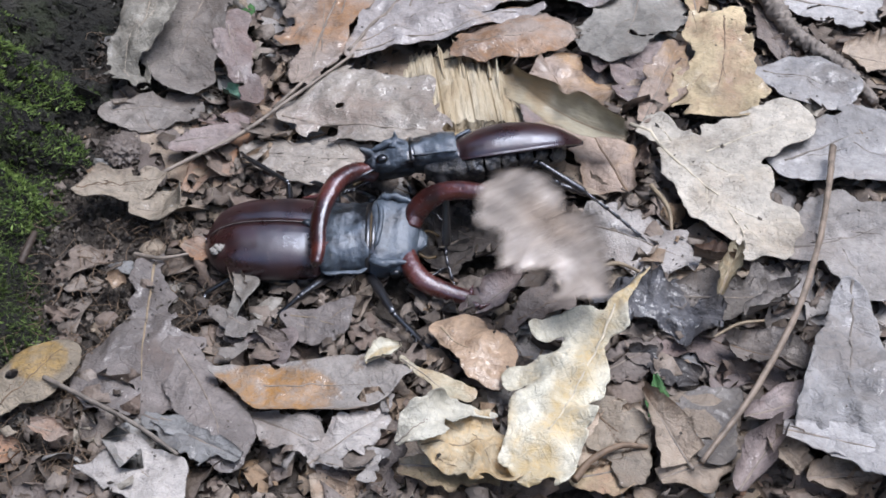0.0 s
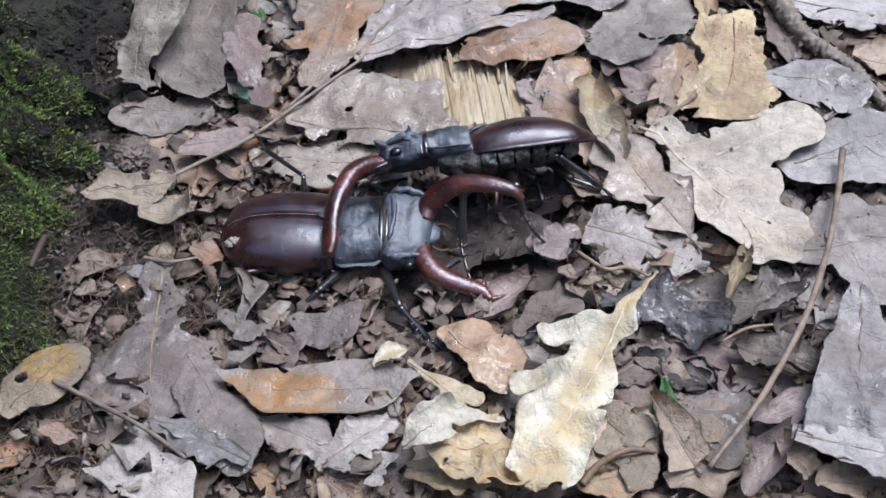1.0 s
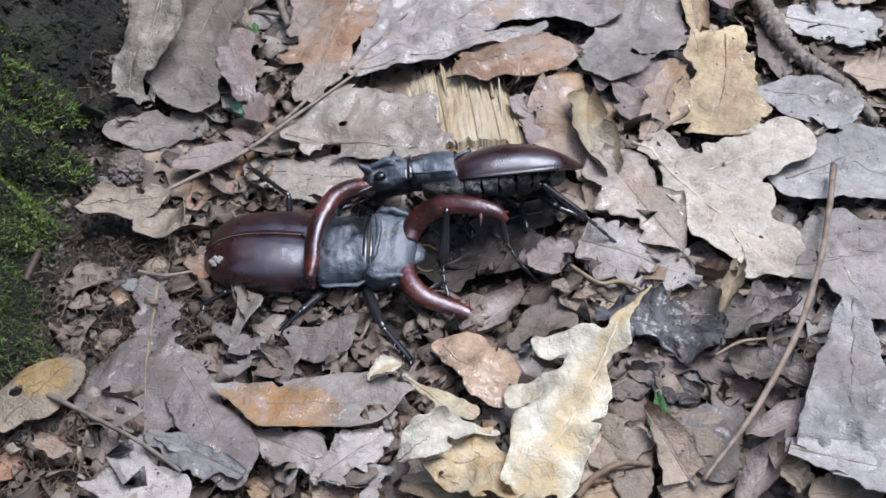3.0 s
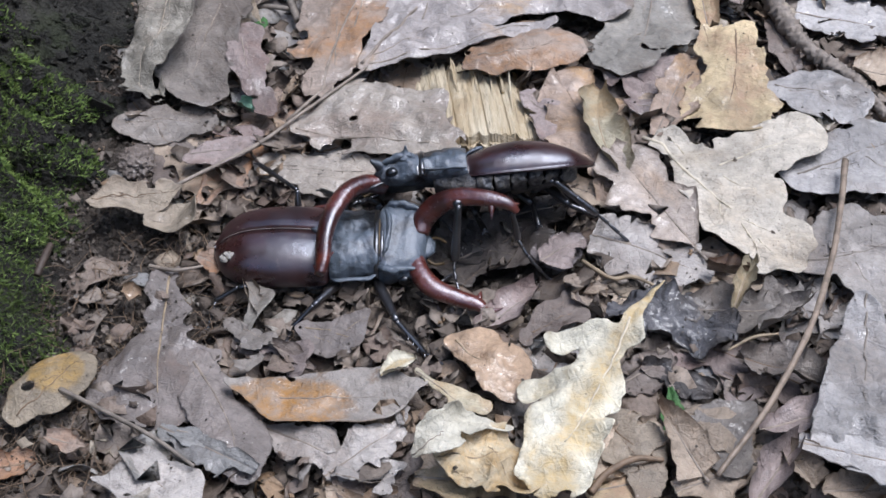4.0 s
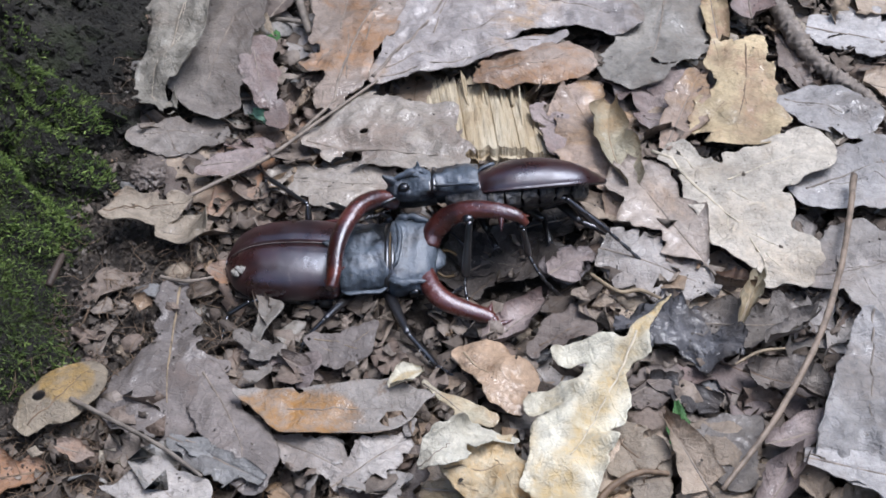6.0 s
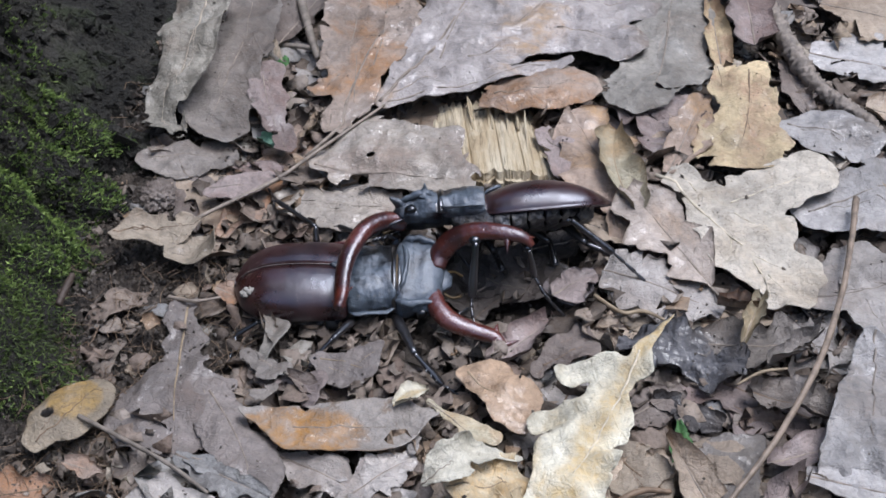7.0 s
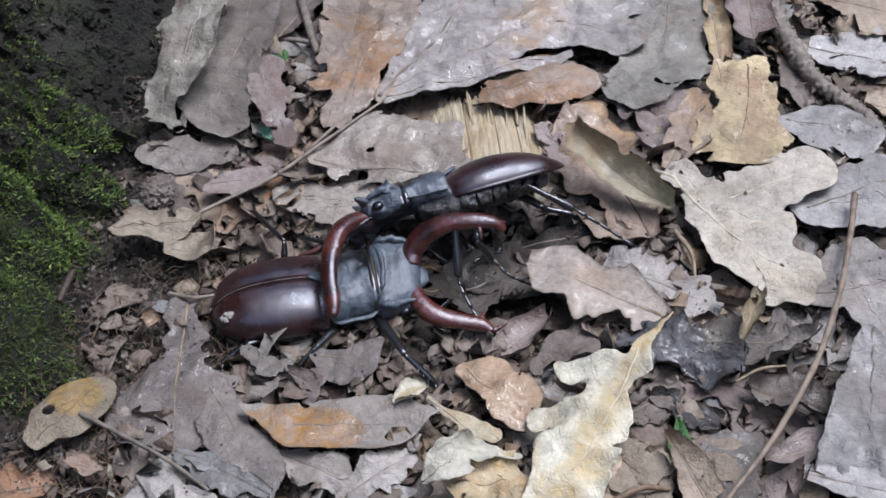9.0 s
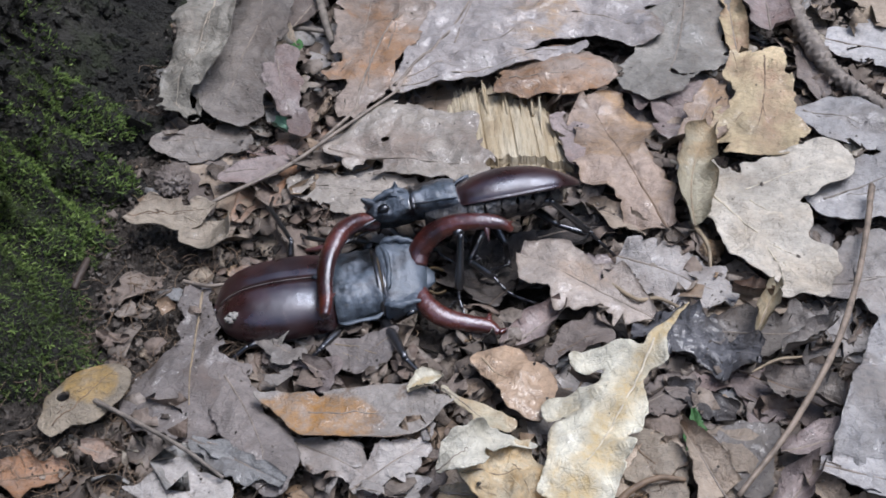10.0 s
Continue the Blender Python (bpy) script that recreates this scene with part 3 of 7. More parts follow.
def leaf(label, base, tip, left, right, look_of="grey", bend=0.0, lift=(2, 3, 2), roll=0.0, cup=0.0, curl=0.0,
         jag=0.09, crinkle=1.0, holes=(), stalk=0.0, rib=0.4, rib_look="soft", n=76, m=12, name="oak_leaf", group="fallen leaves", veins=0, seed=None, at=None):
    """A fallen leaf: a midrib from base to tip, half-widths (share of the length, mm) on its left and right, lift over the ground at
    base, middle and tip, roll about the midrib in degrees, cup and curl: by how much the edges rise. at: the pose of a leaf that moves,
    for which base and tip are in its own space."""
    leaf.count += 1
    seed = leaf.count if seed is None else seed
    rng = np.random.default_rng(seed)
    b, t = np.array(base, float), np.array(tip, float)
    d = (t - b) / np.linalg.norm(t - b)
    c = (b + t) / 2 + 2 * bend * np.array([-d[1], d[0]])
    s = np.linspace(0, 1, n)[:, None]
    mid = (1 - s) ** 2 * b + 2 * s * (1 - s) * c + s ** 2 * t
    tan = 2 * (1 - s) * (c - b) + 2 * s * (t - c)
    tan /= np.linalg.norm(tan, axis=1)[:, None]
    nor = np.stack([-tan[:, 1], tan[:, 0]], -1)
    s = s[:, 0]
    length = np.linalg.norm(t - b)
    edge = []
    for k, pairs in enumerate((left, right)):
        w = profile(pairs, s)
        j1 = np.array([noise.fractal(Vector((q * length / 9, seed * 3.7, k * 5.1)), 0.9, 2.0, 3) for q in s])
        j2 = rng.normal(0, 1, n)
        for _ in range(4):
            w = w * (1 - min(1.0, jag / 0.15) * rng.uniform(0.05, 0.4) * np.exp(-((s - rng.uniform(0.12, 0.95)) / rng.uniform(0.02, 0.06)) ** 2))
        edge.append(np.maximum(w * (1 + jag * 2.4 * j1) + jag * 0.5 * j2 * np.minimum(1, w / 4), 0.15))
    v = np.linspace(-1, 1, 2 * m + 1)
    off = np.where(v > 0, edge[0][:, None] * v, edge[1][:, None] * v)
    shift = np.where(np.abs(v) > 0.5, 1, 0) * np.convolve(rng.normal(0, 1, n + 4), np.ones(5) / 3, "valid")[:n, None] * jag * 2
    xy = mid[:, None] + nor[:, None] * off[..., None] + tan[:, None] * (np.abs(off) * 0.04 + shift)[..., None]
    a, e = math.sin(radians(roll)), np.abs(v) ** 2
    lz = np.interp(s, (0, 0.5, 1), lift)[:, None]
    z = lz + off * a + cup * e + (curl + rng.uniform(-0.6, 1.8)) * np.abs(v) ** 5 * np.where(v > 0, rng.uniform(0.3, 1.3), rng.uniform(0.3, 1.3))
    z = z + crinkle * (1.5 * wavy(xy[..., 0], xy[..., 1], 17, seed) + 0.55 * wavy(xy[..., 0], xy[..., 1], 5.5, seed + 40, 2)) * (0.35 + np.abs(v))
    fold = 1 - 2.2 * np.abs(wavy(xy[..., 0], xy[..., 1], 15, seed + 80, 2))
    z = z + crinkle * 0.9 * np.maximum(fold, -0.4) * (0.3 + 0.7 * np.abs(v))
    q = (s[:, None] * 8 - np.abs(v) * 1.9) % 1.0
    z = z + 0.10 * np.exp(-((q - 0.5) / 0.09) ** 2) * (1 - np.abs(v)) - 0.4 * np.exp(-(v / 0.09) ** 2)
    floor = ground_z(xy[..., 0], xy[..., 1]) if at is None else 0.0
    z = z + floor
    if at is None:
        z = np.maximum(z, floor + 0.1)
        cell = np.clip(((xy + 200) / 1.5).astype(int), 0, 266)
        np.maximum.at(TOP, (cell[..., 0], cell[..., 1]), z)
    w = 2 * m + 1
    top = np.concatenate([xy, z[..., None]], -1).reshape(-1, 3)
    i = np.arange(n * w).reshape(n, w)
    quads = np.stack([i[:-1, :-1], i[1:, :-1], i[1:, 1:], i[:-1, 1:]], -1).reshape(-1, 4)
    keep = np.ones(len(quads), bool)
    cs = np.repeat((s[:-1] + s[1:]) / 2, w - 1)
    cv = np.tile((v[:-1] + v[1:]) / 2, n - 1)
    for hs, hv, rs, rv in holes:
        wob = 1 + 0.25 * np.sin(9 * np.arctan2((cv - hv) / rv, (cs - hs) / rs) + seed)
        keep &= ((cs - hs) / rs) ** 2 + ((cv - hv) / rv) ** 2 > wob
    quads = quads[keep]
    und = top.copy()
    und[:, 2] -= 0.22
    k = len(top)
    e1 = np.concatenate([quads[:, [0, 1]], quads[:, [1, 2]], quads[:, [2, 3]], quads[:, [3, 0]]])
    pairs = {}
    for p, q2 in e1.tolist():
        pairs[(p, q2)] = 1
    rim = [(q2, p, p + k, q2 + k) for p, q2 in pairs if (q2, p) not in pairs]
    faces = quads[:, ::-1].tolist() + (quads + k).tolist() + rim
    uv = np.stack([np.repeat(s, w), np.tile(v * 0.5 + 0.5, n)], -1)
    ob = thing(name, label, "leaf", group)
    mesh_object("blade", np.vstack([top, und]), faces, LEAF[look_of], ob, uv=np.vstack([uv, uv]))
    if rib:
        line = top.reshape(n, w, 3)[:, m].copy()
        line[:, 2] += 0.02
        step = line[::7][:-1]
        if stalk:
            first = step[0] - np.array([*(tan[0] * stalk), -0.4])
            step = np.vstack([first, step])
        rad = np.linspace(rib, rib * 0.25, len(step))
        mesh_object("midrib", *tube(step, rad, 30, 6), VEIN[rib_look], ob)
    grid = top.reshape(n, w, 3)
    for i in range(veins):
        for side in (1, -1):
            s0 = 0.12 + 0.7 * i / max(1, veins - 1) + 0.03 * side
            pts = []
            for q in np.linspace(0, 0.86, 7):
                a, c = int(np.clip((s0 + 0.2 * q * (1 - 0.3 * q)) * (n - 1), 0, n - 1)), m + int(round(side * q * m))
                pts.append(grid[a, c] + (0, 0, 0.1))
            if np.linalg.norm(pts[-1] - pts[0]) > 4:
                mesh_object("side_vein", *tube(pts, np.linspace(0.34, 0.12, 7), 18, 5), VEIN[rib_look], ob)
    if at is not None:
        ob.matrix_world = at
    return ob


leaf.count = 0


def cut_grid(field, x, y):
    """The part of a grid where field is positive, its edge cut between the grid's points. Returns the points' places (x, y) and faces."""
    ny, nx = field.shape
    inside = field > 0
    number = -np.ones(field.shape, int)
    number[inside] = np.arange(inside.sum())
    points = [(a, b) for a, b in zip(x[inside], y[inside])]
    edge_points = {}

    def between(a, b):
        key = (a, b) if a < b else (b, a)
        if key not in edge_points:
            fa, fb = field[key[0]], field[key[1]]
            q = min(0.95, max(0.05, fa / (fa - fb)))
            edge_points[key] = len(points)
            points.append((x[key[0]] + q * (x[key[1]] - x[key[0]]), y[key[0]] + q * (y[key[1]] - y[key[0]])))
        return edge_points[key]

    corners = inside[:-1, :-1].astype(int) + inside[:-1, 1:] + inside[1:, 1:] + inside[1:, :-1]
    full = corners == 4
    n = number
    faces = np.stack([n[:-1, :-1][full], n[:-1, 1:][full], n[1:, 1:][full], n[1:, :-1][full]], -1).tolist()
    for i, j in zip(*np.nonzero((corners > 0) & ~full)):
        ring = [(i, j), (i, j + 1), (i + 1, j + 1), (i + 1, j)]
        face = []
        for k in range(4):
            a, b = ring[k], ring[(k + 1) % 4]
            if inside[a]:
                face.append(int(n[a]))
            if inside[a] != inside[b]:
                face.append(between(a, b))
        if len(face) > 2:
            faces.append(face)
    return np.array(points), faces


def lobed_leaf(label, lobes, look_of, holes=(), jag=0.5, curl=1.0, puff=0.5, crinkle=1.0, soft=1.6, rib=0.45, rib_look="soft", veins=True, step=0.75, name="oak_leaf",
               group="fallen leaves", seed=None, stalk=None, droop=0.0, rolls=()):
    """A dead leaf that spreads over lobes, each from its root to its end: (x, y, lift, half-width) twice. The first is the middle of the blade.
    The rim curls up by curl, the fields between the veins puff up; holes: (x, y, radius);
    rolls: lines (from x, y, to x, y, radius) past which, on their right, the blade rolls up and over."""
    leaf.count += 1
    seed = 500 + leaf.count if seed is None else seed
    rng = np.random.default_rng(seed)
    lob = [(np.array(a, float), np.array(b, float)) for a, b in lobes]
    ends = np.array([p for q in lob for p in q])
    lo, hi = (ends[:, :2] - ends[:, 3:] - 3).min(0), (ends[:, :2] + ends[:, 3:] + 3).max(0)
    gx, gy = np.meshgrid(np.arange(lo[0], hi[0], step), np.arange(lo[1], hi[1], step))

    def shape(x, y):
        fields, lifts, lines = [], [], []
        for a, b in lob:
            d = b[:2] - a[:2]
            q = np.clip(((x - a[0]) * d[0] + (y - a[1]) * d[1]) / (d @ d + 1e-9), 0, 1)
            far = np.hypot(x - a[0] - q * d[0], y - a[1] - q * d[1])
            fields.append(a[3] + q * (b[3] - a[3]) - far)
            lifts.append(a[2] + q * (b[2] - a[2]))
            lines.append(far)
        f = np.array(fields)
        w = np.exp(np.clip((f - f.max(0)) / soft, -30, 0))
        return f.max(0) + soft * np.log(w.sum(0)), (w * np.array(lifts)).sum(0) / w.sum(0), np.array(lines).min(0)

    bend = 1.5 + 2.0 * jag
    f = shape(gx + bend * wavy(gx, gy, 11, seed + 1, 2), gy + bend * wavy(gx, gy, 11, seed + 2, 2))[0]
    near = np.abs(f) < 6
    rag = np.zeros_like(f)
    rag[near] = jag * (2.0 * wavy(gx[near], gy[near], 6.0, seed + 3, 3) + 1.0 * wavy(gx[near], gy[near], 1.9, seed + 5, 2)) - 0.3 * jag
    rag[near] -= jag * 2.2 * np.maximum(0, 0.45 - 3.0 * np.abs(wavy(gx[near], gy[near], 9.0, seed + 7, 2)))
    f = f + rag
    brink = np.argwhere((f > 0) & (f < 1.0))
    for i in range(int(len(brink) / 60 * min(1.0, 2 * jag))):
        by, bx = brink[rng.integers(len(brink))]
        bite, lean = rng.uniform(0.6, 1.9) * (0.6 + jag), rng.uniform(0, math.pi)
        dx, dy = gx - gx[by, bx], gy - gy[by, bx]
        f = np.minimum(f, np.abs(dx * math.cos(lean) + dy * math.sin(lean)) + 0.55 * np.abs(dy * math.cos(lean) - dx * math.sin(lean)) - bite)
    for hx, hy, hr in holes:
        far = np.hypot(gx - hx, (gy - hy) * 1.1)
        f = np.minimum(f, far - hr * (1 + 0.35 * wavy(gx, gy, hr * 0.9, seed + 11, 2)) if hr > 0 else f)
    xy, faces = cut_grid(f, gx, gy)
    x, y = xy.T
    inner, lift, line = shape(x, y)
    inner = np.maximum(inner, 0)
    wave = wavy(x, y, 14, seed + 17, 2)
    z = lift + curl * np.exp(-inner / 2.6) * (0.55 + 1.5 * wave) + puff * (1 - np.exp(-line / 2.0)) * (1 - np.exp(-inner / 3.0))
    fold = np.abs(wavy(x + 2 * wave, y, 15, seed + 29, 2))
    z = z + crinkle * (1.7 * wavy(x, y, 19, seed + 21, 2) + 0.8 * wavy(x, y, 6.0, seed + 25, 3) + 0.75 * np.maximum(-0.4, 1 - 3.0 * fold))
    z = z - droop * np.maximum(0, 1 - inner / 7.0) ** 2
    floor = ground_z(x, y)
    z = np.maximum(z + floor, floor + 0.1)
    cell = np.clip(((xy + 200) / 1.5).astype(int), 0, 266)
    np.maximum.at(TOP, (cell[:, 0], cell[:, 1]), z)
    top = np.stack([x, y, z], -1)
    for x0, y0, x1, y1, r in rolls:
        d = np.array([x1 - x0, y1 - y0]) / math.hypot(x1 - x0, y1 - y0)
        past = (x - x0) * d[1] - (y - y0) * d[0]
        on = past > 0
        r = r * (1 + 0.25 * wavy(x, y, 16, seed + 37, 2)[on])
        angle = np.minimum(past[on] / r, 2.7)
        rest = past[on] - angle * r
        shift = r * np.sin(angle) + rest * np.cos(angle) - past[on]
        top[on, 0] += shift * d[1]
        top[on, 1] -= shift * d[0]
        top[on, 2] += r * (1 - np.cos(angle)) + rest * np.sin(angle)
    normal = np.zeros_like(top)
    for q in faces:
        a, b, c = top[q[0]], top[q[1]], top[q[2]]
        u, v = b - a, c - a
        e = (u[1] * v[2] - u[2] * v[1], u[2] * v[0] - u[0] * v[2], u[0] * v[1] - u[1] * v[0])
        for i in q:
            normal[i] += e
    normal /= np.linalg.norm(normal, axis=1)[:, None] + 1e-9
    under = top - 0.2 * normal
    k = len(top)
    pairs = {}
    for q in faces:
        for a, b in zip(q, q[1:] + q[:1]):
            pairs[(a, b)] = 1
    rim = [(b, a, a + k, b + k) for a, b in pairs if (b, a) not in pairs]
    along = lob[0][1][:2] - lob[0][0][:2]
    along = along / (np.linalg.norm(along) + 1e-9)
    u = (x * along[0] + y * along[1])
    v = (y - lob[0][0][1]) * along[0] - (x - lob[0][0][0]) * along[1]
    uv = np.stack([(u - u.min()) / (np.ptp(u) + 1e-9), 0.5 + 0.5 * np.clip(v / (np.abs(v).max() + 1e-9), -1, 1)], -1)
    ob = thing(name, label, "leaf", group)
    mesh_object("blade", np.vstack([top, under]), faces + [[i + k for i in q[::-1]] for q in faces] + rim, LEAF[look_of], ob, uv=np.vstack([uv, uv]))

    def on_blade(px, py):
        return top[np.argmin((x - px) ** 2 + (y - py) ** 2)]

    if rib:
        for i, (a, b) in enumerate(lob if veins else lob[:1]):
            if np.linalg.norm(b[:2] - a[:2]) < 3:
                continue
            reach = 1.0 if i == 0 else 0.9
            pts = []
            side = np.array([-(b - a)[1], (b - a)[0]]) * rng.uniform(-0.06, 0.06)
            for q in np.linspace(0, reach, 14):
                p = a[:2] + q * (b[:2] - a[:2]) + side * math.sin(math.pi * q)
                spot = on_blade(*p)
                pts.append(tuple(spot + (0, 0, 0.02)) if rolls else (p[0], p[1], spot[2] - 0.02))
            if i == 0 and stalk is not None:
                pts.insert(0, (stalk[0], stalk[1], float(ground_z(stalk[0], stalk[1])) + stalk[2]))
            size = rib if i == 0 else rib * 0.45
            mesh_object("midrib" if i == 0 else "side_vein", *tube(pts, np.linspace(size, size * 0.35, len(pts)), 44, 6), VEIN[rib_look], ob)
    return ob


# ---- the leaves that lie on top ----
lobed_leaf('grey-brown underside of a rolled oak leaf', [((-71.9, 95.4, 12, 8.6), (-77.7, 65.7, 7, 8.2)), ((-76.2, 83.9, 12, 10.1), (-80.2, 72.5, 8, 8.3)), ((-78.5, 65.7, 7, 8.2), (-74.4, 61.3, 5, 5.2)), ((-72.2, 118.4, 13, 8.9), (-71.1, 95.4, 12, 9.4)), ((-70.7, 76.7, 9, 5.0), (-67.8, 72.5, 8, 3.6))], 'dun', jag=0.4, curl=0.8, puff=0.5, crinkle=1.0, rib=0.3, rib_look='soft')
lobed_leaf('pale beige oak leaf rolled upon itself by the trunk', [((-83.3, 105.4, 22, 10.9), (-88.2, 69.1, 13, 4.6)), ((-84.0, 90.5, 22, 11.0), (-84.4, 79.0, 18, 8.5)), ((-84.4, 79.0, 18, 8.5), (-89.0, 71.0, 14, 5.5)), ((-91.1, 73.0, 12, 4.3), (-92.1, 61.2, 6, 2.6)), ((-92.4, 63.0, 6, 2.9), (-88.0, 59.3, 5, 1.9))], 'beige', jag=0.4, curl=1.6, puff=0.5, crinkle=1.7, rib=0.35, rib_look='light', soft=1.8, droop=2.5, holes=((-86.3, 58.5, 1.7),), rolls=((-87.5, 61.5, -83.4, 101.8, 10),))
lobed_leaf('narrow pinkish strip of dead leaf with ragged ends', [((-64.2, 81.1, 9, 4.0), (-54.4, 52.6, 6, 2.2)), ((-63.0, 79.4, 9, 4.7), (-58.3, 61.9, 8, 4.2)), ((-65.2, 83.3, 9, 2.7), (-60.6, 83.7, 10, 1.7))], 'pink', jag=0.4, curl=0.9, puff=0.3, crinkle=0.9, rib=0.2, rib_look='soft')
leaf('small bright green leaf scrap', (-62.6, 87.1), (-61.0, 100.7), ((0, 0.4), (0.058, 1.8), (0.604, 3.3), (1.0, 1.9)), ((0.0, 2.2), (0.37, 3.7), (0.935, 1.8), (1, 0.4)), 'green', rib=0.25, name='leaf_scrap', n=16, m=4, lift=(4, 4, 4))
leaf('small pale green leaf scrap', (-63.6, 58.4), (-57.8, 54.8), ((0.0, 1.7), (0.346, 2.6), (0.891, 1.8), (1, 0.4)), ((0, 0.4), (0.083, 1.3), (0.64, 2.1), (1.0, 1.7)), 'mint', rib=0.2, name='leaf_scrap', n=16, m=4, lift=(4, 4, 4))
lobed_leaf('rust-brown half of a large oak leaf with a torn edge', [((-39.7, 61.0, 7, 2.9), (-26.8, 113.1, 10, 10.6)), ((-36.4, 72.4, 8, 6.3), (-37.2, 96.4, 9, 11.3)), ((-39.6, 93.5, 9, 9.9), (-36.5, 139.1, 10, 12.9)), ((-42.5, 65.7, 7, 2.6), (-43.5, 58.6, 6, 1.3)), ((-41.5, 84.8, 8, 6.7), (-46.2, 79.1, 7, 4.7)), ((-31.5, 87.7, 9, 6.8), (-30.7, 135.7, 10, 10.1))], 'russet', jag=0.45, curl=0.7, puff=0.6, crinkle=1.2, rib=0.55, rib_look='soft', soft=1.2, stalk=(-48.1, 47.5, 7))
lobed_leaf('large lilac-grey oak leaf with rust patches', [((-28.5, 70.1, 9, 1.3), (-1.3, 129.3, 12, 10.8)), ((-26.3, 70.1, 9, 1.3), (25.9, 89.5, 11, 2.4)), ((-24.9, 73.9, 9, 3.3), (-7.8, 87.9, 11, 10.1)), ((-11.2, 90.7, 11, 11.2), (-1.3, 122.7, 12, 14.3)), ((-2.8, 90.7, 11, 9.5), (14.4, 105.4, 11, 12.5)), ((12.8, 108.4, 11, 12.2), (27.5, 127.3, 11, 14.4)), ((24.9, 106.9, 11, 9.7), (44.5, 101.3, 10, 8.9)), ((27.2, 120.9, 11, 10.7), (48.8, 122.2, 10, 10.7))], 'lilac', jag=0.12, curl=0.6, puff=0.6, crinkle=1.2, rib=0.6, rib_look='soft', soft=1.4, droop=0.6)
lobed_leaf('rusty leaf lobe with a dry split edge', [((5.2, 73.6, 10, 4.9), (29.6, 79.6, 10, 5.6)), ((8.8, 73.6, 10, 6.9), (21.4, 80.1, 10, 10.6)), ((21.4, 80.1, 10, 10.3), (30.5, 80.1, 10, 6.6))], 'russet', jag=0.3, curl=-0.4, puff=0.4, crinkle=0.9, rib=0.2, veins=False, soft=1.6, droop=1.8)
lobed_leaf('greyish wet oak leaf with a torn hole', [((-45.5, 44.7, 6, 1.9), (-5.4, 37.0, 8, 5.2)), ((-42.6, 47.2, 6, 3.2), (-28.6, 52.6, 9, 8.9)), ((-28.5, 51.9, 9, 8.8), (-14.1, 47.1, 10, 11.2)), ((-14.1, 46.6, 10, 11.2), (-6.2, 37.0, 8, 5.5)), ((-38.0, 39.5, 6, 3.1), (-17.7, 36.9, 8, 4.6))], 'wet', jag=0.28, curl=0.7, puff=0.5, crinkle=1.0, rib=0.35, rib_look='soft', soft=1.6, veins=False, holes=((-32.7, 38.3, 3.4), (-35.8, 36.9, 2.0), (-29.5, 46.4, 1.2), (-44.9, 37.1, 1.8),))
lobed_leaf('mottled grey leaf pressed flat under the wet one', [((-51.7, 33.3, 3, 4.0), (-19.0, 27.8, 4, 5.5)), ((-46.9, 31.0, 3, 6.8), (-31.1, 26.6, 4, 7.9)), ((-31.1, 26.6, 4, 7.6), (-17.5, 29.0, 4, 5.5))], 'wet', jag=0.5, curl=0.5, puff=0.4, crinkle=1.0, rib=0.2, rib_look='grey')
lobed_leaf('tan-brown dead leaf with a raised curled rim beside the trunk', [((-95.5, 14.3, 7, 0.9), (-78.1, 17.7, 7, 3.3)), ((-90.8, 15.5, 7, 3.9), (-85.1, 16.6, 5, 5.7)), ((-88.9, 16.9, 10, 1.8), (-79.6, 16.8, 11, 1.5)), ((-79.2, 18.2, 8, 2.7), (-71.4, 18.4, 12, 0.3))], 'buff', jag=0.35, curl=2.2, puff=0.2, crinkle=0.9, rib=0.25, rib_look='brown', soft=2.0, rolls=((-78.7, 20.0, -93.8, 17.1, 3.2),))
lobed_leaf('cupped tan-brown leaf lobe with a thin pale rim', [((-79.5, 8.7, 4, 2.9), (-74.0, 9.3, 4, 4.4)), ((-74.1, 10.4, 4, 4.4), (-70.5, 8.3, 8, 3.2)), ((-69.6, 6.2, 8, 1.7), (-67.6, 9.7, 13, 0.9))], 'buff', jag=0.25, curl=3.0, puff=0.1, crinkle=0.7, rib=0.2, veins=False, soft=2.0, rolls=((-69.2, 4.4, -72.1, 20.2, 3.2),))
lobed_leaf('brownish leaf fragment beside a stalk', [((-73.3, 34.7, 5, 3.4), (-62.7, 37.0, 5, 4.0)), ((-65.7, 35.9, 5, 4.6), (-60.0, 40.1, 5, 3.1))], 'pink', jag=0.4, curl=0.8, puff=0.3, crinkle=0.9, rib=0.22, veins=False)
lobed_leaf('flat greyish brown leaf pressed on the soil', [((-95.0, 52.4, 2, 3.9), (-72.9, 51.2, 3, 4.8)), ((-85.7, 51.2, 3, 5.8), (-76.5, 53.7, 3, 6.1)), ((-88.3, 46.2, 2, 3.5), (-80.3, 46.2, 2, 2.9))], 'dun', jag=0.5, curl=0.4, puff=0.3, crinkle=0.8, rib=0.22, veins=False)
leaf('grey-brown leaf scrap by the trunk', (-69.2, 47.5), (-54.6, 45.1), ((0.0, 1.2), (0.444, 3.8), (0.985, 1.4)), ((0.02, 1.2), (0.573, 4.7), (1.0, 1.4)), 'pink', n=24, m=5, lift=(3, 3, 3))
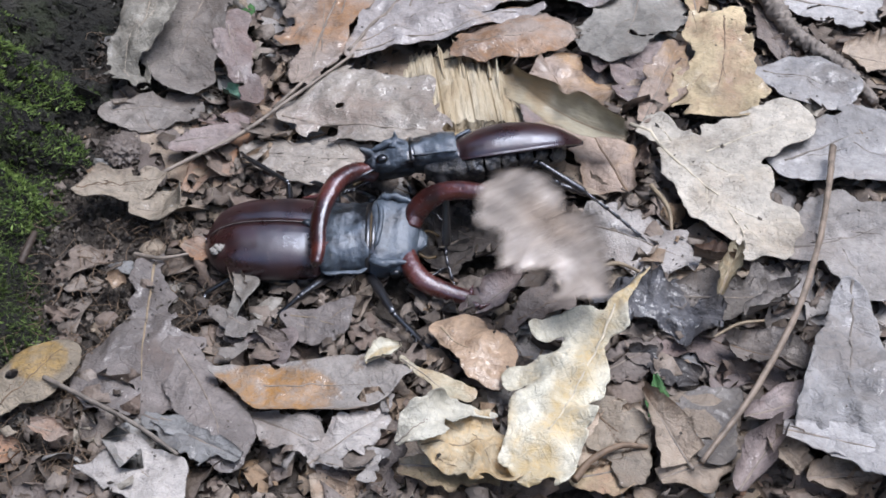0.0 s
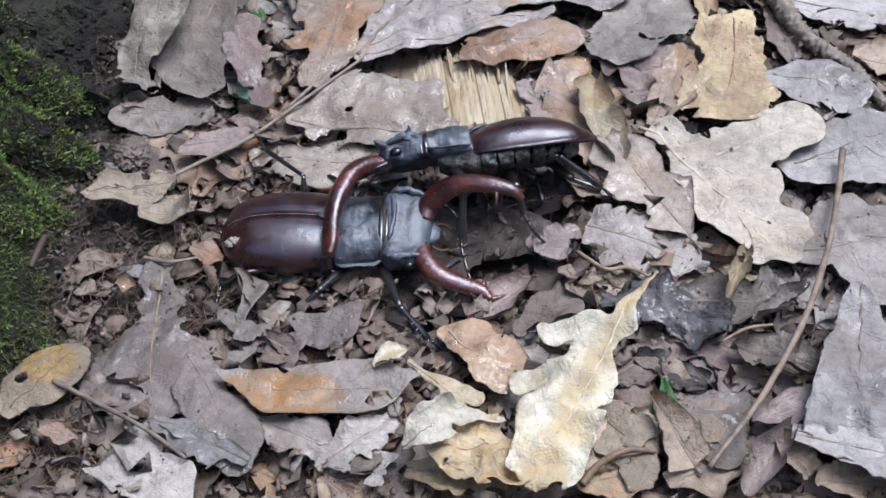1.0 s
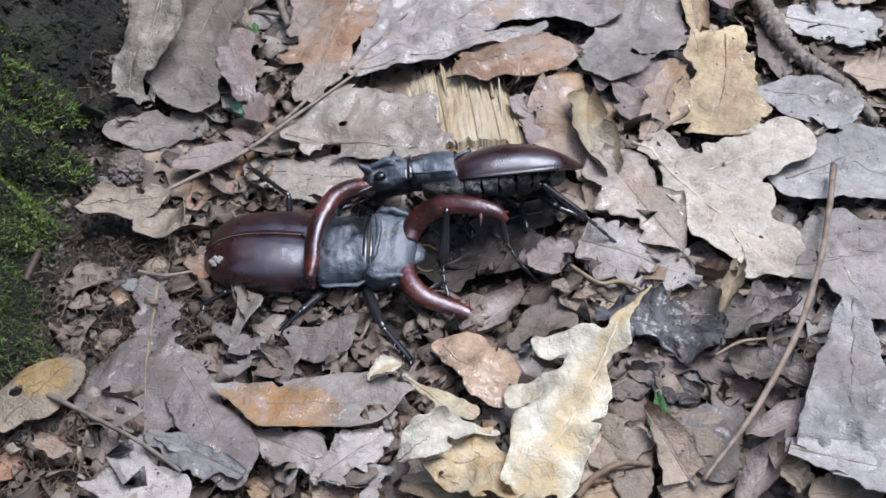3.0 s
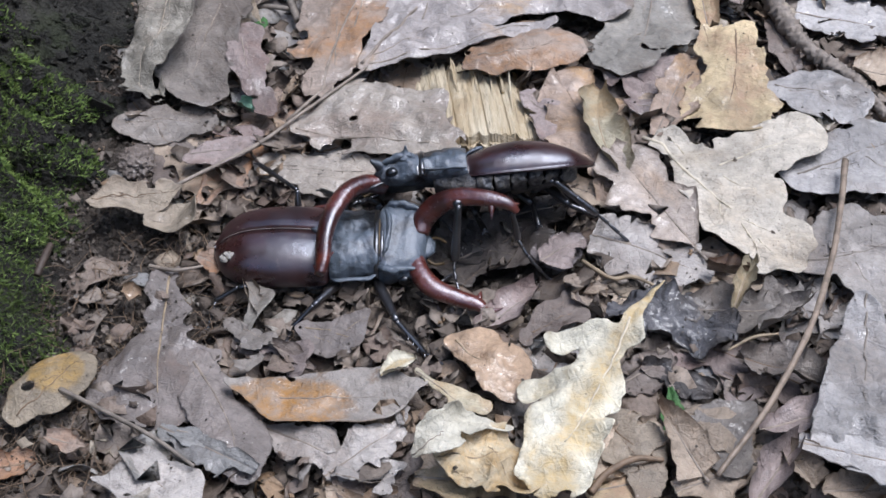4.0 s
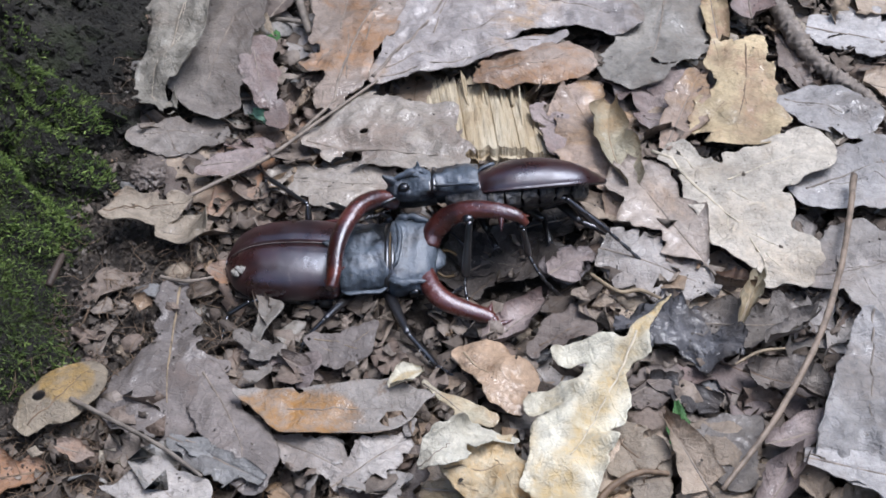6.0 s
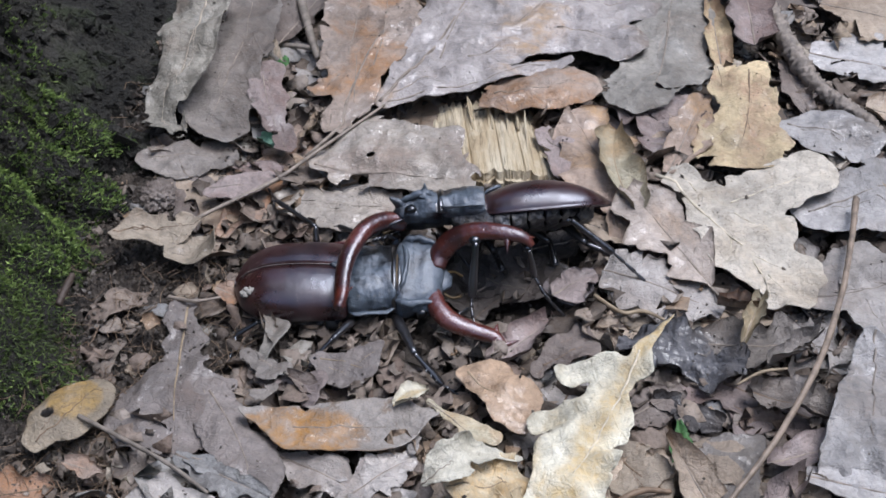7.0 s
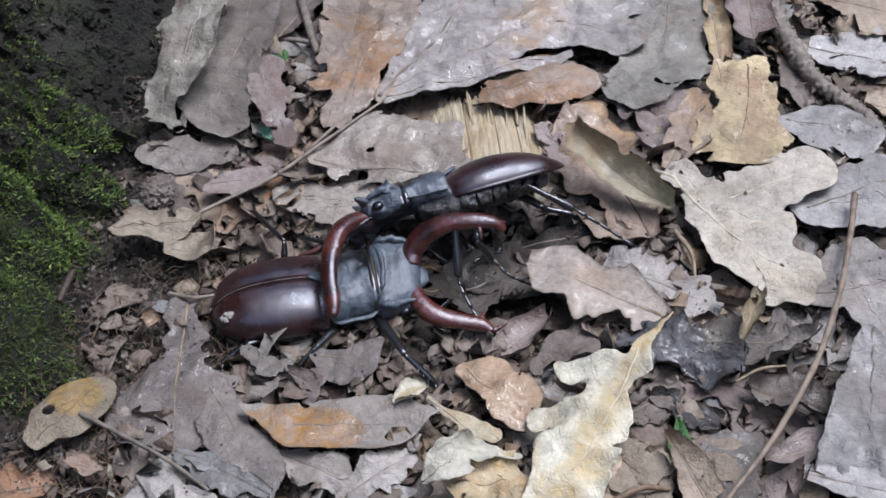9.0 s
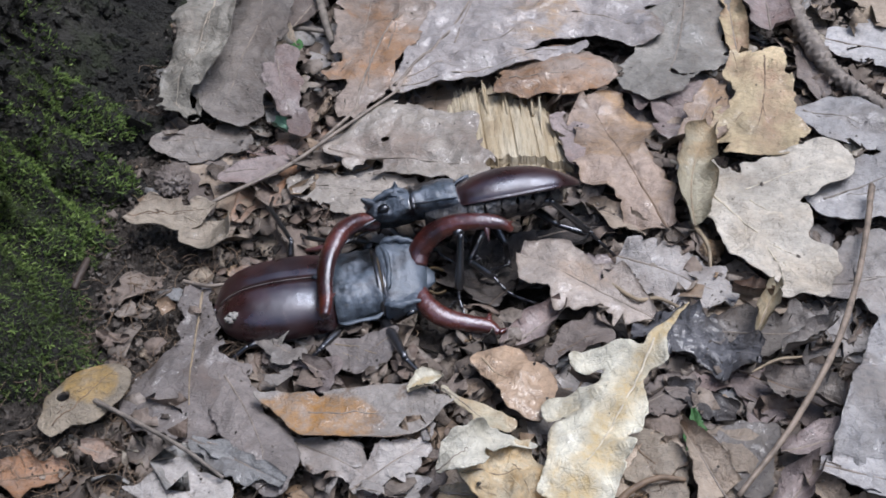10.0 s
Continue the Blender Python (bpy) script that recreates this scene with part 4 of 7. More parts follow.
lobed_leaf('yellow-brown leaf with a dark hole and curled edge', [((-99.6, -53.4, 7, 1.8), (-88.7, -40.6, 9, 3.9)), ((-98.3, -50.6, 7, 3.1), (-94.8, -45.8, 9, 5.1)), ((-97.6, -47.1, 8, 3.9), (-95.0, -44.9, 9, 5.2)), ((-94.8, -45.8, 9, 5.1), (-88.4, -40.9, 9, 3.9)), ((-88.5, -40.6, 9, 3.6), (-84.5, -39.1, 7, 0.7))], 'yellow', jag=0.25, curl=-0.5, puff=0.3, crinkle=0.6, rib=0.2, rib_look='brown', droop=1.5, holes=((-97.9, -46.8, 1.5),), rolls=((-88.0, -37.8, -98.9, -41.5, 3),))
lobed_leaf('large flat brown leaf with a pale midrib', [((-72.3, -9.7, 4, 2.8), (-69.2, -46.0, 4, 9.1)), ((-72.4, -10.7, 4, 3.1), (-69.8, -28.2, 4, 3.7)), ((-71.9, -35.1, 4, 7.2), (-76.6, -43.2, 4, 8.9)), ((-73.7, -42.5, 3, 9.2), (-65.1, -46.9, 3, 6.2)), ((-66.8, -35.1, 4, 4.5), (-57.1, -34.4, 3, 1.9))], 'mauve', jag=0.5, curl=0.7, puff=0.4, crinkle=0.9, rib=0.4, rib_look='straw', soft=1.4, veins=False)
lobed_leaf('long smooth grey-brown leaf with a dark edge', [((-62.1, -37.4, 6, 4.7), (-48.7, -62.1, 6, 6.4)), ((-50.1, -59.1, 6, 6.7), (-47.8, -66.2, 5, 4.4)), ((-63.8, -36.6, 6, 2.6), (-59.1, -44.9, 6, 5.2))], 'mauve', jag=0.3, curl=-0.6, puff=0.3, crinkle=0.7, rib=0.3, rib_look='soft', droop=1.0)
lobed_leaf('boat-shaped leaf with an orange stain and pale rim', [((-41.0, -49.1, 7, 3.8), (-18.1, -48.1, 7, 5.4)), ((-52.5, -44.0, 8, 1.0), (-41.0, -49.1, 7, 4.1)), ((-33.4, -50.0, 6, 6.4), (-25.8, -49.6, 6, 7.1)), ((-18.1, -48.1, 7, 5.4), (-9.5, -45.2, 8, 1.5))], 'stained', jag=0.22, curl=1.2, puff=0.2, crinkle=0.6, rib=0.2, veins=False, soft=2.5, holes=((-16.5, -49.7, 0.8),), rolls=((-44.5, -53.8, -19.2, -53.1, 4),))
lobed_leaf('pale grey folded leaf flap with a whitish rim', [((-10.2, -68.1, 13, 1.6), (-3.5, -64.4, 15, 3.0)), ((-3.5, -64.4, 15, 3.0), (4.1, -60.5, 14, 1.9)), ((-0.2, -59.8, 12, 2.4), (9.9, -59.6, 9, 2.0))], 'blanched', jag=0.4, curl=1.8, puff=0.8, crinkle=1.2, rib=0.22, veins=False, rolls=((3.5, -59.3, -12.1, -67.0, 3),))
leaf('small cream triangle of torn leaf', (-18.1, -43.3), (-10.5, -37.9), ((0.02, 0.6), (0.544, 3.5), (0.834, 2.0), (1.0, 0.4)), ((0.0, 0.7), (0.508, 3.0), (0.959, 1.6), (1, 0.4)), 'cream', rib=0, name='leaf_scrap', n=24, m=5, crinkle=0.5, lift=(8, 9, 8))
lobed_leaf('glossy orange-tan leaf blistered and arched', [((-1.1, -32.4, 7, 1.9), (7.7, -41.1, 9, 5.7)), ((7.4, -39.5, 9, 5.4), (11.5, -46.6, 6, 3.8)), ((3.0, -33.1, 8, 3.2), (7.8, -30.6, 7, 1.6)), ((10.0, -39.6, 8, 3.9), (13.9, -40.5, 7, 2.1))], 'orange', veins=False, jag=0.22, curl=0.8, puff=0.9, crinkle=1.2, rib=0.25, rib_look='straw', droop=0.8)
lobed_leaf('crumpled cream oak leaf, yellow along its midrib', [((38.5, -32.6, 14, 2.6), (22.1, -65.0, 11, 7.5)), ((47.1, -23.6, 15, 0.7), (38.2, -32.9, 14, 2.3)), ((33.5, -35.5, 13, 2.1), (23.1, -37.8, 12, 2.8)), ((30.0, -44.8, 13, 5.0), (25.4, -55.9, 12, 9.3)), ((23.6, -59.7, 12, 9.7), (19.6, -71.0, 9, 7.4)), ((32.8, -41.5, 13, 3.6), (38.0, -38.6, 14, 2.5)), ((23.6, -49.8, 11, 3.8), (15.5, -48.4, 9, 2.8))], 'cream', jag=0.45, curl=1.6, puff=0.8, crinkle=1.5, rib=0.35, rib_look='pale', soft=1.0, veins=False, rolls=((27.5, -65.6, 37.7, -40.8, 3.5),))
lobed_leaf('crumpled pale leaf lobe, cream and orange-brown', [((-5.0, -67.9, 8, 2.9), (8.3, -65.9, 10, 6.3)), ((5.9, -64.4, 10, 5.6), (10.4, -72.1, 8, 4.8)), ((-1.3, -71.1, 9, 3.6), (5.8, -73.0, 8, 3.1))], 'apricot', jag=0.6, curl=2.4, puff=1.4, crinkle=2.8, rib=0.3, rib_look='straw')
leaf('ochre leaf edge under the cream ones', (-9.9, -68.7), (11.9, -71.5), ((0.0, 1.2), (0.493, 4.3), (1.0, 1.4)), ((0.003, 2.1), (0.514, 6.3), (1.0, 2.8)), 'ochre', crinkle=1.5, lift=(5, 5, 5))
lobed_leaf('smooth brown leaf folded under the beetle', [((-37.3, -25.4, 4, 1.9), (-26.6, -28.8, 5, 3.0)), ((-34.8, -28.1, 4, 3.2), (-29.9, -30.7, 4, 3.2)), ((-27.4, -26.7, 5, 2.4), (-22.2, -22.8, 6, 1.2))], 'mauve', jag=0.25, curl=0.8, puff=0.4, crinkle=0.9, rib=0.25, rib_look='straw')
leaf("olive-grey curled leaf strip at the beetle's tail", (-53.5, -10.4), (-48.0, -23.4), ((0.0, 0.9), (0.541, 2.6), (0.993, 0.8)), ((0.006, 0.6), (0.579, 1.7), (1.0, 0.6)), 'umber', cup=1, rib=0.3, lift=(3, 4, 3))
leaf('brown leaf fragment on crumbs', (-54.4, -29.1), (-43.7, -34.3), ((0.0, 1.6), (0.395, 4.7), (0.971, 1.2), (1, 0.4)), ((0, 0.4), (0.04, 1.7), (0.583, 3.5), (1.0, 1.3)), 'brown', jag=0.15, n=30, m=6, lift=(3, 3, 3))
leaf('dark brown leaf fragment beside crumbs', (-44.6, -31.6), (-33.9, -38.4), ((0.0, 0.8), (0.443, 3.1), (0.984, 0.7)), ((0, 0.4), (0.021, 0.8), (0.562, 2.8), (1.0, 0.8)), 'brown', n=30, m=6, lift=(4, 4, 4))
lobed_leaf('pale grey leaf at the lower edge of the litter', [((-68.9, -66.7, 5, 3.0), (-63.1, -72.1, 5, 5.8)), ((-68.0, -63.8, 5, 1.2), (-68.5, -68.9, 5, 3.7)), ((-79.7, -69.1, 4, 1.0), (-70.2, -73.3, 5, 2.4)), ((-62.2, -70.4, 5, 4.1), (-58.8, -76.0, 5, 3.6))], 'grey', jag=0.4, curl=0.8, puff=0.4, crinkle=0.9, rib=0.22, veins=False)
leaf('slate-grey leaf with a wet sheen', (-66.9, -56.1), (-44.0, -68.0), ((0.0, 1.4), (0.367, 4.1), (0.987, 1.3)), ((0, 0.4), (0.024, 2.0), (0.457, 5.4), (1.0, 2.1)), 'slate', jag=0.15, lift=(6, 6, 6))
leaf('grey lobed leaf with ragged edge', (-44.6, -54.7), (-23.6, -65.2), ((0.0, 1.2), (0.276, 4.0), (0.676, 4.7), (0.99, 1.1)), ((0.01, 1.1), (0.362, 5.1), (0.749, 4.5), (1.0, 1.2)), 'grey', jag=0.15, crinkle=1.3, lift=(4, 5, 4))
leaf('grey leaf with ragged edge among crumbs', (-29.7, -67.6), (-12.9, -54.6), ((0.005, 1.4), (0.52, 5.6), (1.0, 1.5)), ((0.0, 2.1), (0.444, 7.4), (0.986, 2.2)), 'grey', jag=0.15, lift=(3, 4, 4))
leaf('rusty leaf scrap on the crumbs', (-91.4, -59.2), (-82.1, -61.5), ((0.0, 0.9), (0.418, 2.5), (0.97, 0.8), (1, 0.4)), ((0, 0.4), (0.033, 0.8), (0.604, 3.4), (1.0, 0.7)), 'rust', jag=0.15, n=24, m=5, lift=(6, 6, 6))
leaf('small orange leaf scrap on soil', (-83.2, -14.4), (-78.0, -16.3), ((0.0, 1.0), (0.459, 1.8), (0.95, 0.8), (1, 0.4)), ((0, 0.4), (0.039, 0.9), (0.777, 3.3), (1.0, 0.7)), 'orange', rib=0, name='leaf_scrap', n=18, m=4, lift=(5, 6, 5))
leaf("reddish leaf scrap at the beetle's tail", (-66.4, -1.9), (-57.9, -6.8), ((0.0, 0.8), (0.365, 3.8), (0.962, 1.1), (1, 0.4)), ((0, 0.4), (0.038, 1.1), (0.65, 4.1), (1.0, 1.1)), 'rust', n=24, m=5, lift=(4, 4, 4))
leaf('small greyish purple leaf bit in front of the beetles', (20.1, -2.8), (31.8, 3.7), ((0, 0.4), (0.067, 3.0), (0.565, 5.2), (1.0, 2.3)), ((0.0, 3.0), (0.334, 7.4), (0.943, 3.0), (1, 0.4)), 'pink', jag=0.15, n=34, m=6, lift=(5, 6, 5))
lobed_leaf('brown leaf folded in front of the jaws', [((17.1, -26.9, 5, 1.9), (26.7, -22.3, 6, 3.8)), ((21.3, -21.5, 5, 3.8), (27.1, -15.3, 6, 2.5)), ((15.7, -29.7, 4, 1.6), (19.8, -25.2, 5, 2.4))], 'brown', jag=0.35, curl=1.2, puff=0.5, crinkle=1.4, rib=0.2, rib_look='brown')
leaf('dark brown leaf beneath the jaws', (3.6, -27.2), (19.0, -12.8), ((0, 0.4), (0.021, 1.6), (0.568, 5.8), (1.0, 1.8)), ((0.0, 1.6), (0.395, 6.0), (0.969, 1.7), (1, 0.4)), 'pink', cup=2, lift=(3, 4, 4))
leaf('grey bark-like leaf surface pressed flat', (33.5, 5.4), (62.7, -8.7), ((0.0, 6.0), (0.371, 8.9), (0.78, 7.9), (0.994, 2.0)), ((0, 0.4), (0.038, 7.8), (0.359, 11.7), (0.739, 9.6), (1.0, 2.9)), 'grey', jag=0.18, crinkle=1.2, lift=(4.5, 5, 4))
leaf('brownish leaf under the raised beetle', (26.6, 26.7), (42.1, 14.7), ((0.0, 1.0), (0.464, 3.8), (0.973, 2.0), (1, 0.4)), ((0.012, 1.0), (0.615, 6.1), (1.0, 3.0)), 'tan', cup=2, lift=(3, 5, 4))
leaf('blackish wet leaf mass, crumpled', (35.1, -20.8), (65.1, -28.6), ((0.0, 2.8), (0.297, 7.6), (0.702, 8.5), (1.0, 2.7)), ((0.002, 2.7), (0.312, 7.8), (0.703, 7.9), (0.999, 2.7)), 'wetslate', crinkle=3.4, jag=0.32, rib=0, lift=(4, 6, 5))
leaf('brown damp leaf in the hollow', (51.6, -19.9), (81.3, -20.7), ((0.005, 1.8), (0.427, 8.3), (0.832, 7.0), (1.0, 2.8)), ((0.0, 1.8), (0.362, 9.0), (0.767, 6.8), (0.992, 1.8)), 'dun', crinkle=2.2, jag=0.15, lift=(3, 5, 4))
leaf('brown torn leaf in the damp hollow', (64.6, -34.0), (84.1, -42.4), ((0.0, 1.4), (0.301, 4.4), (0.701, 5.6), (1.0, 2.1)), ((0.003, 1.4), (0.31, 5.7), (0.707, 4.8), (0.998, 1.7)), 'dun', cup=2, crinkle=2.0, jag=0.16, rib=0.25, rib_look='brown', lift=(3, 4, 3))
leaf('small curled straw-coloured leaf scrap', (64.6, -23.9), (71.3, -8.1), ((0.006, 1.0), (0.385, 2.4), (0.795, 1.9), (1.0, 0.8)), ((0.0, 1.0), (0.357, 2.9), (0.774, 1.9), (0.998, 0.7)), 'straw', cup=2, crinkle=1.4, jag=0.15, n=34, m=6, lift=(8, 9, 9))
leaf('small reddish curled leaf scrap', (60.8, -8.3), (70.1, -11.1), ((0.0, 1.0), (0.495, 3.1), (1.0, 0.9)), ((0.0, 0.9), (0.503, 2.7), (0.997, 0.9)), 'rust', cup=3, jag=0.15, n=26, m=5, lift=(7, 7, 7))
leaf('grey curled leaf rim', (69.8, -29.2), (83.0, -21.1), ((0.016, 0.8), (0.581, 3.4), (1.0, 0.8)), ((0.0, 0.7), (0.465, 2.4), (0.984, 0.8)), 'grey', cup=4, jag=0.15, n=30, m=6, lift=(8, 8, 9))
lobed_leaf('olive-grey oak leaf with a torn slit', [((61.1, 118.7, 8, 12.4), (51.7, 74.9, 8, 6.6)), ((58.1, 106.3, 8, 13.9), (54.7, 88.8, 8, 12.1)), ((54.7, 88.8, 8, 11.5), (45.2, 74.9, 8, 7.4)), ((62.1, 94.5, 8, 6.8), (64.8, 88.7, 8, 6.1)), ((64.6, 134.9, 8, 12.8), (59.9, 106.3, 8, 13.9))], 'olivegrey', jag=0.4, curl=0.6, puff=0.5, crinkle=1.0, rib=0.35, rib_look='soft', soft=1.4, holes=((54.2, 78.2, 1.5), (57.0, 77.9, 1.2), (59.4, 77.9, 1.0),))
leaf('big crumpled salmon-pink oak leaf with torn lobes', (47.0, 14.4), (27.7, 69.9), ((0.0, 1.9), (0.079, 8.2), (0.194, 11.7), (0.289, 8.6), (0.409, 14.6), (0.599, 12.3), (0.696, 10.7), (0.839, 9.0), (0.978, 2.7), (1, 0.4)), ((0.013, 2.1), (0.232, 7.6), (0.345, 10.2), (0.399, 7.1), (0.659, 12.3), (0.771, 12.9), (0.826, 8.9), (0.967, 10.1), (1.0, 2.8)), 'salmon', crinkle=1.9, jag=0.1, rib_look='brown', n=90, m=14, lift=(6, 6.5, 6))
leaf('brownish crumpled leaf under the greenish one', (38.9, 75.9), (70.6, 65.2), ((0.0, 4.0), (0.363, 12.2), (0.769, 13.5), (0.987, 5.3)), ((0.015, 4.0), (0.449, 13.0), (0.833, 11.6), (1.0, 5.2)), 'pink', crinkle=1.8, jag=0.12, lift=(5, 5, 5))
leaf('reddish brown leaf edge beside the ochre one', (53.5, 41.8), (67.9, 77.3), ((0.013, 1.9), (0.505, 6.3), (1.0, 2.5)), ((0.0, 1.9), (0.397, 7.4), (0.979, 2.5), (1, 0.4)), 'salmon', crinkle=1.5, jag=0.12, lift=(6, 7, 6))
leaf('tan leaf bit with crumbly edge', (48.1, 56.1), (67.8, 59.8), ((0, 0.4), (0.023, 2.5), (0.619, 11.3), (1.0, 5.0)), ((0.0, 2.5), (0.408, 8.5), (0.956, 3.6), (1, 0.4)), 'tan', crinkle=1.5, jag=0.15, lift=(3, 3, 3))
lobed_leaf('pale broad oak leaf with deep lobes and clear veins', [((54.7, 38.0, 6, 3.4), (69.6, 10.9, 8, 9.0)), ((60.3, 33.6, 6, 4.3), (56.9, 42.4, 7, 2.6)), ((68.9, 28.7, 7, 8.4), (90.9, 38.1, 9, 8.5)), ((68.8, 22.6, 8, 8.3), (77.9, 17.2, 8, 7.3)), ((71.3, 7.6, 8, 8.3), (81.5, 1.7, 8, 8.2)), ((74.5, 0.7, 8, 6.4), (81.3, -7.0, 6, 4.5)), ((66.9, 13.9, 7, 6.6), (66.1, 7.6, 6, 4.3)), ((71.2, 5.6, 7, 5.7), (74.7, -8.4, 5, 2.5))], 'pale', jag=0.35, curl=0.9, puff=0.5, crinkle=0.8, rib=0.62, rib_look='pale', soft=1.2, stalk=(50.0, 41.3, 6))
lobed_leaf('golden ochre leaf standing upright, finely netted', [((80.4, 81.9, 12, 4.9), (74.5, 51.6, 7, 11.3)), ((80.7, 80.7, 12, 5.6), (79.9, 65.8, 10, 6.4)), ((78.2, 65.7, 9, 7.4), (78.6, 55.3, 7, 9.5)), ((72.1, 60.3, 7, 6.4), (64.6, 50.2, 6, 3.8)), ((72.0, 86.3, 12, 1.0), (72.5, 77.8, 10, 2.3))], 'ochre', jag=0.45, curl=1.4, puff=0.5, crinkle=1.0, rib=0.3, rib_look='brown', soft=1.4)
leaf('pinkish grey leaf edge beneath the ochre one', (62.8, 52.5), (74.8, 60.1), ((0, 0.4), (0.106, 4.3), (0.764, 10.4), (1.0, 4.3)), ((0.0, 2.1), (0.284, 6.7), (0.878, 4.2), (1, 0.4)), 'pink', lift=(4, 5, 5))
lobed_leaf('pale grey round-ended leaf with netted veins', [((90.0, 64.1, 6, 2.3), (106.7, 57.8, 7, 8.6)), ((93.4, 62.0, 6, 5.8), (101.7, 60.3, 7, 9.6)), ((101.4, 59.0, 7, 9.6), (107.2, 55.1, 6, 7.1))], 'ash', jag=0.2, curl=0.5, puff=0.5, crinkle=0.8, rib=0.3, rib_look='grey')
lobed_leaf('large grey leaf with wet flecks', [((89.4, 26.2, 6, 3.0), (115.8, 38.3, 7, 9.2)), ((95.7, 28.0, 6, 9.0), (108.0, 30.3, 7, 12.0)), ((108.2, 31.4, 7, 12.0), (119.7, 29.2, 7, 13.5))], 'ash', jag=0.3, curl=0.6, puff=0.5, crinkle=1.1, rib=0.35, rib_look='grey')
lobed_leaf('broad grey leaf lying under a dry stalk', [((85.5, -4.5, 5, 2.8), (107.4, 0.5, 6, 9.9)), ((91.6, -1.6, 5, 8.8), (102.7, -1.5, 6, 12.7)), ((101.7, 0.5, 6, 12.7), (113.0, -5.4, 6, 13.9)), ((97.7, -6.5, 5, 5.6), (101.7, -18.6, 6, 5.4))], 'grey', jag=0.3, curl=0.6, puff=0.5, crinkle=1.0, rib=0.35, rib_look='grey')
leaf('pink smooth leaf end at the top of the litter', (85.8, 100.4), (86.4, 143.8), ((0.0, 6.2), (0.38, 8.5), (0.95, 5.6), (1, 0.4)), ((0, 0.4), (0.058, 7.1), (0.415, 7.0), (1.0, 4.8)), 'pink', cup=3, crinkle=0.6, lift=(9, 11, 11))
leaf('ochre strip of leaf beside the pink one', (74.4, 90.0), (74.7, 125.0), ((0.0, 2.6), (0.425, 4.5), (0.982, 1.8)), ((0, 0.4), (0.032, 3.8), (0.507, 4.3), (1.0, 1.9)), 'ochre', cup=2, lift=(7, 8, 8))
leaf('reddish dark leaf in the shade of a twig', (94.7, 100.9), (98.3, 72.8), ((0.0, 2.0), (0.409, 7.0), (0.949, 2.8), (1, 0.4)), ((0, 0.4), (0.037, 2.0), (0.642, 5.2), (1.0, 1.8)), 'brown', lift=(3, 4, 3))
leaf('grey leaf patch beyond the twig', (103.5, 102.6), (130.9, 93.7), ((0.0, 6.1), (0.494, 21.9), (1.0, 9.1)), ((0.004, 4.6), (0.509, 11.8), (0.997, 5.9)), 'ash', jag=0.15, lift=(4, 4, 4))
leaf('tan crumpled leaf beyond the twig', (112.1, 130.6), (141.8, 117.7), ((0.0, 6.8), (0.455, 18.8), (0.982, 9.9)), ((0.018, 4.9), (0.558, 20.5), (1.0, 6.5)), 'tan', jag=0.15, lift=(4, 5, 4))
leaf('pale small leaf edge by the twig', (114.4, 73.1), (129.5, 67.8), ((0.0, 4.1), (0.505, 12.6), (1.0, 5.4)), ((0.001, 2.8), (0.504, 8.2), (0.999, 5.4)), 'tan', lift=(5, 5, 5))
leaf('grey leaf at the top beyond the rusty one', (49.0, 118.0), (78.7, 140.8), ((0, 0.4), (0.055, 4.0), (0.639, 11.1), (1.0, 5.4)), ((0.0, 3.8), (0.24, 16.2), (0.918, 5.3), (1, 0.4)), 'grey', lift=(4, 5, 4))
leaf('grey-brown leaf end at the top of the litter', (-64.4, 103.1), (-50.2, 141.4), ((0, 0.4), (0.046, 3.3), (0.588, 8.3), (1.0, 4.6)), ((0.0, 2.1), (0.354, 7.3), (0.929, 4.6), (1, 0.4)), 'brown', cup=2, lift=(4, 5, 4))
lobed_leaf('large smooth grey leaf tapering to a point', [((95.4, -22.5, 13, 0.8), (88.4, -52.7, 11, 8.2)), ((94.1, -27.0, 12, 2.6), (90.1, -42.3, 12, 6.6)), ((89.8, -42.3, 12, 6.6), (86.4, -53.5, 11, 7.6)), ((86.3, -54.2, 11, 8.1), (94.7, -60.3, 11, 14.5)), ((75.9, -59.0, 9, 3.7), (83.5, -62.6, 10, 7.3))], 'ash', jag=0.2, curl=0.9, puff=0.3, crinkle=1.7, rib=0.3, rib_look='grey', soft=2.0, veins=False, rolls=((84.8, -39.2, 80.1, -59.7, 4),))
leaf('pinkish grey leaf with folded edge, soft and dry', (65.7, -57.1), (84.5, -52.3), ((0.015, 1.2), (0.442, 4.1), (0.859, 5.0), (1.0, 1.5)), ((0.0, 1.2), (0.343, 3.9), (0.753, 3.0), (0.976, 1.4), (1, 0.4)), 'pink', cup=2, lift=(6, 7, 7))
leaf('broad pale grey leaf at the lower edge', (72.3, -63.3), (99.4, -70.4), ((0.008, 2.3), (0.323, 4.5), (0.741, 7.6), (1.0, 4.5)), ((0.0, 1.6), (0.289, 4.5), (0.684, 4.5), (0.984, 3.0)), 'ash', crinkle=0.7, lift=(11, 11, 11))
leaf('tan leaf with a dark hole in shade', (29.0, -69.4), (45.1, -54.4), ((0.016, 2.0), (0.448, 7.6), (0.854, 6.5), (1.0, 2.6)), ((0.0, 1.9), (0.324, 5.4), (0.735, 5.4), (0.984, 2.0)), 'tan', jag=0.15, lift=(4, 5, 4))
leaf('ochre-tan leaf under a twig', (26.3, -72.8), (43.5, -68.5), ((0.011, 2.0), (0.536, 4.2), (1.0, 2.1)), ((0.0, 2.1), (0.439, 6.8), (0.969, 3.5), (1, 0.4)), 'ochre', lift=(5, 5, 5))
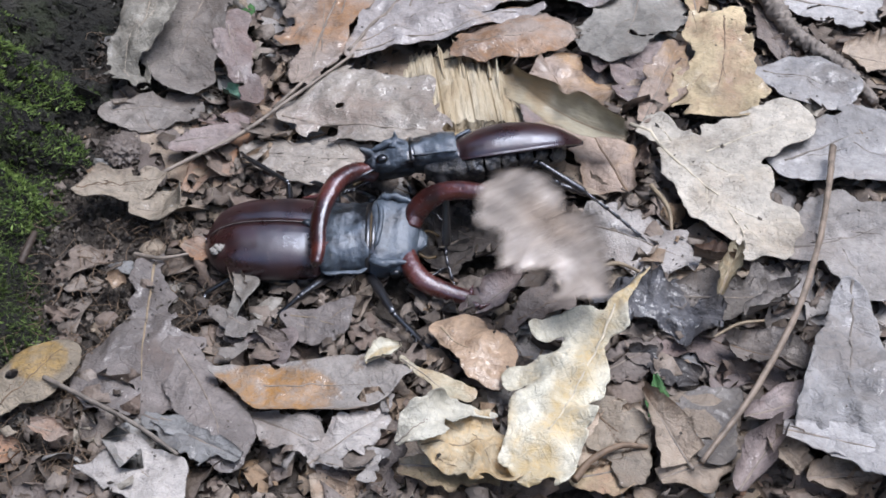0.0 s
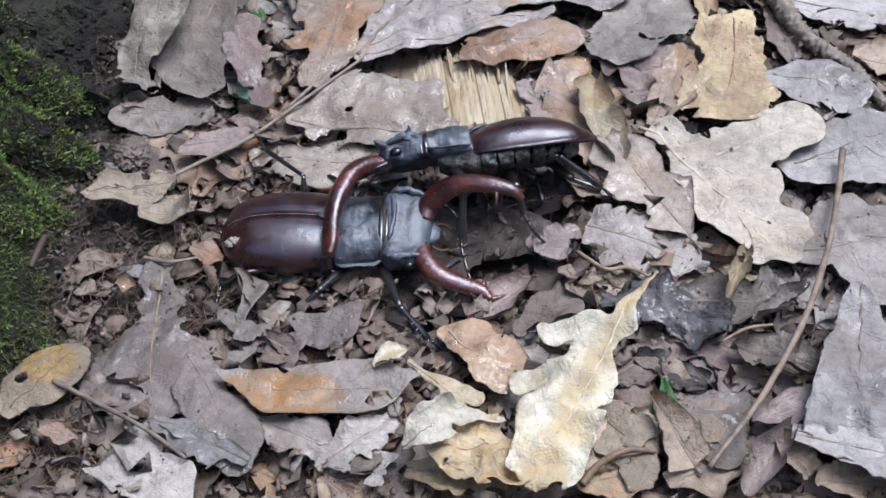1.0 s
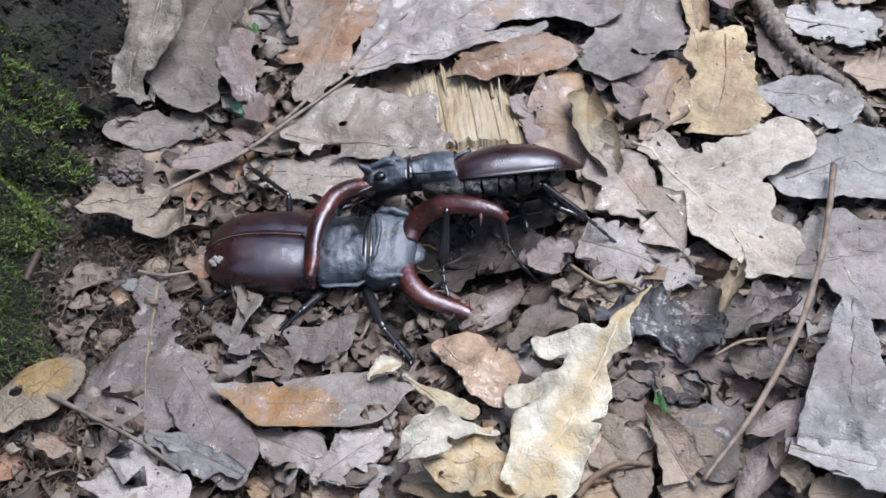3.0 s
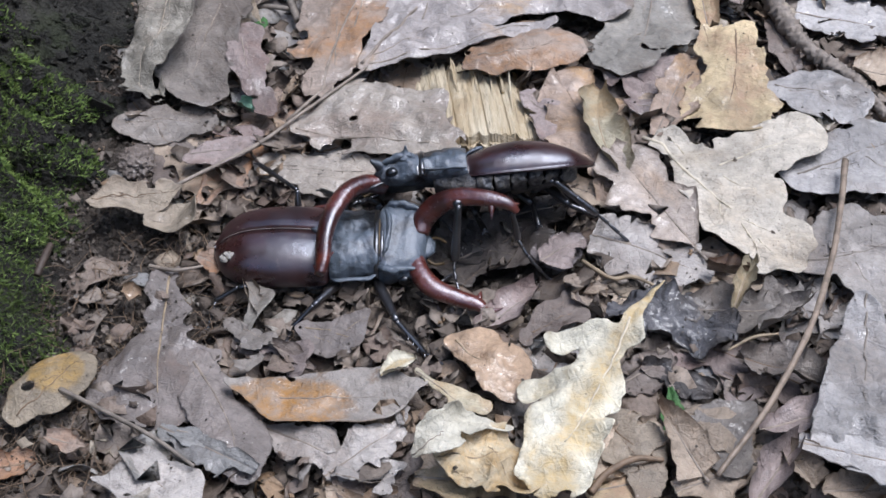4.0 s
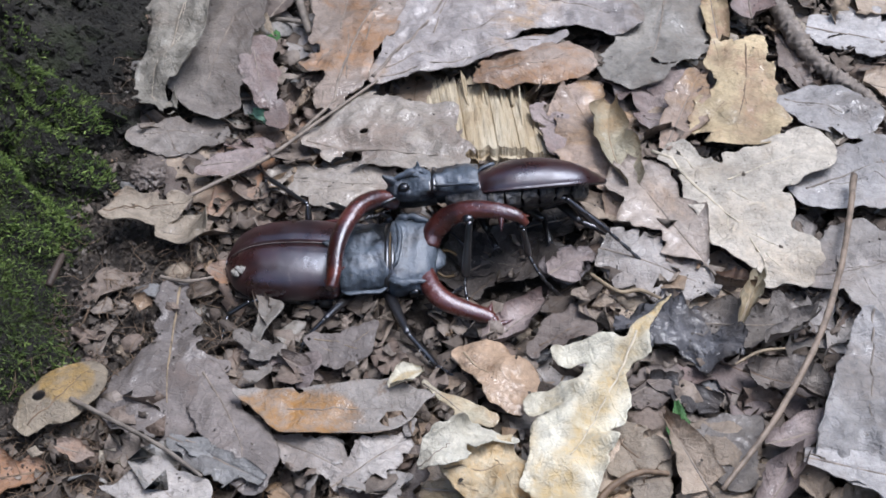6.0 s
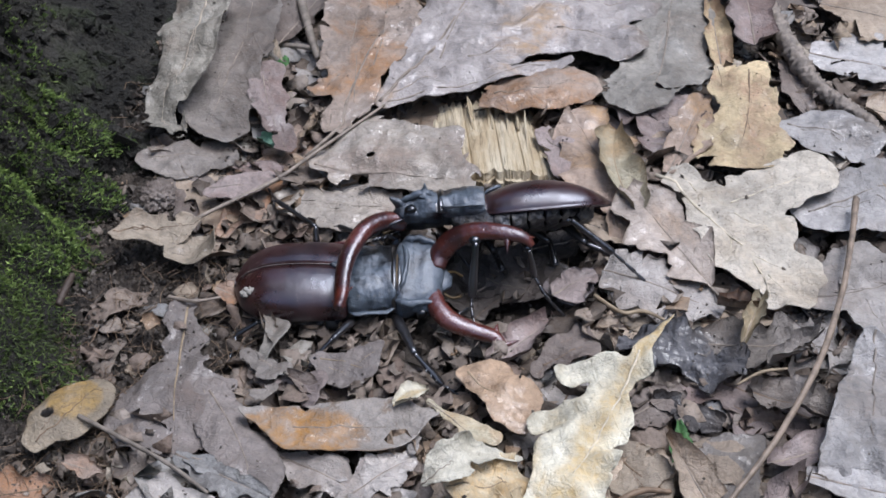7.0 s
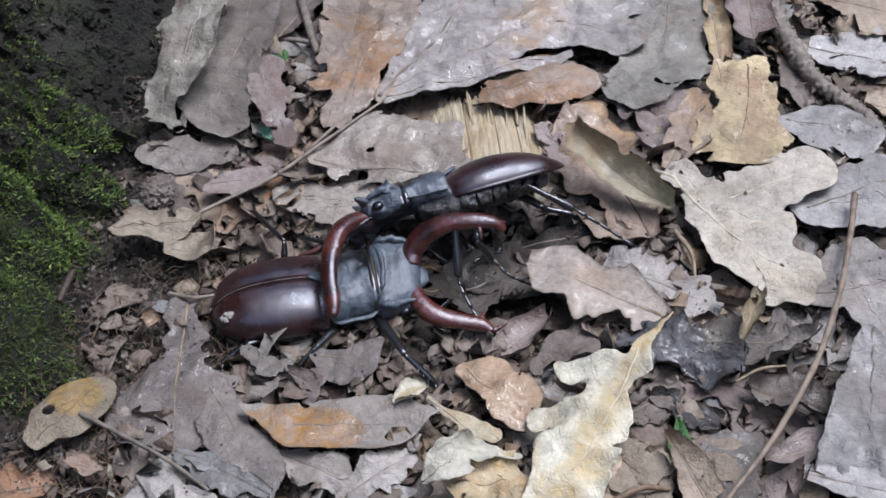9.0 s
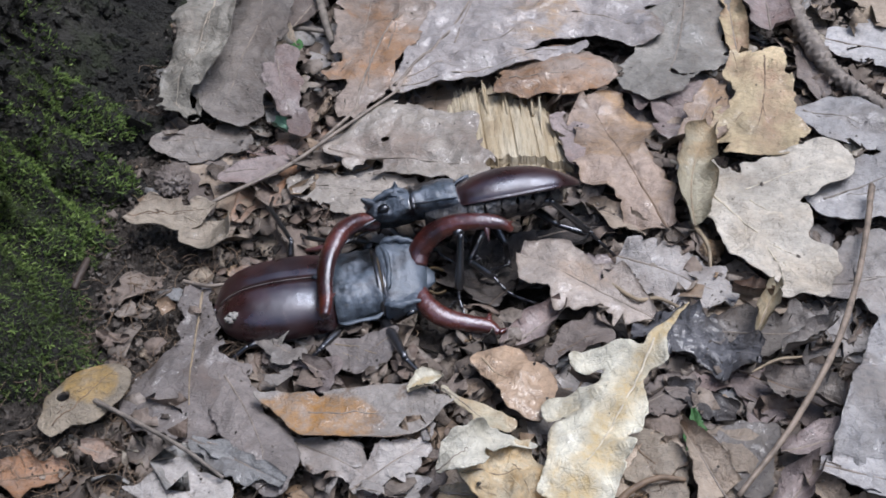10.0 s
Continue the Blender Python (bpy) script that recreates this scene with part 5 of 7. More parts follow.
leaf('upright grey leaf with a long stalk', (51.8, -69.6), (43.6, -51.5), ((0.0, 6.6), (0.35, 4.0), (0.778, 1.7), (0.995, 0.5)), ((0, 0.4), (0.049, 5.4), (0.433, 4.8), (0.817, 2.2), (1.0, 0.6)), 'tan', cup=2, stalk=2, lift=(7, 8, 9))
leaf('pinkish tan leaf, creased and arched', (49.4, -53.3), (65.1, -57.1), ((0.003, 2.4), (0.413, 6.0), (0.818, 4.9), (1.0, 1.3)), ((0.0, 2.0), (0.373, 9.1), (0.776, 6.7), (0.993, 1.3)), 'tan', cup=-2, crinkle=1.4, lift=(6, 8, 6))
leaf('dark green leaf tip between dead leaves', (47.9, -57.4), (47.4, -45.4), ((0.0, 2.5), (0.46, 2.8), (0.993, 0.5)), ((0, 0.4), (0.032, 2.8), (0.524, 2.6), (1.0, 0.5)), 'green', rib=0.3, n=24, m=5, lift=(4, 5, 6))
leaf('grey-brown leaf at the lower edge of litter', (45.5, -72.8), (64.6, -65.5), ((0.018, 2.1), (0.526, 4.3), (1.0, 1.4)), ((0.0, 2.0), (0.403, 7.0), (0.972, 2.0), (1, 0.4)), 'tan', crinkle=1.3, lift=(5, 6, 5))
leaf('pink-brown leaf rolled at its side', (61.6, -76.1), (73.6, -60.8), ((0.015, 2.4), (0.471, 4.5), (1.0, 1.3)), ((0.0, 2.2), (0.417, 3.7), (0.991, 0.9)), 'pink', cup=4, lift=(6, 8, 7))
leaf('orange-tan leaf by the dry stalk', (69.6, -62.3), (75.0, -72.4), ((0.0, 1.4), (0.397, 5.7), (0.944, 2.8), (1, 0.4)), ((0, 0.4), (0.024, 1.4), (0.582, 3.4), (1.0, 2.7)), 'tan', cup=3, lift=(7, 7, 7))
leaf('brownish leaf under the lower edge', (76.6, -72.6), (92.5, -71.1), ((0, 0.4), (0.031, 2.1), (0.586, 5.5), (1.0, 2.7)), ((0.0, 2.1), (0.414, 5.5), (0.952, 2.8), (1, 0.4)), 'tan', lift=(5, 5, 5))
leaf('dark brown leaf in the hollow beneath the cream one', (33.3, -44.9), (49.8, -34.8), ((0.018, 1.5), (0.551, 5.5), (1.0, 2.3)), ((0.0, 1.4), (0.384, 6.4), (0.969, 2.3), (1, 0.4)), 'brown', crinkle=1.5, lift=(4, 5, 4))
# two leaves added with the shade of the beetles in their colour
leaf('leaf coloured blackish for the shade between the beetles', (-2.1, 2.7), (14.3, 16.2), ((0, 0.4), (0.022, 1.8), (0.588, 7.5), (1.0, 2.5)), ((0.0, 1.9), (0.422, 7.4), (0.972, 2.6), (1, 0.4)), 'dark', crinkle=1.5, jag=0.15, lift=(1.5, 2, 1.5))
leaf('leaf coloured blackish for the shade under the raised beetle', (12.8, 18.1), (35.3, 19.3), ((0.0, 1.7), (0.492, 4.9), (1.0, 2.1)), ((0.005, 1.6), (0.497, 8.0), (0.995, 2.1)), 'dark', crinkle=1.5, jag=0.15, lift=(1.5, 2, 1.5))
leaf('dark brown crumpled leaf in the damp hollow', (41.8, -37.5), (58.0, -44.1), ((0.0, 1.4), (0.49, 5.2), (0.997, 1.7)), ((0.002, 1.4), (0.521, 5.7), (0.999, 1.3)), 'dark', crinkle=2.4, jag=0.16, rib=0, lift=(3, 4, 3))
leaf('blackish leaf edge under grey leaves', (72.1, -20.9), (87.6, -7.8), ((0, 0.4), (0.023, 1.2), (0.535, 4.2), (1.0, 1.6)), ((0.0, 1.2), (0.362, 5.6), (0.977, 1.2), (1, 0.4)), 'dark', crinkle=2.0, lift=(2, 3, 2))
# added dark layer: the hollow's shade is in its colour
lobed_leaf('leaf mould darkened for the shade between the jaws', [((-0.7, 12.5, 1.2, 5.5), (14.0, 3.9, 1.5, 6.6)), ((5.3, 8.8, 1.2, 6.0), (8.3, 14.0, 1.2, 6.0)), ((14.2, 9.1, 1.5, 5.5), (22.7, 4.3, 1.5, 3.8)), ((-9.3, -1.6, 1.2, 4.5), (0.8, 1.4, 1.2, 6.5)), ((-3.7, 8.9, 1.2, 4.6), (-0.6, -4.3, 1.2, 5.0))], 'mould', jag=0.8, curl=0.8, puff=0.5, crinkle=1.5, rib=0.22, veins=False)
lobed_leaf('slate-blue crumpled wet leaf', [((-63.1, -57.3, 5, 1.1), (-54.5, -60.0, 5, 2.0)), ((-58.2, -60.0, 5, 2.0), (-53.4, -66.5, 4, 2.7))], 'slate', jag=0.7, curl=1.0, puff=0.6, crinkle=1.6, rib=0.22, veins=False)
lobed_leaf('olive-grey leaf strip curled up behind the beetle', [((-54.0, -9.7, 4, 0.7), (-48.8, -19.0, 5, 1.5)), ((-49.2, -18.1, 5, 1.5), (-51.2, -26.4, 4, 1.9))], 'olivegrey', jag=0.2, curl=1.6, puff=0.2, crinkle=0.6, rib=0.22, veins=False)
lobed_leaf('grey ragged leaf among crumbs', [((-39.2, -58.6, 3, 1.8), (-29.7, -60.1, 3, 2.8)), ((-32.9, -58.6, 3, 2.5), (-26.8, -56.3, 3, 1.1)), ((-32.7, -61.7, 3, 1.6), (-35.9, -66.9, 3, 0.9))], 'grey', jag=0.9, curl=0.8, puff=0.4, crinkle=1.2, rib=0.22, veins=False)
lobed_leaf('grey crumbly leaf with a split edge', [((-27.2, -68.3, 3, 2.0), (-17.2, -69.9, 4, 3.2)), ((-18.9, -61.5, 4, 1.7), (-13.7, -65.9, 4, 2.7)), ((-12.9, -52.9, 5, 2.3), (-10.5, -48.8, 6, 1.8))], 'grey', jag=0.8, curl=0.8, puff=0.5, crinkle=1.4, rib=0.22, veins=False)
lobed_leaf('straw-coloured leaf strip beside a dark gap', [((-10.0, -42.5, 7, 0.8), (-0.3, -51.0, 7, 2.5)), ((-1.6, -49.5, 7, 2.5), (6.0, -52.6, 7, 2.3))], 'straw', jag=0.3, curl=1.0, puff=0.2, crinkle=0.8, rib=0.22, veins=False)
lobed_leaf('pinkish brown torn leaf in the soil', [((-44.6, -31.6, 4, 2.1), (-37.6, -34.2, 4, 2.7)), ((-40.2, -35.1, 4, 2.4), (-35.9, -38.4, 4, 1.8))], 'pink', jag=0.5, curl=1.0, puff=0.3, crinkle=1.0, rib=0.22, veins=False)
lobed_leaf('grey-brown torn leaf on dark crumbs', [((-51.9, -26.4, 4, 3.0), (-46.1, -29.9, 4, 3.2)), ((-53.5, -35.1, 4, 2.4), (-47.8, -38.5, 4, 2.6))], 'dun', jag=0.8, curl=1.0, puff=0.4, crinkle=1.3, rib=0.22, veins=False)
lobed_leaf('lilac-grey crumpled leaf bit', [((22.6, 3.0, 3, 3.8), (26.9, 5.3, 4, 3.4)), ((28.2, 0.8, 3, 3.1), (25.1, -4.0, 3, 2.8))], 'lilacbit', jag=0.5, curl=1.0, puff=0.4, crinkle=1.1, rib=0.22, veins=False)
lobed_leaf('thin grey-tan leaf bit pressed flat', [((36.8, 1.2, 3, 4.3), (41.2, 4.3, 4, 4.0)), ((43.6, -2.8, 3, 3.4), (40.6, -4.8, 3, 3.1))], 'buff', jag=0.6, curl=0.8, puff=0.4, crinkle=1.1, rib=0.22, veins=False)
lobed_leaf('rust-coloured torn leaf bit', [((50.4, 57.6, 5, 4.2), (58.2, 55.1, 5, 5.1)), ((55.8, 62.7, 5, 4.5), (53.0, 67.9, 5, 2.9))], 'pink', jag=0.5, curl=0.8, puff=0.4, crinkle=1.3, rib=0.22, veins=False)
lobed_leaf('pink-brown leaf rag beside the wood', [((20.0, 57.6, 5, 4.2), (27.6, 50.2, 5, 4.7)), ((24.2, 45.3, 5, 4.4), (32.1, 45.3, 5, 3.8))], 'pink', jag=0.5, curl=0.8, puff=0.5, crinkle=1.3, rib=0.22, veins=False)
lobed_leaf('tan leaf torn into points at the lower edge', [((34.2, -56.6, 5, 3.8), (38.1, -61.1, 5, 5.9)), ((35.8, -59.6, 5, 6.0), (39.9, -68.5, 5, 5.3)), ((34.3, -54.2, 6, 2.0), (32.0, -61.2, 5, 2.5))], 'buff', jag=0.5, curl=0.8, puff=0.5, crinkle=1.1, rib=0.3, rib_look='brown', holes=((37.2, -63.6, 0.6),))
lobed_leaf('warm brown leaf arched over the hollow', [((51.0, -55.7, 6, 3.2), (58.0, -57.8, 7, 5.7)), ((54.2, -60.2, 6, 4.9), (58.5, -64.7, 6, 4.9)), ((56.3, -53.3, 6, 3.8), (62.6, -53.3, 6, 3.8))], 'dun', jag=0.4, curl=0.9, puff=0.5, crinkle=1.2, rib=0.22, veins=False)

# two loose leaves that the struggle throws about
loose_strip = leaf("straw-coloured folded leaf strip kicked about by the beetles", (9, -14), (-9, 17), ((0, 2), (0.25, 4), (0.6, 5), (0.85, 6), (1, 2)),
                   ((0, 3), (0.25, 6), (0.6, 5), (0.85, 3), (1, 1)), "straw", bend=3.0, lift=(0, 1.5, 1), cup=2.0, crinkle=1.0, rib=0.4, rib_look="straw", at=pose(0.04, 0.03, 0.004))
loose_leaf = leaf("pale pinkish lobed oak leaf kicked about by the beetles", (10, -19), (-9, 15), ((0, 1), (0.18, 8), (0.32, 5), (0.52, 13), (0.68, 7), (0.88, 9), (1, 2)),
                  ((0, 1), (0.2, 6), (0.38, 11), (0.52, 6), (0.74, 11), (0.92, 7), (1, 2)), "blush", lift=(0, 1, 0), cup=1.5, crinkle=1.1, stalk=5.0, at=pose(0.05, 0.02, 0.004))


# ---- twigs, wood and stones ----
def twig(name, label, points, radii, look_of, category="twig", n=40, seg=10, knobs=0.05):
    rng = np.random.default_rng(len(label))
    pts = [(x, y, float(ground_z(x, y)) + h) for x, y, h in points]
    ob = thing(name, label, category)
    mesh_object("stem", *tube(pts, radii, n, seg, knobs=knobs, rng=rng), VEIN[look_of], ob)
    return ob


twig('leaf_stalk', 'long grey-brown leaf stalk running under the wet leaf', [(-80.2, 16.4, 7.0), (-71.7, 25.3, 6.0), (-56.4, 37.1, 6.5), (-43.3, 49.4, 9.0), (-26.8, 66.6, 11.0)], [0.4, 0.55, 0.6, 0.5, 0.4], 'soft', 'leaf stalk')
twig('dry_stem', 'thin dry grass stem leaning over the leaves', [(101.7, 27.9, 10.0), (96.6, 10.1, 11.0), (90.4, -8.7, 12.0), (80.9, -31.3, 13.0), (67.5, -54.1, 13.0), (53.7, -72.0, 11.0)], [0.9, 0.78, 0.75, 0.75, 0.7, 0.6], 'rust', 'stem', knobs=0.1)
twig('twig', 'rough grey-brown twig among the leaves', [(93.6, 131.1, 6.0), (97.1, 102.9, 6.0), (102.6, 81.4, 6.0), (113.3, 67.8, 5.0), (119.8, 52.4, 4.0)], [2.5, 2.8, 2.3, 2.0, 1.3], 'twig', 'twig', seg=18, n=150, knobs=0.2)
twig('twig', 'thin straight stick lying on the litter', [(-90.5, -47.2, 8.0), (-78.2, -54.0, 8.0), (-66.9, -60.7, 8.0), (-57.4, -67.5, 7.0)], [0.6, 0.55, 0.5, 0.4], 'grey', 'twig')
twig('twig', 'thin dark curved stalk under the leaves', [(27.2, -74.6, 8.0), (31.1, -69.6, 8.0), (37.4, -66.0, 8.0), (43.6, -65.6, 7.0)], [0.9, 0.8, 0.7, 0.5], 'brown', 'twig')
twig('twig', 'short brown stick in the moss', [(-101.2, -17.3, 14.0), (-100.3, -12.6, 15.0), (-99.7, -7.8, 15.0)], [0.9, 1.0, 0.8], 'dark', 'twig')
twig('twig', 'tangled dry stalk at the beetle tail', [(-77.7, -6.3, 5.0), (-70.7, -8.6, 6.0), (-63.9, -7.2, 6.0)], [0.5, 0.5, 0.3], 'soft', 'twig')
twig('twig', 'bent straw strand before the beetles', [(30.6, -4.3, 5.0), (37.0, -11.2, 6.0), (42.7, -10.0, 5.0), (49.3, -14.2, 5.0)], [0.5, 0.5, 0.5, 0.3], 'straw', 'twig')
twig('twig', 'stalk between leaves at the top of the litter', [(-60.9, 138.5, 6.0), (-53.4, 109.4, 6.0), (-49.7, 97.3, 5.0)], [1.6, 1.4, 1.1], 'grey', 'twig')
twig('twig', 'thin cross stalk near a green scrap', [(-67.2, 105.4, 5.0), (-59.2, 104.7, 5.0), (-50.2, 102.9, 5.0)], [0.9, 0.8, 0.7], 'grey', 'twig')
twig('twig', 'pale thin fibre over the litter', [(61.7, -35.8, 8.0), (67.6, -32.7, 9.0), (73.9, -31.5, 9.0)], [0.25, 0.4, 0.25], 'straw', 'twig', knobs=0.1)
twig('twig', 'short stem under the loose leaf', [(53.2, 17.0, 6.0), (56.6, 8.6, 6.0), (57.0, 1.2, 4.0)], [0.7, 0.6, 0.4], 'straw', 'twig')


def build_clod():
    bm = bmesh.new()
    bmesh.ops.create_icosphere(bm, subdivisions=5, radius=5.0)
    for v in bm.verts:
        v.co *= 1 + 0.24 * noise.fractal(v.co * 0.22, 0.9, 2.0, 4) + 0.16 * noise.fractal(v.co * 0.9, 0.7, 2.0, 4)
        v.co.z *= 0.7
    me_v, me_f = [tuple(v.co + Vector((-88.9, 35.2, 1.0))) for v in bm.verts], [[v.index for v in f.verts] for f in bm.faces]
    bm.free()
    tagged(mesh_object("earth_clod", me_v, me_f, LEAF["brown"]), "rounded brownish earth clod beside the trunk", "clod")


build_clod()


def build_wood_chip():
    """A broken piece of rotten wood, its fibres combed along its length, both ends splintered."""
    rng = np.random.default_rng(8)
    nx, ny = 90, 36
    x = np.linspace(-13, 22, nx)
    ridge = np.convolve(rng.normal(0, 1, nx + 6), np.hanning(7) / 3, "valid")[:nx] * 0.24 + rng.normal(0, 0.05, nx) - 0.6 * (rng.random(nx) < 0.05)
    far, near = 80 + np.convolve(rng.normal(0, 3.0, nx + 2), [0.3, 0.5, 0.3], "valid")[:nx] - 0.25 * np.abs(x - 2), 40.5 + np.convolve(rng.normal(0, 1.5, nx + 4), np.ones(5) / 4, "valid")[:nx]
    top = []
    for j in range(ny):
        q = j / (ny - 1)
        y = near + (far - near) * q
        lean = x + 4.0 * (0.5 - q)
        z = ground_z(lean, y) + 6.2 - 3.0 * q ** 2 - 0.012 * (x - 4) ** 2 + ridge + 0.4 * wavy(lean, y * 0.3, 3.0, 4, 2) - 2.5 * (q < 0.03)
        top.append(np.stack([lean, y, z], -1))
    top = np.array(top).reshape(-1, 3)
    low = top.copy()
    low[:, 2] = ground_z(low[:, 0], low[:, 1]) - 3
    k = len(top)
    i = np.arange(k).reshape(ny, nx)
    q = np.stack([i[:-1, :-1], i[:-1, 1:], i[1:, 1:], i[1:, :-1]], -1).reshape(-1, 4)
    ring = list(i[0]) + list(i[1:, -1]) + list(i[-1, ::-1][1:]) + list(i[::-1, 0][1:-1])
    rim = [(ring[j - 1], ring[j], ring[j] + k, ring[j - 1] + k)[::-1] for j in range(len(ring))]
    ob = thing("wood_chip", "pale yellow rotten wood chip with splintered fibres", "wood")
    mesh_object("block", np.vstack([top, low]), q.tolist() + (q[:, ::-1] + k).tolist() + rim, WOOD, ob, smooth=False)
    for n in range(8):
        a, b = rng.uniform(-12, 20), rng.uniform(58, 78)
        size = rng.uniform(5, 12)
        p = [(a + 2, b - size, float(ground_z(0, b)) + 5.2), (a + 1 + rng.normal(0, 0.4), b, float(ground_z(0, b)) + 5.4), (a + rng.normal(0, 0.8), b + size * 0.6, float(ground_z(0, b)) + rng.uniform(4.5, 7.5))]
        mesh_object("splinter", *tube(p, [0.5, 0.45, 0.1], 8, 5), WOOD, ob)


build_wood_chip()


# ---- stag beetles; x runs forward along the body, y to its left, z up ----
def loft(stations, seg=28, power=0.85, n=28, crown=0.9):
    """A closed body: stations of (x, half-width, top, bottom), round across."""
    st = spline(stations, n)
    ang = np.arange(seg) * 2 * math.pi / seg
    c, s = np.cos(ang), np.sin(ang)
    y = np.sign(c) * np.abs(c) ** power
    v = []
    for x, w, hi, lo in st:
        mid = lo + (hi - lo) * 0.35
        z = np.where(s > 0, mid + (hi - mid) * np.abs(s) ** crown, mid - (mid - lo) * np.abs(s) ** 0.8)
        v.append(np.stack([np.full(seg, x), max(w, 0.05) * y, z], -1))
    v = np.vstack(v + [[[st[0][0], 0, (st[0][2] + st[0][3]) / 2]], [[st[-1][0], 0, (st[-1][2] + st[-1][3]) / 2]]])
    f = []
    for i in range(n - 1):
        for j in range(seg):
            k = (j + 1) % seg
            f.append((i * seg + j, (i + 1) * seg + j, (i + 1) * seg + k, i * seg + k))
    for j in range(seg):
        k = (j + 1) % seg
        f.append((n * seg, j, k))
        f.append((n * seg + 1, (n - 1) * seg + k, (n - 1) * seg + j))
    return v, f


def elytron(length, width, height, side, nu=44, nv=18, arched=False):
    """One wing case: suture at y = 0, a raised bead along its outer margin."""
    u = np.linspace(0, 1, nu)
    wide = spline([(0, 0.80), (0.03, 0.93), (0.12, 0.99), (0.32, 1.0), (0.55, 0.985), (0.74, 0.90), (0.87, 0.71), (0.95, 0.46), (1.0, 0.14)], 200)
    high = spline([(0, 0.66), (0.05, 0.83), (0.2, 0.96), (0.42, 1.0), (0.68, 0.92), (0.85, 0.68), (0.94, 0.40), (1.0, 0.12)], 200)
    if arched:
        wide = spline([(0, 0.74), (0.05, 0.88), (0.15, 0.97), (0.32, 1.0), (0.55, 0.96), (0.74, 0.84), (0.87, 0.64), (0.95, 0.42), (1.0, 0.12)], 200)
        high = spline([(0, 0.66), (0.08, 0.80), (0.22, 0.95), (0.40, 1.0), (0.62, 0.90), (0.80, 0.64), (0.92, 0.34), (1.0, 0.08)], 200)
    w, h = np.interp(u, wide[:, 0], wide[:, 1]) * width, np.interp(u, high[:, 0], high[:, 1]) * height
    top = []
    for i in range(nu):
        for j in range(nv):
            q = j / (nv - 1)
            a = q * math.pi / 2
            y = 0.07 + (w[i] - 0.07) * math.sin(a) ** 0.92
            z = 1.2 + h[i] * math.cos(a) ** 0.82 if j < nv - 1 else 1.2
            if q < 0.06:
                z -= 0.25
            if j == nv - 2:
                y, z = w[i] * 1.018, 1.9
            top.append((-length * u[i], side * y, z))
    top = np.array(top)
    under = top.copy()
    under[:, 1] *= 0.93
    under[:, 2] = np.maximum(0.8, under[:, 2] - 0.9)
    k, f = len(top), []
    for i in range(nu - 1):
        for j in range(nv - 1):
            a = i * nv + j
            q = (a, a + nv, a + nv + 1, a + 1)
            f.append(q if side < 0 else q[::-1])
            q = tuple(p + k for p in q)
            f.append(q[::-1] if side < 0 else q)
    ring = [j for j in range(nv)] + [i * nv + nv - 1 for i in range(1, nu)] + [(nu - 1) * nv + j for j in range(nv - 2, -1, -1)] + [i * nv for i in range(nu - 2, 0, -1)]
    for p, q in zip(ring, ring[1:] + ring[:1]):
        f.append((p, q, q + k, p + k))
    return np.vstack([top, under]), f


def dented(shape, depth, scale, seed):
    """Uneven dents over a closed shape."""
    v, f = shape
    return np.array([p * (1 + depth * noise.fractal(Vector(p) / scale + Vector((seed, 0, 0)), 1.0, 2.0, 3)) for p in v]), f


def antler(path, radii, teeth):
    """A mandible: a stout curved bar with teeth (each from and to, radius)."""
    pieces = [tube(path, radii, 40, 14, 0.8)]
    for p, q, r in teeth:
        m = [(a + b) / 2 for a, b in zip(p, q)]
        pieces.append(tube([p, m, q], [r, r * 0.7, 0.1], 8, 8))
    return joined(pieces)


def leg(beetle, joints, thick=1.2):
    """joints: hip, knee, ankle and toes, in the beetle's space; each leg turns about its hip."""
    hip, knee, ankle, *toes = [np.array(p, float) for p in joints]
    ob = new("leg")
    ob.parent = beetle
    ob.location = hip * MM
    knee, ankle, toes = knee - hip, ankle - hip, [p - hip for p in toes]
    mid = knee * 0.5 + (0, 0, 0.5)
    mesh_object("femur", *tube([(0, 0, 0), mid * 0.5, mid, knee], [1.0 * thick, 1.45 * thick, 1.4 * thick, 0.85 * thick], 16, 10, 0.8), LEGS, ob)
    way = ankle - knee
    pieces = [tube([knee, knee + way * 0.35, knee + way * 0.8, ankle], [0.72 * thick, 0.78 * thick, 0.95 * thick, 0.85 * thick], 16, 9, 0.85)]
    out = np.cross(way, (0.3, 0.2, 1.0))
    out /= np.linalg.norm(out) + 1e-6
    for q in (0.45, 0.62, 0.78):
        p = knee + way * q
        pieces.append(tube([p, p + out * 0.9 + way * 0.03, p + out * 1.7 + way * 0.06], [0.35, 0.25, 0.05], 5, 6))
    for k in (-1, 1):
        pieces.append(tube([ankle, ankle + way * 0.04 + out * 0.7 * k, ankle + way * 0.10 + out * 1.2 * k], [0.4, 0.25, 0.05], 5, 6))
    mesh_object("tibia", *joined(pieces), LEGS, ob)
    line = spline([ankle, *toes], 11)
    parts = []
    for i in range(5):
        a, b = line[2 * i], line[2 * i + 2]
        parts.append(tube([a, (a + b) / 2, b], [0.28, 0.46, 0.5], 6, 7))
    tip, way = line[-1], (line[-1] - line[-3]) * 0.5
    side = np.cross(way, (0, 0, 1))
    side /= np.linalg.norm(side) + 1e-6
    for k in (-1, 1):
        parts.append(tube([tip, tip + way * 0.5 + side * 0.7 * k, tip + way * 0.9 + side * 0.9 * k - (0, 0, 0.4)], [0.25, 0.18, 0.04], 5, 5))
    mesh_object("tarsus", *joined(parts), LEGS, ob)
    return ob


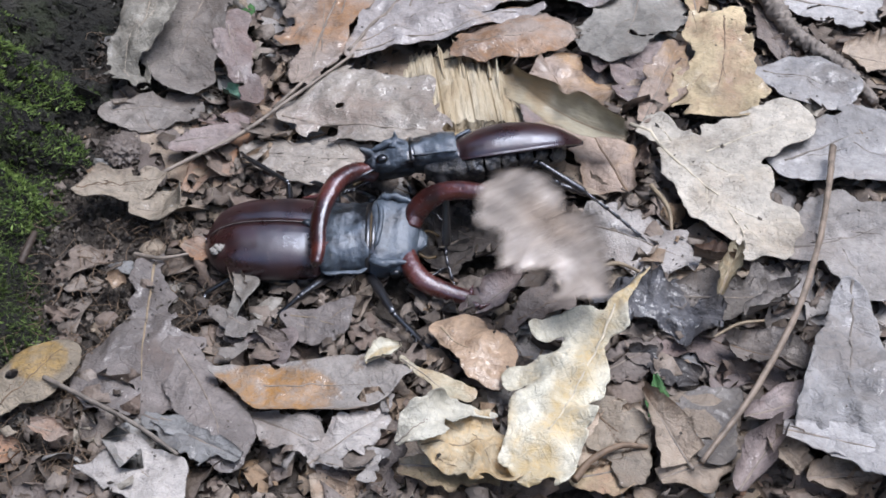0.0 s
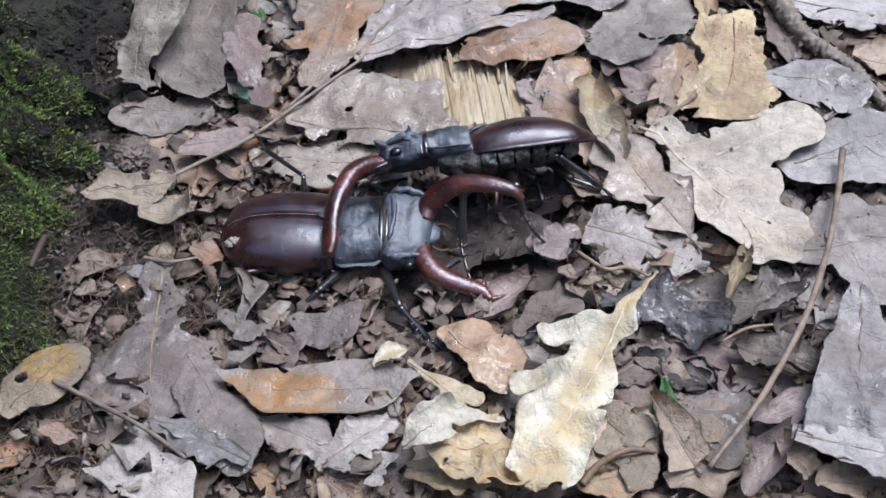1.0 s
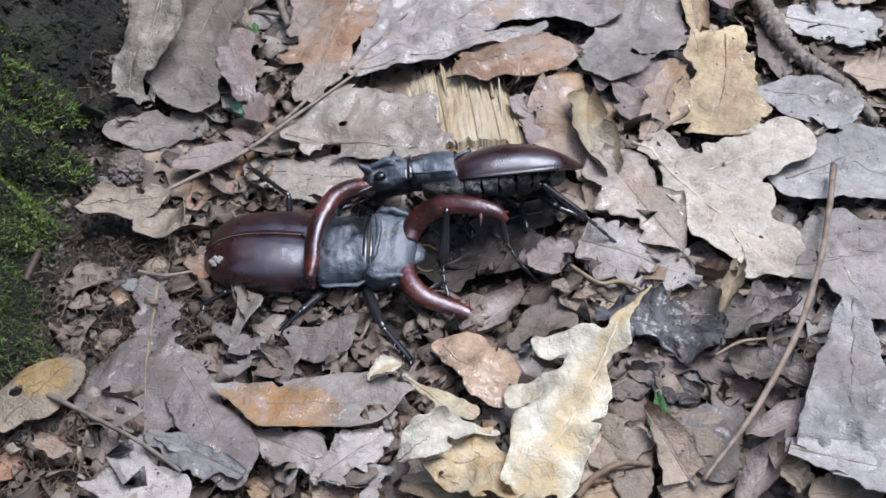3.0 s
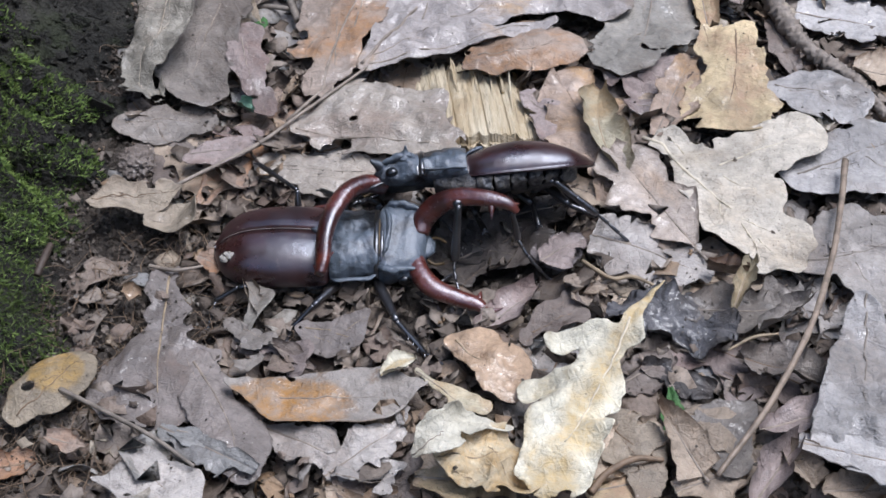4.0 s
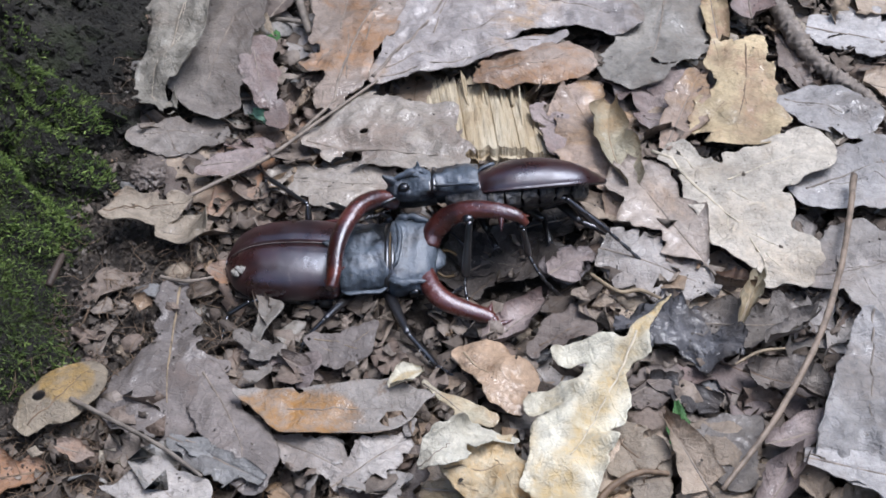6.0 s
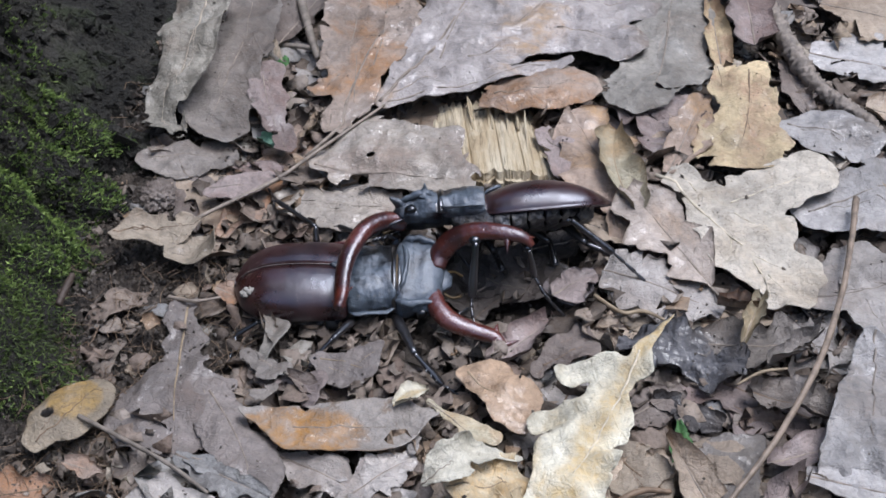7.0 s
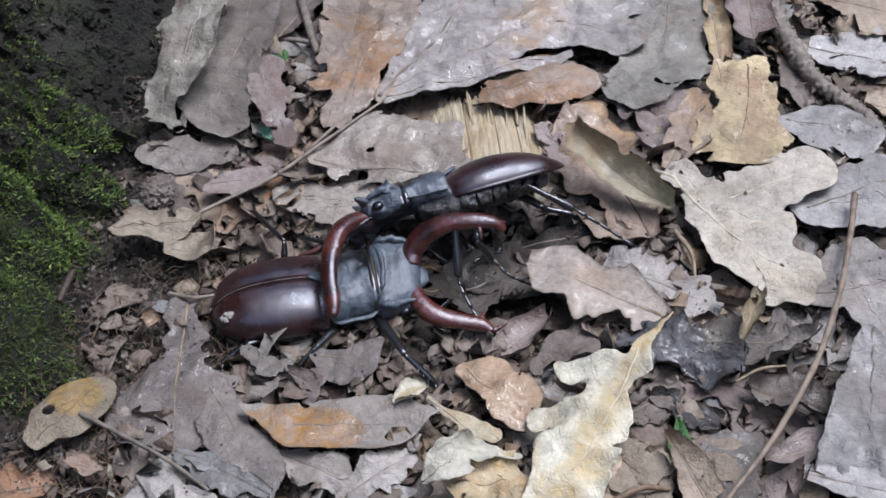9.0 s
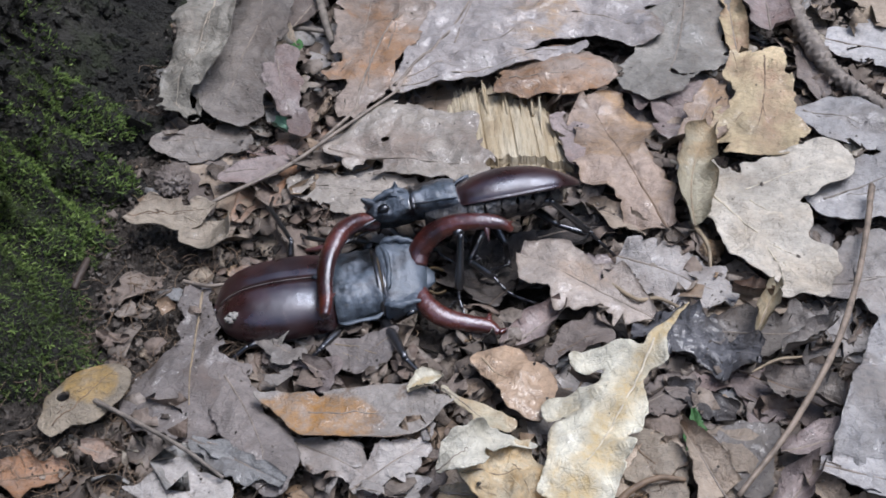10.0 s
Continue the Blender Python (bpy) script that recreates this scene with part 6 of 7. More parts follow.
def tilted(shape, degrees, z):
    """A shape turned about the body's length, at height z."""
    v, f = shape
    turn = np.array(Euler((radians(degrees), 0, 0)).to_matrix())
    return (np.asarray(v) - (0, 0, z)) @ turn.T + (0, 0, z), f


def stag_beetle(label, mandibles, legs, head_turn=(0, 0, 0), size=1.0, case=29.5, horn=1.0, stout=1.2, case_turn=0.0):
    ob = thing("stag_beetle", label, "beetle", "fighting stag beetles")
    k = size
    for side in (1, -1):
        mesh_object("wing_case", *tilted(dented(elytron(case, 12.4 * k, 8.2 * k, side, arched=case_turn != 0), 0.012, 7.0, 3.0), case_turn, 1.0), ELYTRA, ob, "glossy dark chestnut wing case")
    rise = spline([(0.03, 0.80), (0.1, 0.90), (0.2, 0.96), (0.42, 1.0), (0.68, 0.92), (0.85, 0.68), (0.94, 0.40)], 14)
    if case_turn:
        rise = spline([(0.03, 0.71), (0.08, 0.80), (0.22, 0.95), (0.40, 1.0), (0.62, 0.90), (0.80, 0.64), (0.92, 0.34)], 14)
    mesh_object("seam", *tilted(tube([(-case * u, 0, 1.13 + 8.2 * k * h) for u, h in rise], [0.13] * 14, 50, 6, knobs=0.12, rng=np.random.default_rng(6)), case_turn, 1.0), SEAM, ob, "thin pale seam between the wing cases")
    mesh_object("scutellum", *loft([(-4.6 * k, 0.2, 9.3 * k, 8.2 * k), (-3 * k, 1.2 * k, 9.2 * k, 8 * k), (-0.6 * k, 2.0 * k, 8.2 * k, 7 * k), (0.3 * k, 1.9 * k, 7.4 * k, 6 * k)], 14, 0.9, 10), BLACK, ob)
    for i in range(6):
        a, b = -2 - 4.4 * i, -2 - 4.4 * (i + 1) + 0.35
        w = (11.3, 11.4, 11.1, 10.2, 8.4, 5.6, 2.2)
        mesh_object("belly_plate", *dented(loft([(a * k, (w[i] - 0.2) * k, 3 * k, -4.5 * k + i * 0.34), (a * k - 0.6, w[i] * k, 3.2 * k, -4.9 * k + i * 0.38),
                                          ((a + b) / 2 * k, (w[i] + w[i + 1]) / 2 * k, 3.2 * k, -5.0 * k + i * 0.45), (b * k, (w[i + 1] - 0.1) * k, 3 * k, -4.7 * k + i * 0.5)], 36, 0.8, 12), 0.07, 2.6, 2.0 + i), BELLY, ob)
    mesh_object("thorax", *loft([(-4 * k, 9 * k, 5 * k, -4.4 * k), (-1 * k, 10.2 * k, 5.5 * k, -5.4 * k), (4 * k, 9.2 * k, 5.5 * k, -4.6 * k), (9 * k, 8 * k, 5 * k, -2 * k)], 24, 0.8, 12), BELLY, ob)
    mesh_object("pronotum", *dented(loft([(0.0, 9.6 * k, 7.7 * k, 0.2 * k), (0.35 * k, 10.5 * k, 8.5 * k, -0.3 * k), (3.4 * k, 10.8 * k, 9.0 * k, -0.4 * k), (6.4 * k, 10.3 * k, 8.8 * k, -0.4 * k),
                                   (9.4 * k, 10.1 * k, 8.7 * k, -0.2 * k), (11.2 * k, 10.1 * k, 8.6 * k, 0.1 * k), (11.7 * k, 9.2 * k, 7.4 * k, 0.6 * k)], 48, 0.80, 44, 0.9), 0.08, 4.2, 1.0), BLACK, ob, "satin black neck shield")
    for side in (1, -1):
        mesh_object("margin", *tube([(0.4 * k, side * 10.6 * k, 2.6 * k), (2.2 * k, side * 11.6 * k, 2.8 * k), (6 * k, side * 11.3 * k, 2.9 * k), (9.6 * k, side * 11.2 * k, 2.9 * k), (11.6 * k, side * 10.2 * k, 3.4 * k)], [0.3, 0.7, 0.6, 0.7, 0.3], 24, 8, 0.5), BLACK, ob)
    for x, w, h, r in ((11.6, 9.9, 8.5, 0.85), (12.9, 9.4, 8.2, 0.8)):
        arc = [(x * k, w * k * math.cos(a), (0.8 + (h - 0.8) * math.sin(a) ** 0.7) * k) for a in np.linspace(0.05, math.pi - 0.05, 15)]
        mesh_object("collar", *tube(arc, [r] * 15, 50, 8), LEGS, ob)
    for x, w, h in ((0.15, 9.6, 8.2), (12.3, 9.7, 8.9)):
        arc = [(x * k, w * k * math.cos(a), (0.8 + (h - 0.8) * math.sin(a) ** 0.8) * k) for a in np.linspace(0.08, math.pi - 0.08, 15)]
        mesh_object("hair_fringe", *tube(arc, [0.2] * 15, 50, 5, knobs=0.25, rng=np.random.default_rng(3)), HAIR, ob, "fringe of golden hairs")
    head = new("head")
    head.parent = ob
    head.matrix_local = pose(11.2 * k * MM, 0, 3.6 * k * MM, *head_turn)
    skull = [loft([(0, 6.8 * k, 2.6 * k, -2.8 * k), (0.9 * k, 9.2 * k, 4.4 * k, -3.4 * k), (3.2 * k, 10.6 * k, 5.2 * k, -3.6 * k), (6 * k, 10.3 * k, 4.5 * k, -3.4 * k),
                   (9.2 * k, 9.9 * k, 4.3 * k, -2.8 * k), (11.6 * k, 9.3 * k, 3.2 * k, -2 * k), (12.9 * k, 6.8 * k, 1.6 * k, -1.2 * k)], 44, 0.54, 30, 0.6)]
    skull.append(tube([(2.0 * k, -7.5 * k, 4.3 * k), (3.2 * k, -4 * k, 5.1 * k), (3.5 * k, 0, 5.3 * k), (3.2 * k, 4 * k, 5.1 * k), (2.0 * k, 7.5 * k, 4.3 * k)], [0.4, 0.7, 0.6, 0.7, 0.4], 24, 8))
    for side in (1, -1):
        skull.append(tube([(1.8 * k, side * 8.8 * k, 3.2 * k), (4.0 * k, side * 9.6 * k, 4.6 * k), (8 * k, side * 9.2 * k, 4.0 * k), (11.8 * k, side * 8.2 * k, 3.0 * k)], [0.5, 0.9, 0.8, 0.5], 22, 8))
        skull.append(tube([(4.4 * k, side * 8.6 * k, 3.8 * k), (4.0 * k, side * 9.6 * k, (4.0 + 1.2 * horn) * k), (3.4 * k, side * 10.4 * k, (4.4 + 2.2 * horn) * k)], [1.9 * horn, 1.1 * horn, 0.15], 8, 8))
        skull.append(tube([(10.6 * k, side * 7.8 * k, 2.6 * k), (11.6 * k, side * 8.9 * k, (2.6 + 1.2 * horn) * k), (12.4 * k, side * 9.8 * k, (2.8 + 2.0 * horn) * k)], [1.7 * horn, 1.0 * horn, 0.15], 8, 8))
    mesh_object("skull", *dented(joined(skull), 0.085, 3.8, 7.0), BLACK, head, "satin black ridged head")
    mesh_object("upper_lip", *loft([(11.8 * k, 3.4 * k, 1.4 * k, -1 * k), (13.4 * k, 3.0 * k, 0.9 * k, -0.9 * k), (15 * k, 1.4 * k, 0.2 * k, -0.8 * k)], 16, 0.8, 10), BLACK, head)
    for side in (1, -1):
        v, f = loft([(6.6 * k, 0.2, 0.3 * k, -0.3 * k), (7.1 * k, 1.1 * k, 1.0 * k, -0.9 * k), (8.2 * k, 1.35 * k, 1.3 * k, -1.1 * k), (9.3 * k, 1.1 * k, 1.0 * k, -0.9 * k), (9.8 * k, 0.2, 0.3 * k, -0.3 * k)], 16, 1.0, 12)
        v = v + np.array([0, side * 10.1 * k, 0.6 * k])
        mesh_object("eye", v, f, EYE, head)
        bits = [tube([(10.5 * k, side * 8.3 * k, -1.2 * k), (13.5 * k, side * 9.6 * k, -2.0 * k), (16 * k, side * 9.2 * k, -2.4 * k)], [0.42, 0.36, 0.4], 12, 6)]
        bits.append(tube([(16 * k, side * 9.2 * k, -2.4 * k), (17.5 * k, side * 7.8 * k, -2.8 * k), (19 * k, side * 6.2 * k, -3.4 * k)], [0.34, 0.32, 0.36], 12, 6))
        for i in range(4):
            x = (17.0 + i * 0.7) * k
            bits.append(tube([(x, side * (8.0 - i * 0.6) * k, -2.8 * k), (x + 0.9, side * (7.6 - i * 0.6) * k, -3.4 * k), (x + 1.7, side * (7.2 - i * 0.6) * k, -3.8 * k)], [0.28, 0.4, 0.2], 6, 6))
        mesh_object("antenna", *joined(bits), LEGS, head)
        mesh_object("palp", *tube([(12 * k, side * 2.4 * k, -1.2 * k), (15 * k, side * 3.8 * k, -2 * k), (17.4 * k, side * 3.0 * k, -2.6 * k)], [0.4, 0.36, 0.42], 10, 6), HAIR, head)
    for path, radii, teeth in mandibles:
        mesh_object("mandible", *antler(path, radii, teeth), ANTLER, head, "chestnut red antler-like mandible")
    limbs = [leg(ob, joints, stout * (1.2 if n == 0 else 1)) for n, joints in enumerate(legs)]
    return ob, head, limbs


# ---- the two fighting males ----
beetle_low, head_low, legs_low = stag_beetle(
    "large male stag beetle, black and chestnut, gripping its rival", [
        ([(10.9, 2.2, 2.0), (11.7, 6.1, 3.3), (15.7, 8.7, 6.9), (21.4, 9.2, 9.8), (28.4, 8.4, 10.9), (32.6, 7.5, 10.6), (35.0, 6.1, 9.3)], [2.2, 2.9, 2.9, 2.5, 2.1, 1.6, 0.8], [((28.4, 8.4, 10.9), (28.8, 3.2, 9.8), 1.0), ((32.6, 7.5, 10.6), (35.4, 8.1, 10.0), 0.8), ((15.7, 8.7, 6.9), (16.7, 7.1, 6.9), 0.6)]),
        ([(10.7, -4.8, 1.7), (12.4, -9.2, 2.0), (15.8, -12.6, 2.0), (21.9, -14.6, 1.3), (26.8, -15.8, 1.0), (29.4, -17.8, 0.9)], [2.0, 2.6, 2.6, 2.2, 1.9, 0.9], [((26.8, -15.8, 1.0), (27.5, -12.2, 1.4), 1.2), ((29.4, -17.8, 0.9), (33.3, -15.7, -0.0), 0.8), ((21.9, -14.6, 1.3), (22.2, -13.3, 1.3), 0.5)])],
    [[(11.1, -8.2, -0.4), (16.9, -26.1, 4.6), (23.5, -31.0, -1.6), (27.2, -33.9, -1.9), (31.2, -37.0, -1.7)],
        [(3.3, -8.1, -1.4), (-3.5, -18.9, 2.0), (-8.8, -22.4, -2.2), (-9.6, -26.4, -2.1), (-10.8, -30.3, -1.9)],
        [(-9.0, -8.6, -0.8), (-22.5, -12.4, 1.4), (-28.2, -14.0, -1.6), (-28.8, -18.2, -2.4), (-29.4, -22.4, -2.6)],
        [(-9.5, 13.6, -0.3), (-9.6, 16.8, 5.9), (-21.0, 30.0, 2.6), (-25.1, 41.7, -4.2), (-28.4, 48.6, -4.5)],
        [(2.3, 13.4, -0.3), (2.4, 16.5, 2.9), (-4.1, 22.5, 0.2), (-7.2, 29.9, -3.8), (-9.6, 32.1, -3.9)],
        [(10.3, 14.3, -0.3), (12.4, 14.9, 1.8), (8.0, 19.3, 0.0), (6.0, 25.2, -3.8), (4.5, 26.3, -3.7)]],
    head_turn=(13, 0, -6), horn=0.4, stout=0.8)
rng_dust = np.random.default_rng(12)
mesh_object("dust_clump", *joined([tube([(-26.0 + p[0], -6.2 + p[1], 5.6), (-25.4 + p[0], -6.6 + p[1], 6.2 + p[2]), (-24.9 + p[0], -7.0 + p[1], 5.6)], [0.3, 0.7, 0.3], 6, 6, knobs=0.3, rng=rng_dust)
                                   for p in rng_dust.normal(0, 0.6, (7, 3))]), DUST, beetle_low, "pale grey clump of dust")
beetle_high, head_high, legs_high = stag_beetle(
    "male stag beetle lifted on its side by its rival", [
        ([(10.6, 5.0, -1.7), (14.9, 7.4, -0.6), (19.8, 11.3, -2.2), (24.2, 15.7, -7.4), (26.6, 18.6, -12.7), (27.9, 20.2, -18.1), (29.2, 21.4, -21.3)], [2.8, 3.0, 2.9, 2.6, 2.3, 2.0, 1.5], [((27.9, 20.2, -18.1), (25.1, 18.0, -16.5), 0.9), ((29.2, 21.4, -21.3), (30.5, 19.1, -18.7), 0.8), ((29.2, 21.4, -21.3), (27.1, 20.1, -20.8), 0.7)]),
        ([(11.5, -6.8, 1.2), (15.8, -9.1, 0.2), (22.2, -8.1, -1.5), (26.5, -7.9, -2.5), (30.5, -8.3, -2.0)], [1.8, 1.6, 1.3, 1.0, 0.5], [])],
    [[(5.4, 1.6, -1.5), (3.1, 12.6, -6.7), (5.3, 8.8, -20.0), (5.7, 8.9, -23.5), (4.3, 10.6, -32.7)],
        [(-8.2, -1.3, -2.6), (-9.8, 11.1, -9.6), (-10.7, 7.0, -16.0), (-13.4, 5.9, -21.6), (-17.5, 2.2, -26.4)],
        [(-16.1, -1.5, -3.3), (-21.2, 6.2, -2.5), (-31.3, 3.1, -11.5), (-37.6, 1.1, -18.0), (-43.2, -0.7, -24.5)],
        [(3.2, -9.7, 1.8), (-1.1, -6.7, -8.0), (-2.9, -4.6, -12.7), (-4.3, -14.1, -13.7), (-6.2, -11.8, -17.0)],
        [(-7.2, -9.8, 0.7), (-16.0, -6.6, -6.5), (-16.8, -4.7, -12.6), (-15.4, -10.9, -14.2), (-13.6, -9.9, -16.4)],
        [(-17.6, -10.6, 0.5), (-25.4, -5.2, -7.9), (-32.1, -5.6, -11.4), (-34.9, -10.6, -12.1), (-37.7, -9.6, -13.6)]],
    head_turn=(0, 6, 0), size=0.97, case=32.0, case_turn=-5)


# ---- leaves lying deeper and crumbs of the litter ----
def build_deep_leaves():
    rng = np.random.default_rng(21)
    kinds = ["grey", "pink", "brown", "tan", "brown", "grey", "rust", "slate", "brown", "dark"]
    for i in range(64):
        x, y = rng.uniform(-122, 150), rng.uniform(-88, 150)
        if x < -88 and y > -35:
            x += 60
        if (x < -5 and -32 < y < -2) or (-90 < x < -32 and -48 < y < 30):
            continue
        if abs(x - 8) < 26 and abs(y - 4) < 24:
            x += 60
        a, size = rng.uniform(0, 2 * math.pi), rng.uniform(28, 58)
        d = np.array([math.cos(a), math.sin(a)]) * size / 2
        w = size * rng.uniform(0.2, 0.36)
        lobes = [(q, w * max(0.08, math.sin(math.pi * min(1, q * 0.9 + 0.08)) * (0.82 + 0.3 * math.sin(q * 23 + i)))) for q in np.linspace(0, 1, 12)]
        kind = kinds[i % len(kinds)]
        leaf("half-buried %s dead leaf in the litter" % {"grey": "grey-brown", "pink": "pinkish brown", "slate": "bluish grey", "dark": "blackish wet"}.get(kind, kind),
             (x - d[0], y - d[1]), (x + d[0], y + d[1]), lobes, [(q, u * rng.uniform(0.75, 1.1)) for q, u in lobes], kind,
             bend=rng.uniform(-3, 3), lift=tuple(rng.uniform(-0.2, 1.4, 3)), roll=rng.uniform(-8, 8), cup=rng.uniform(-1, 1.5), jag=0.16, crinkle=0.9,
             n=40, m=6, rib=0.4, rib_look="brown", seed=300 + i)


def litter_top(x, y):
    return max(TOP[int(np.clip((x + 200) / 1.5, 0, 266)), int(np.clip((y + 200) / 1.5, 0, 266))], float(ground_z(x, y)))


def build_crumbs():
    """Broken leaf bits, curled every way, and thin rootlets."""
    rng = np.random.default_rng(33)
    pieces = []
    for i in range(6500):
        x, y = rng.uniform(-135, 165), rng.uniform(-95, 165)
        fill = i >= 3000
        if fill and ((-18 < x < 28 and 36 < y < 86) or x < -92 or (x < -70 and y > 20) or litter_top(x, y) - ground_z(x, y) > 0.6):
            continue
        if x < -96 or (x < -76 and y > -5) or (x < -50 and -45 < y < 60 and rng.random() < 0.25) or (x < 12 and -32 < y < -4 and rng.random() < 0.6):
            continue
        if abs(x - 9) < 19 and abs(y - 2) < 20 and rng.random() < 0.9:
            continue
        size = (rng.uniform(2.0, 5.5) if i % 3 else rng.uniform(5, 10)) * (0.85 if fill else 1)
        nu, nv = 5, 5
        u, v = np.meshgrid(np.linspace(-1, 1, nu), np.linspace(-1, 1, nv))
        fold = np.sqrt(1 - 0.45 * u * u * v * v * 2 + 1e-6)
        px, py = size * u * fold * rng.uniform(0.6, 1.2) + rng.normal(0, size * 0.09, u.shape), size * v * fold * rng.uniform(0.4, 0.9) + rng.normal(0, size * 0.09, u.shape)
        bend = rng.uniform(-0.45, 0.45)
        pz = bend * size * u * u + rng.uniform(-0.3, 0.3) * size * v * v + rng.normal(0, 0.12, u.shape)
        p = np.stack([px, py, pz], -1).reshape(-1, 3)
        turn = np.array(Euler((rng.normal(0, 0.35), rng.normal(0, 0.35), rng.uniform(0, 6.3))).to_matrix())
        p = p @ turn.T + (x, y, 0)
        p[:, 2] += ground_z(p[:, 0], p[:, 1]) + (rng.uniform(0.8, 5.5 if y > 40 else 3.8 if x > -45 else 2.0) if fill else rng.uniform(-1.0, 1.6))
        k = len(p)
        idx = np.arange(nu * nv).reshape(nv, nu)
        q = np.stack([idx[:-1, :-1], idx[:-1, 1:], idx[1:, 1:], idx[1:, :-1]], -1).reshape(-1, 4)
        low = p - (0, 0, 0.25)
        edge = list(idx[0]) + list(idx[1:, -1]) + list(idx[-1, ::-1][1:]) + list(idx[::-1, 0][1:-1])
        rim = [(edge[j], edge[j - 1], edge[j - 1] + k, edge[j] + k) for j in range(len(edge))]
        pieces.append((np.vstack([p, low]), q.tolist() + (q[:, ::-1] + k).tolist() + rim))
    v, f = joined(pieces)
    tagged(mesh_object("leaf_litter", v, f, CRUMB), "broken brown and grey leaf crumbs over the soil", "leaf litter", kind="stuff")
    strands = []
    for i in range(360):
        patch = i % 3
        x, y = (rng.normal(-78, 16), rng.normal(-14, 16)) if patch == 0 else (rng.normal(-90, 14), rng.normal(-60, 12)) if patch == 1 else (rng.uniform(-110, 130), rng.uniform(-80, 130))
        a, size = rng.uniform(0, 6.3), rng.uniform(5, 16)
        pts = []
        for q in np.linspace(0, 1, 4):
            pts.append((x + math.cos(a) * size * q, y + math.sin(a) * size * q, float(ground_z(x, y)) + rng.uniform(0.6, 3.2)))
            a += rng.normal(0, 0.55)
        strands.append(tube(pts, [0.11, 0.10, 0.08, 0.04], 9, 4))
    v, f = joined(strands)
    tagged(mesh_object("rootlets", v, f, VEIN["brown"]), "thin dry grey-brown rootlets and fibres", "rootlets", kind="stuff")


def build_earth():
    """Dark grains and clods of soil, thickest by the trunk."""
    rng = np.random.default_rng(44)
    cut = np.array([(1, 0, 0), (-1, 0, 0), (0, 1, 0), (0, -1, 0), (0, 0, 1), (0, 0, -1)], float)
    tri = [(0, 2, 4), (2, 1, 4), (1, 3, 4), (3, 0, 4), (2, 0, 5), (1, 2, 5), (3, 1, 5), (0, 3, 5)]
    pieces = []
    for i in range(14000):
        if i % 3:
            x, y = rng.uniform(-132, -42), rng.uniform(-80, 135)
            if x > -60 and y > 30:
                continue
        else:
            x, y = rng.uniform(-110, 140), rng.uniform(-85, 140)
        size = rng.uniform(0.3, 0.9) if i % 9 else rng.uniform(0.9, 1.7)
        p = cut * (size * rng.uniform(0.6, 1.3, (6, 1))) + rng.normal(0, size * 0.2, (6, 3))
        turn = np.array(Euler(rng.uniform(0, 6.3, 3)).to_matrix())
        p = p @ turn.T + (x, y, 0)
        p[:, 2] += float(ground_z(x, y)) + rng.uniform(-1.6, 0.9)
        pieces.append((p, tri))
    v, f = joined(pieces)
    tagged(mesh_object("soil_grains", v, f, EARTH, smooth=False), "dark damp grains and clods of forest soil", "soil", kind="stuff")


def build_debris():
    """Small torn bits and specks of dirt that lie on the leaves."""
    rng = np.random.default_rng(55)
    bits, specks = [], []
    cut = np.array([(1, 0, 0), (-1, 0, 0), (0, 1, 0), (0, -1, 0), (0, 0, 1), (0, 0, -1)], float)
    tri = [(0, 2, 4), (2, 1, 4), (1, 3, 4), (3, 0, 4), (2, 0, 5), (1, 2, 5), (3, 1, 5), (0, 3, 5)]
    for i in range(16000):
        x, y = rng.uniform(-110, 125), rng.uniform(-85, 120)
        thick = noise.fractal(Vector((x / 26, y / 26, 3.3)), 0.9, 2.0, 3) + 0.55 * math.exp(-((x - 45) ** 2 + (y + 8) ** 2) / 900) + 0.35 * math.exp(-((x + 60) ** 2 + (y + 45) ** 2) / 1200)
        if thick < rng.uniform(-0.1, 0.7):
            continue
        if (x - 9) ** 2 + (y - 2) ** 2 < 400 and rng.random() < 0.9:
            continue
        z = litter_top(x, y)
        if z - ground_z(x, y) > 5.0 and (i % 8 == 0 or rng.random() < 0.9):
            continue
        turn = np.array(Euler((rng.normal(0, 0.3), rng.normal(0, 0.3), rng.uniform(0, 6.3))).to_matrix())
        if i % 8:
            size = rng.uniform(0.10, 0.34) if i % 6 else rng.uniform(0.3, 0.65)
            p = cut * (size * rng.uniform(0.5, 1.4, (6, 1))) * (1.3, 1, 0.6) + rng.normal(0, size * 0.2, (6, 3))
            specks.append((p @ turn.T + (x, y, z + 0.1), tri))
            continue
        size = rng.uniform(0.8, 3.4)
        u, v = np.meshgrid((-1, 0, 1), (-1, 0, 1))
        p = np.stack([size * u * rng.uniform(0.5, 1.1) + rng.normal(0, size * 0.2, u.shape), size * v * rng.uniform(0.4, 0.9) + rng.normal(0, size * 0.2, u.shape),
                      rng.uniform(-0.3, 0.4) * size * u * u + rng.normal(0, 0.12, u.shape)], -1).reshape(-1, 3) @ turn.T + (x, y, z + 0.35)
        q = [(0, 1, 4, 3), (1, 2, 5, 4), (3, 4, 7, 6), (4, 5, 8, 7)]
        edge = (0, 1, 2, 5, 8, 7, 6, 3)
        bits.append((np.vstack([p, p - (0, 0, 0.18)]), q + [tuple(j + 9 for j in f[::-1]) for f in q] + [(edge[j], edge[j - 1], edge[j - 1] + 9, edge[j] + 9) for j in range(8)]))
    tagged(mesh_object("leaf_debris", *joined(bits), CRUMB), "tiny torn leaf bits lying on the dead leaves", "leaf litter", kind="stuff")
    tagged(mesh_object("dirt", *joined(specks), EARTH, smooth=False), "dark specks of dirt on the dead leaves", "soil", kind="stuff")


build_deep_leaves()
build_crumbs()
build_debris()
build_earth()


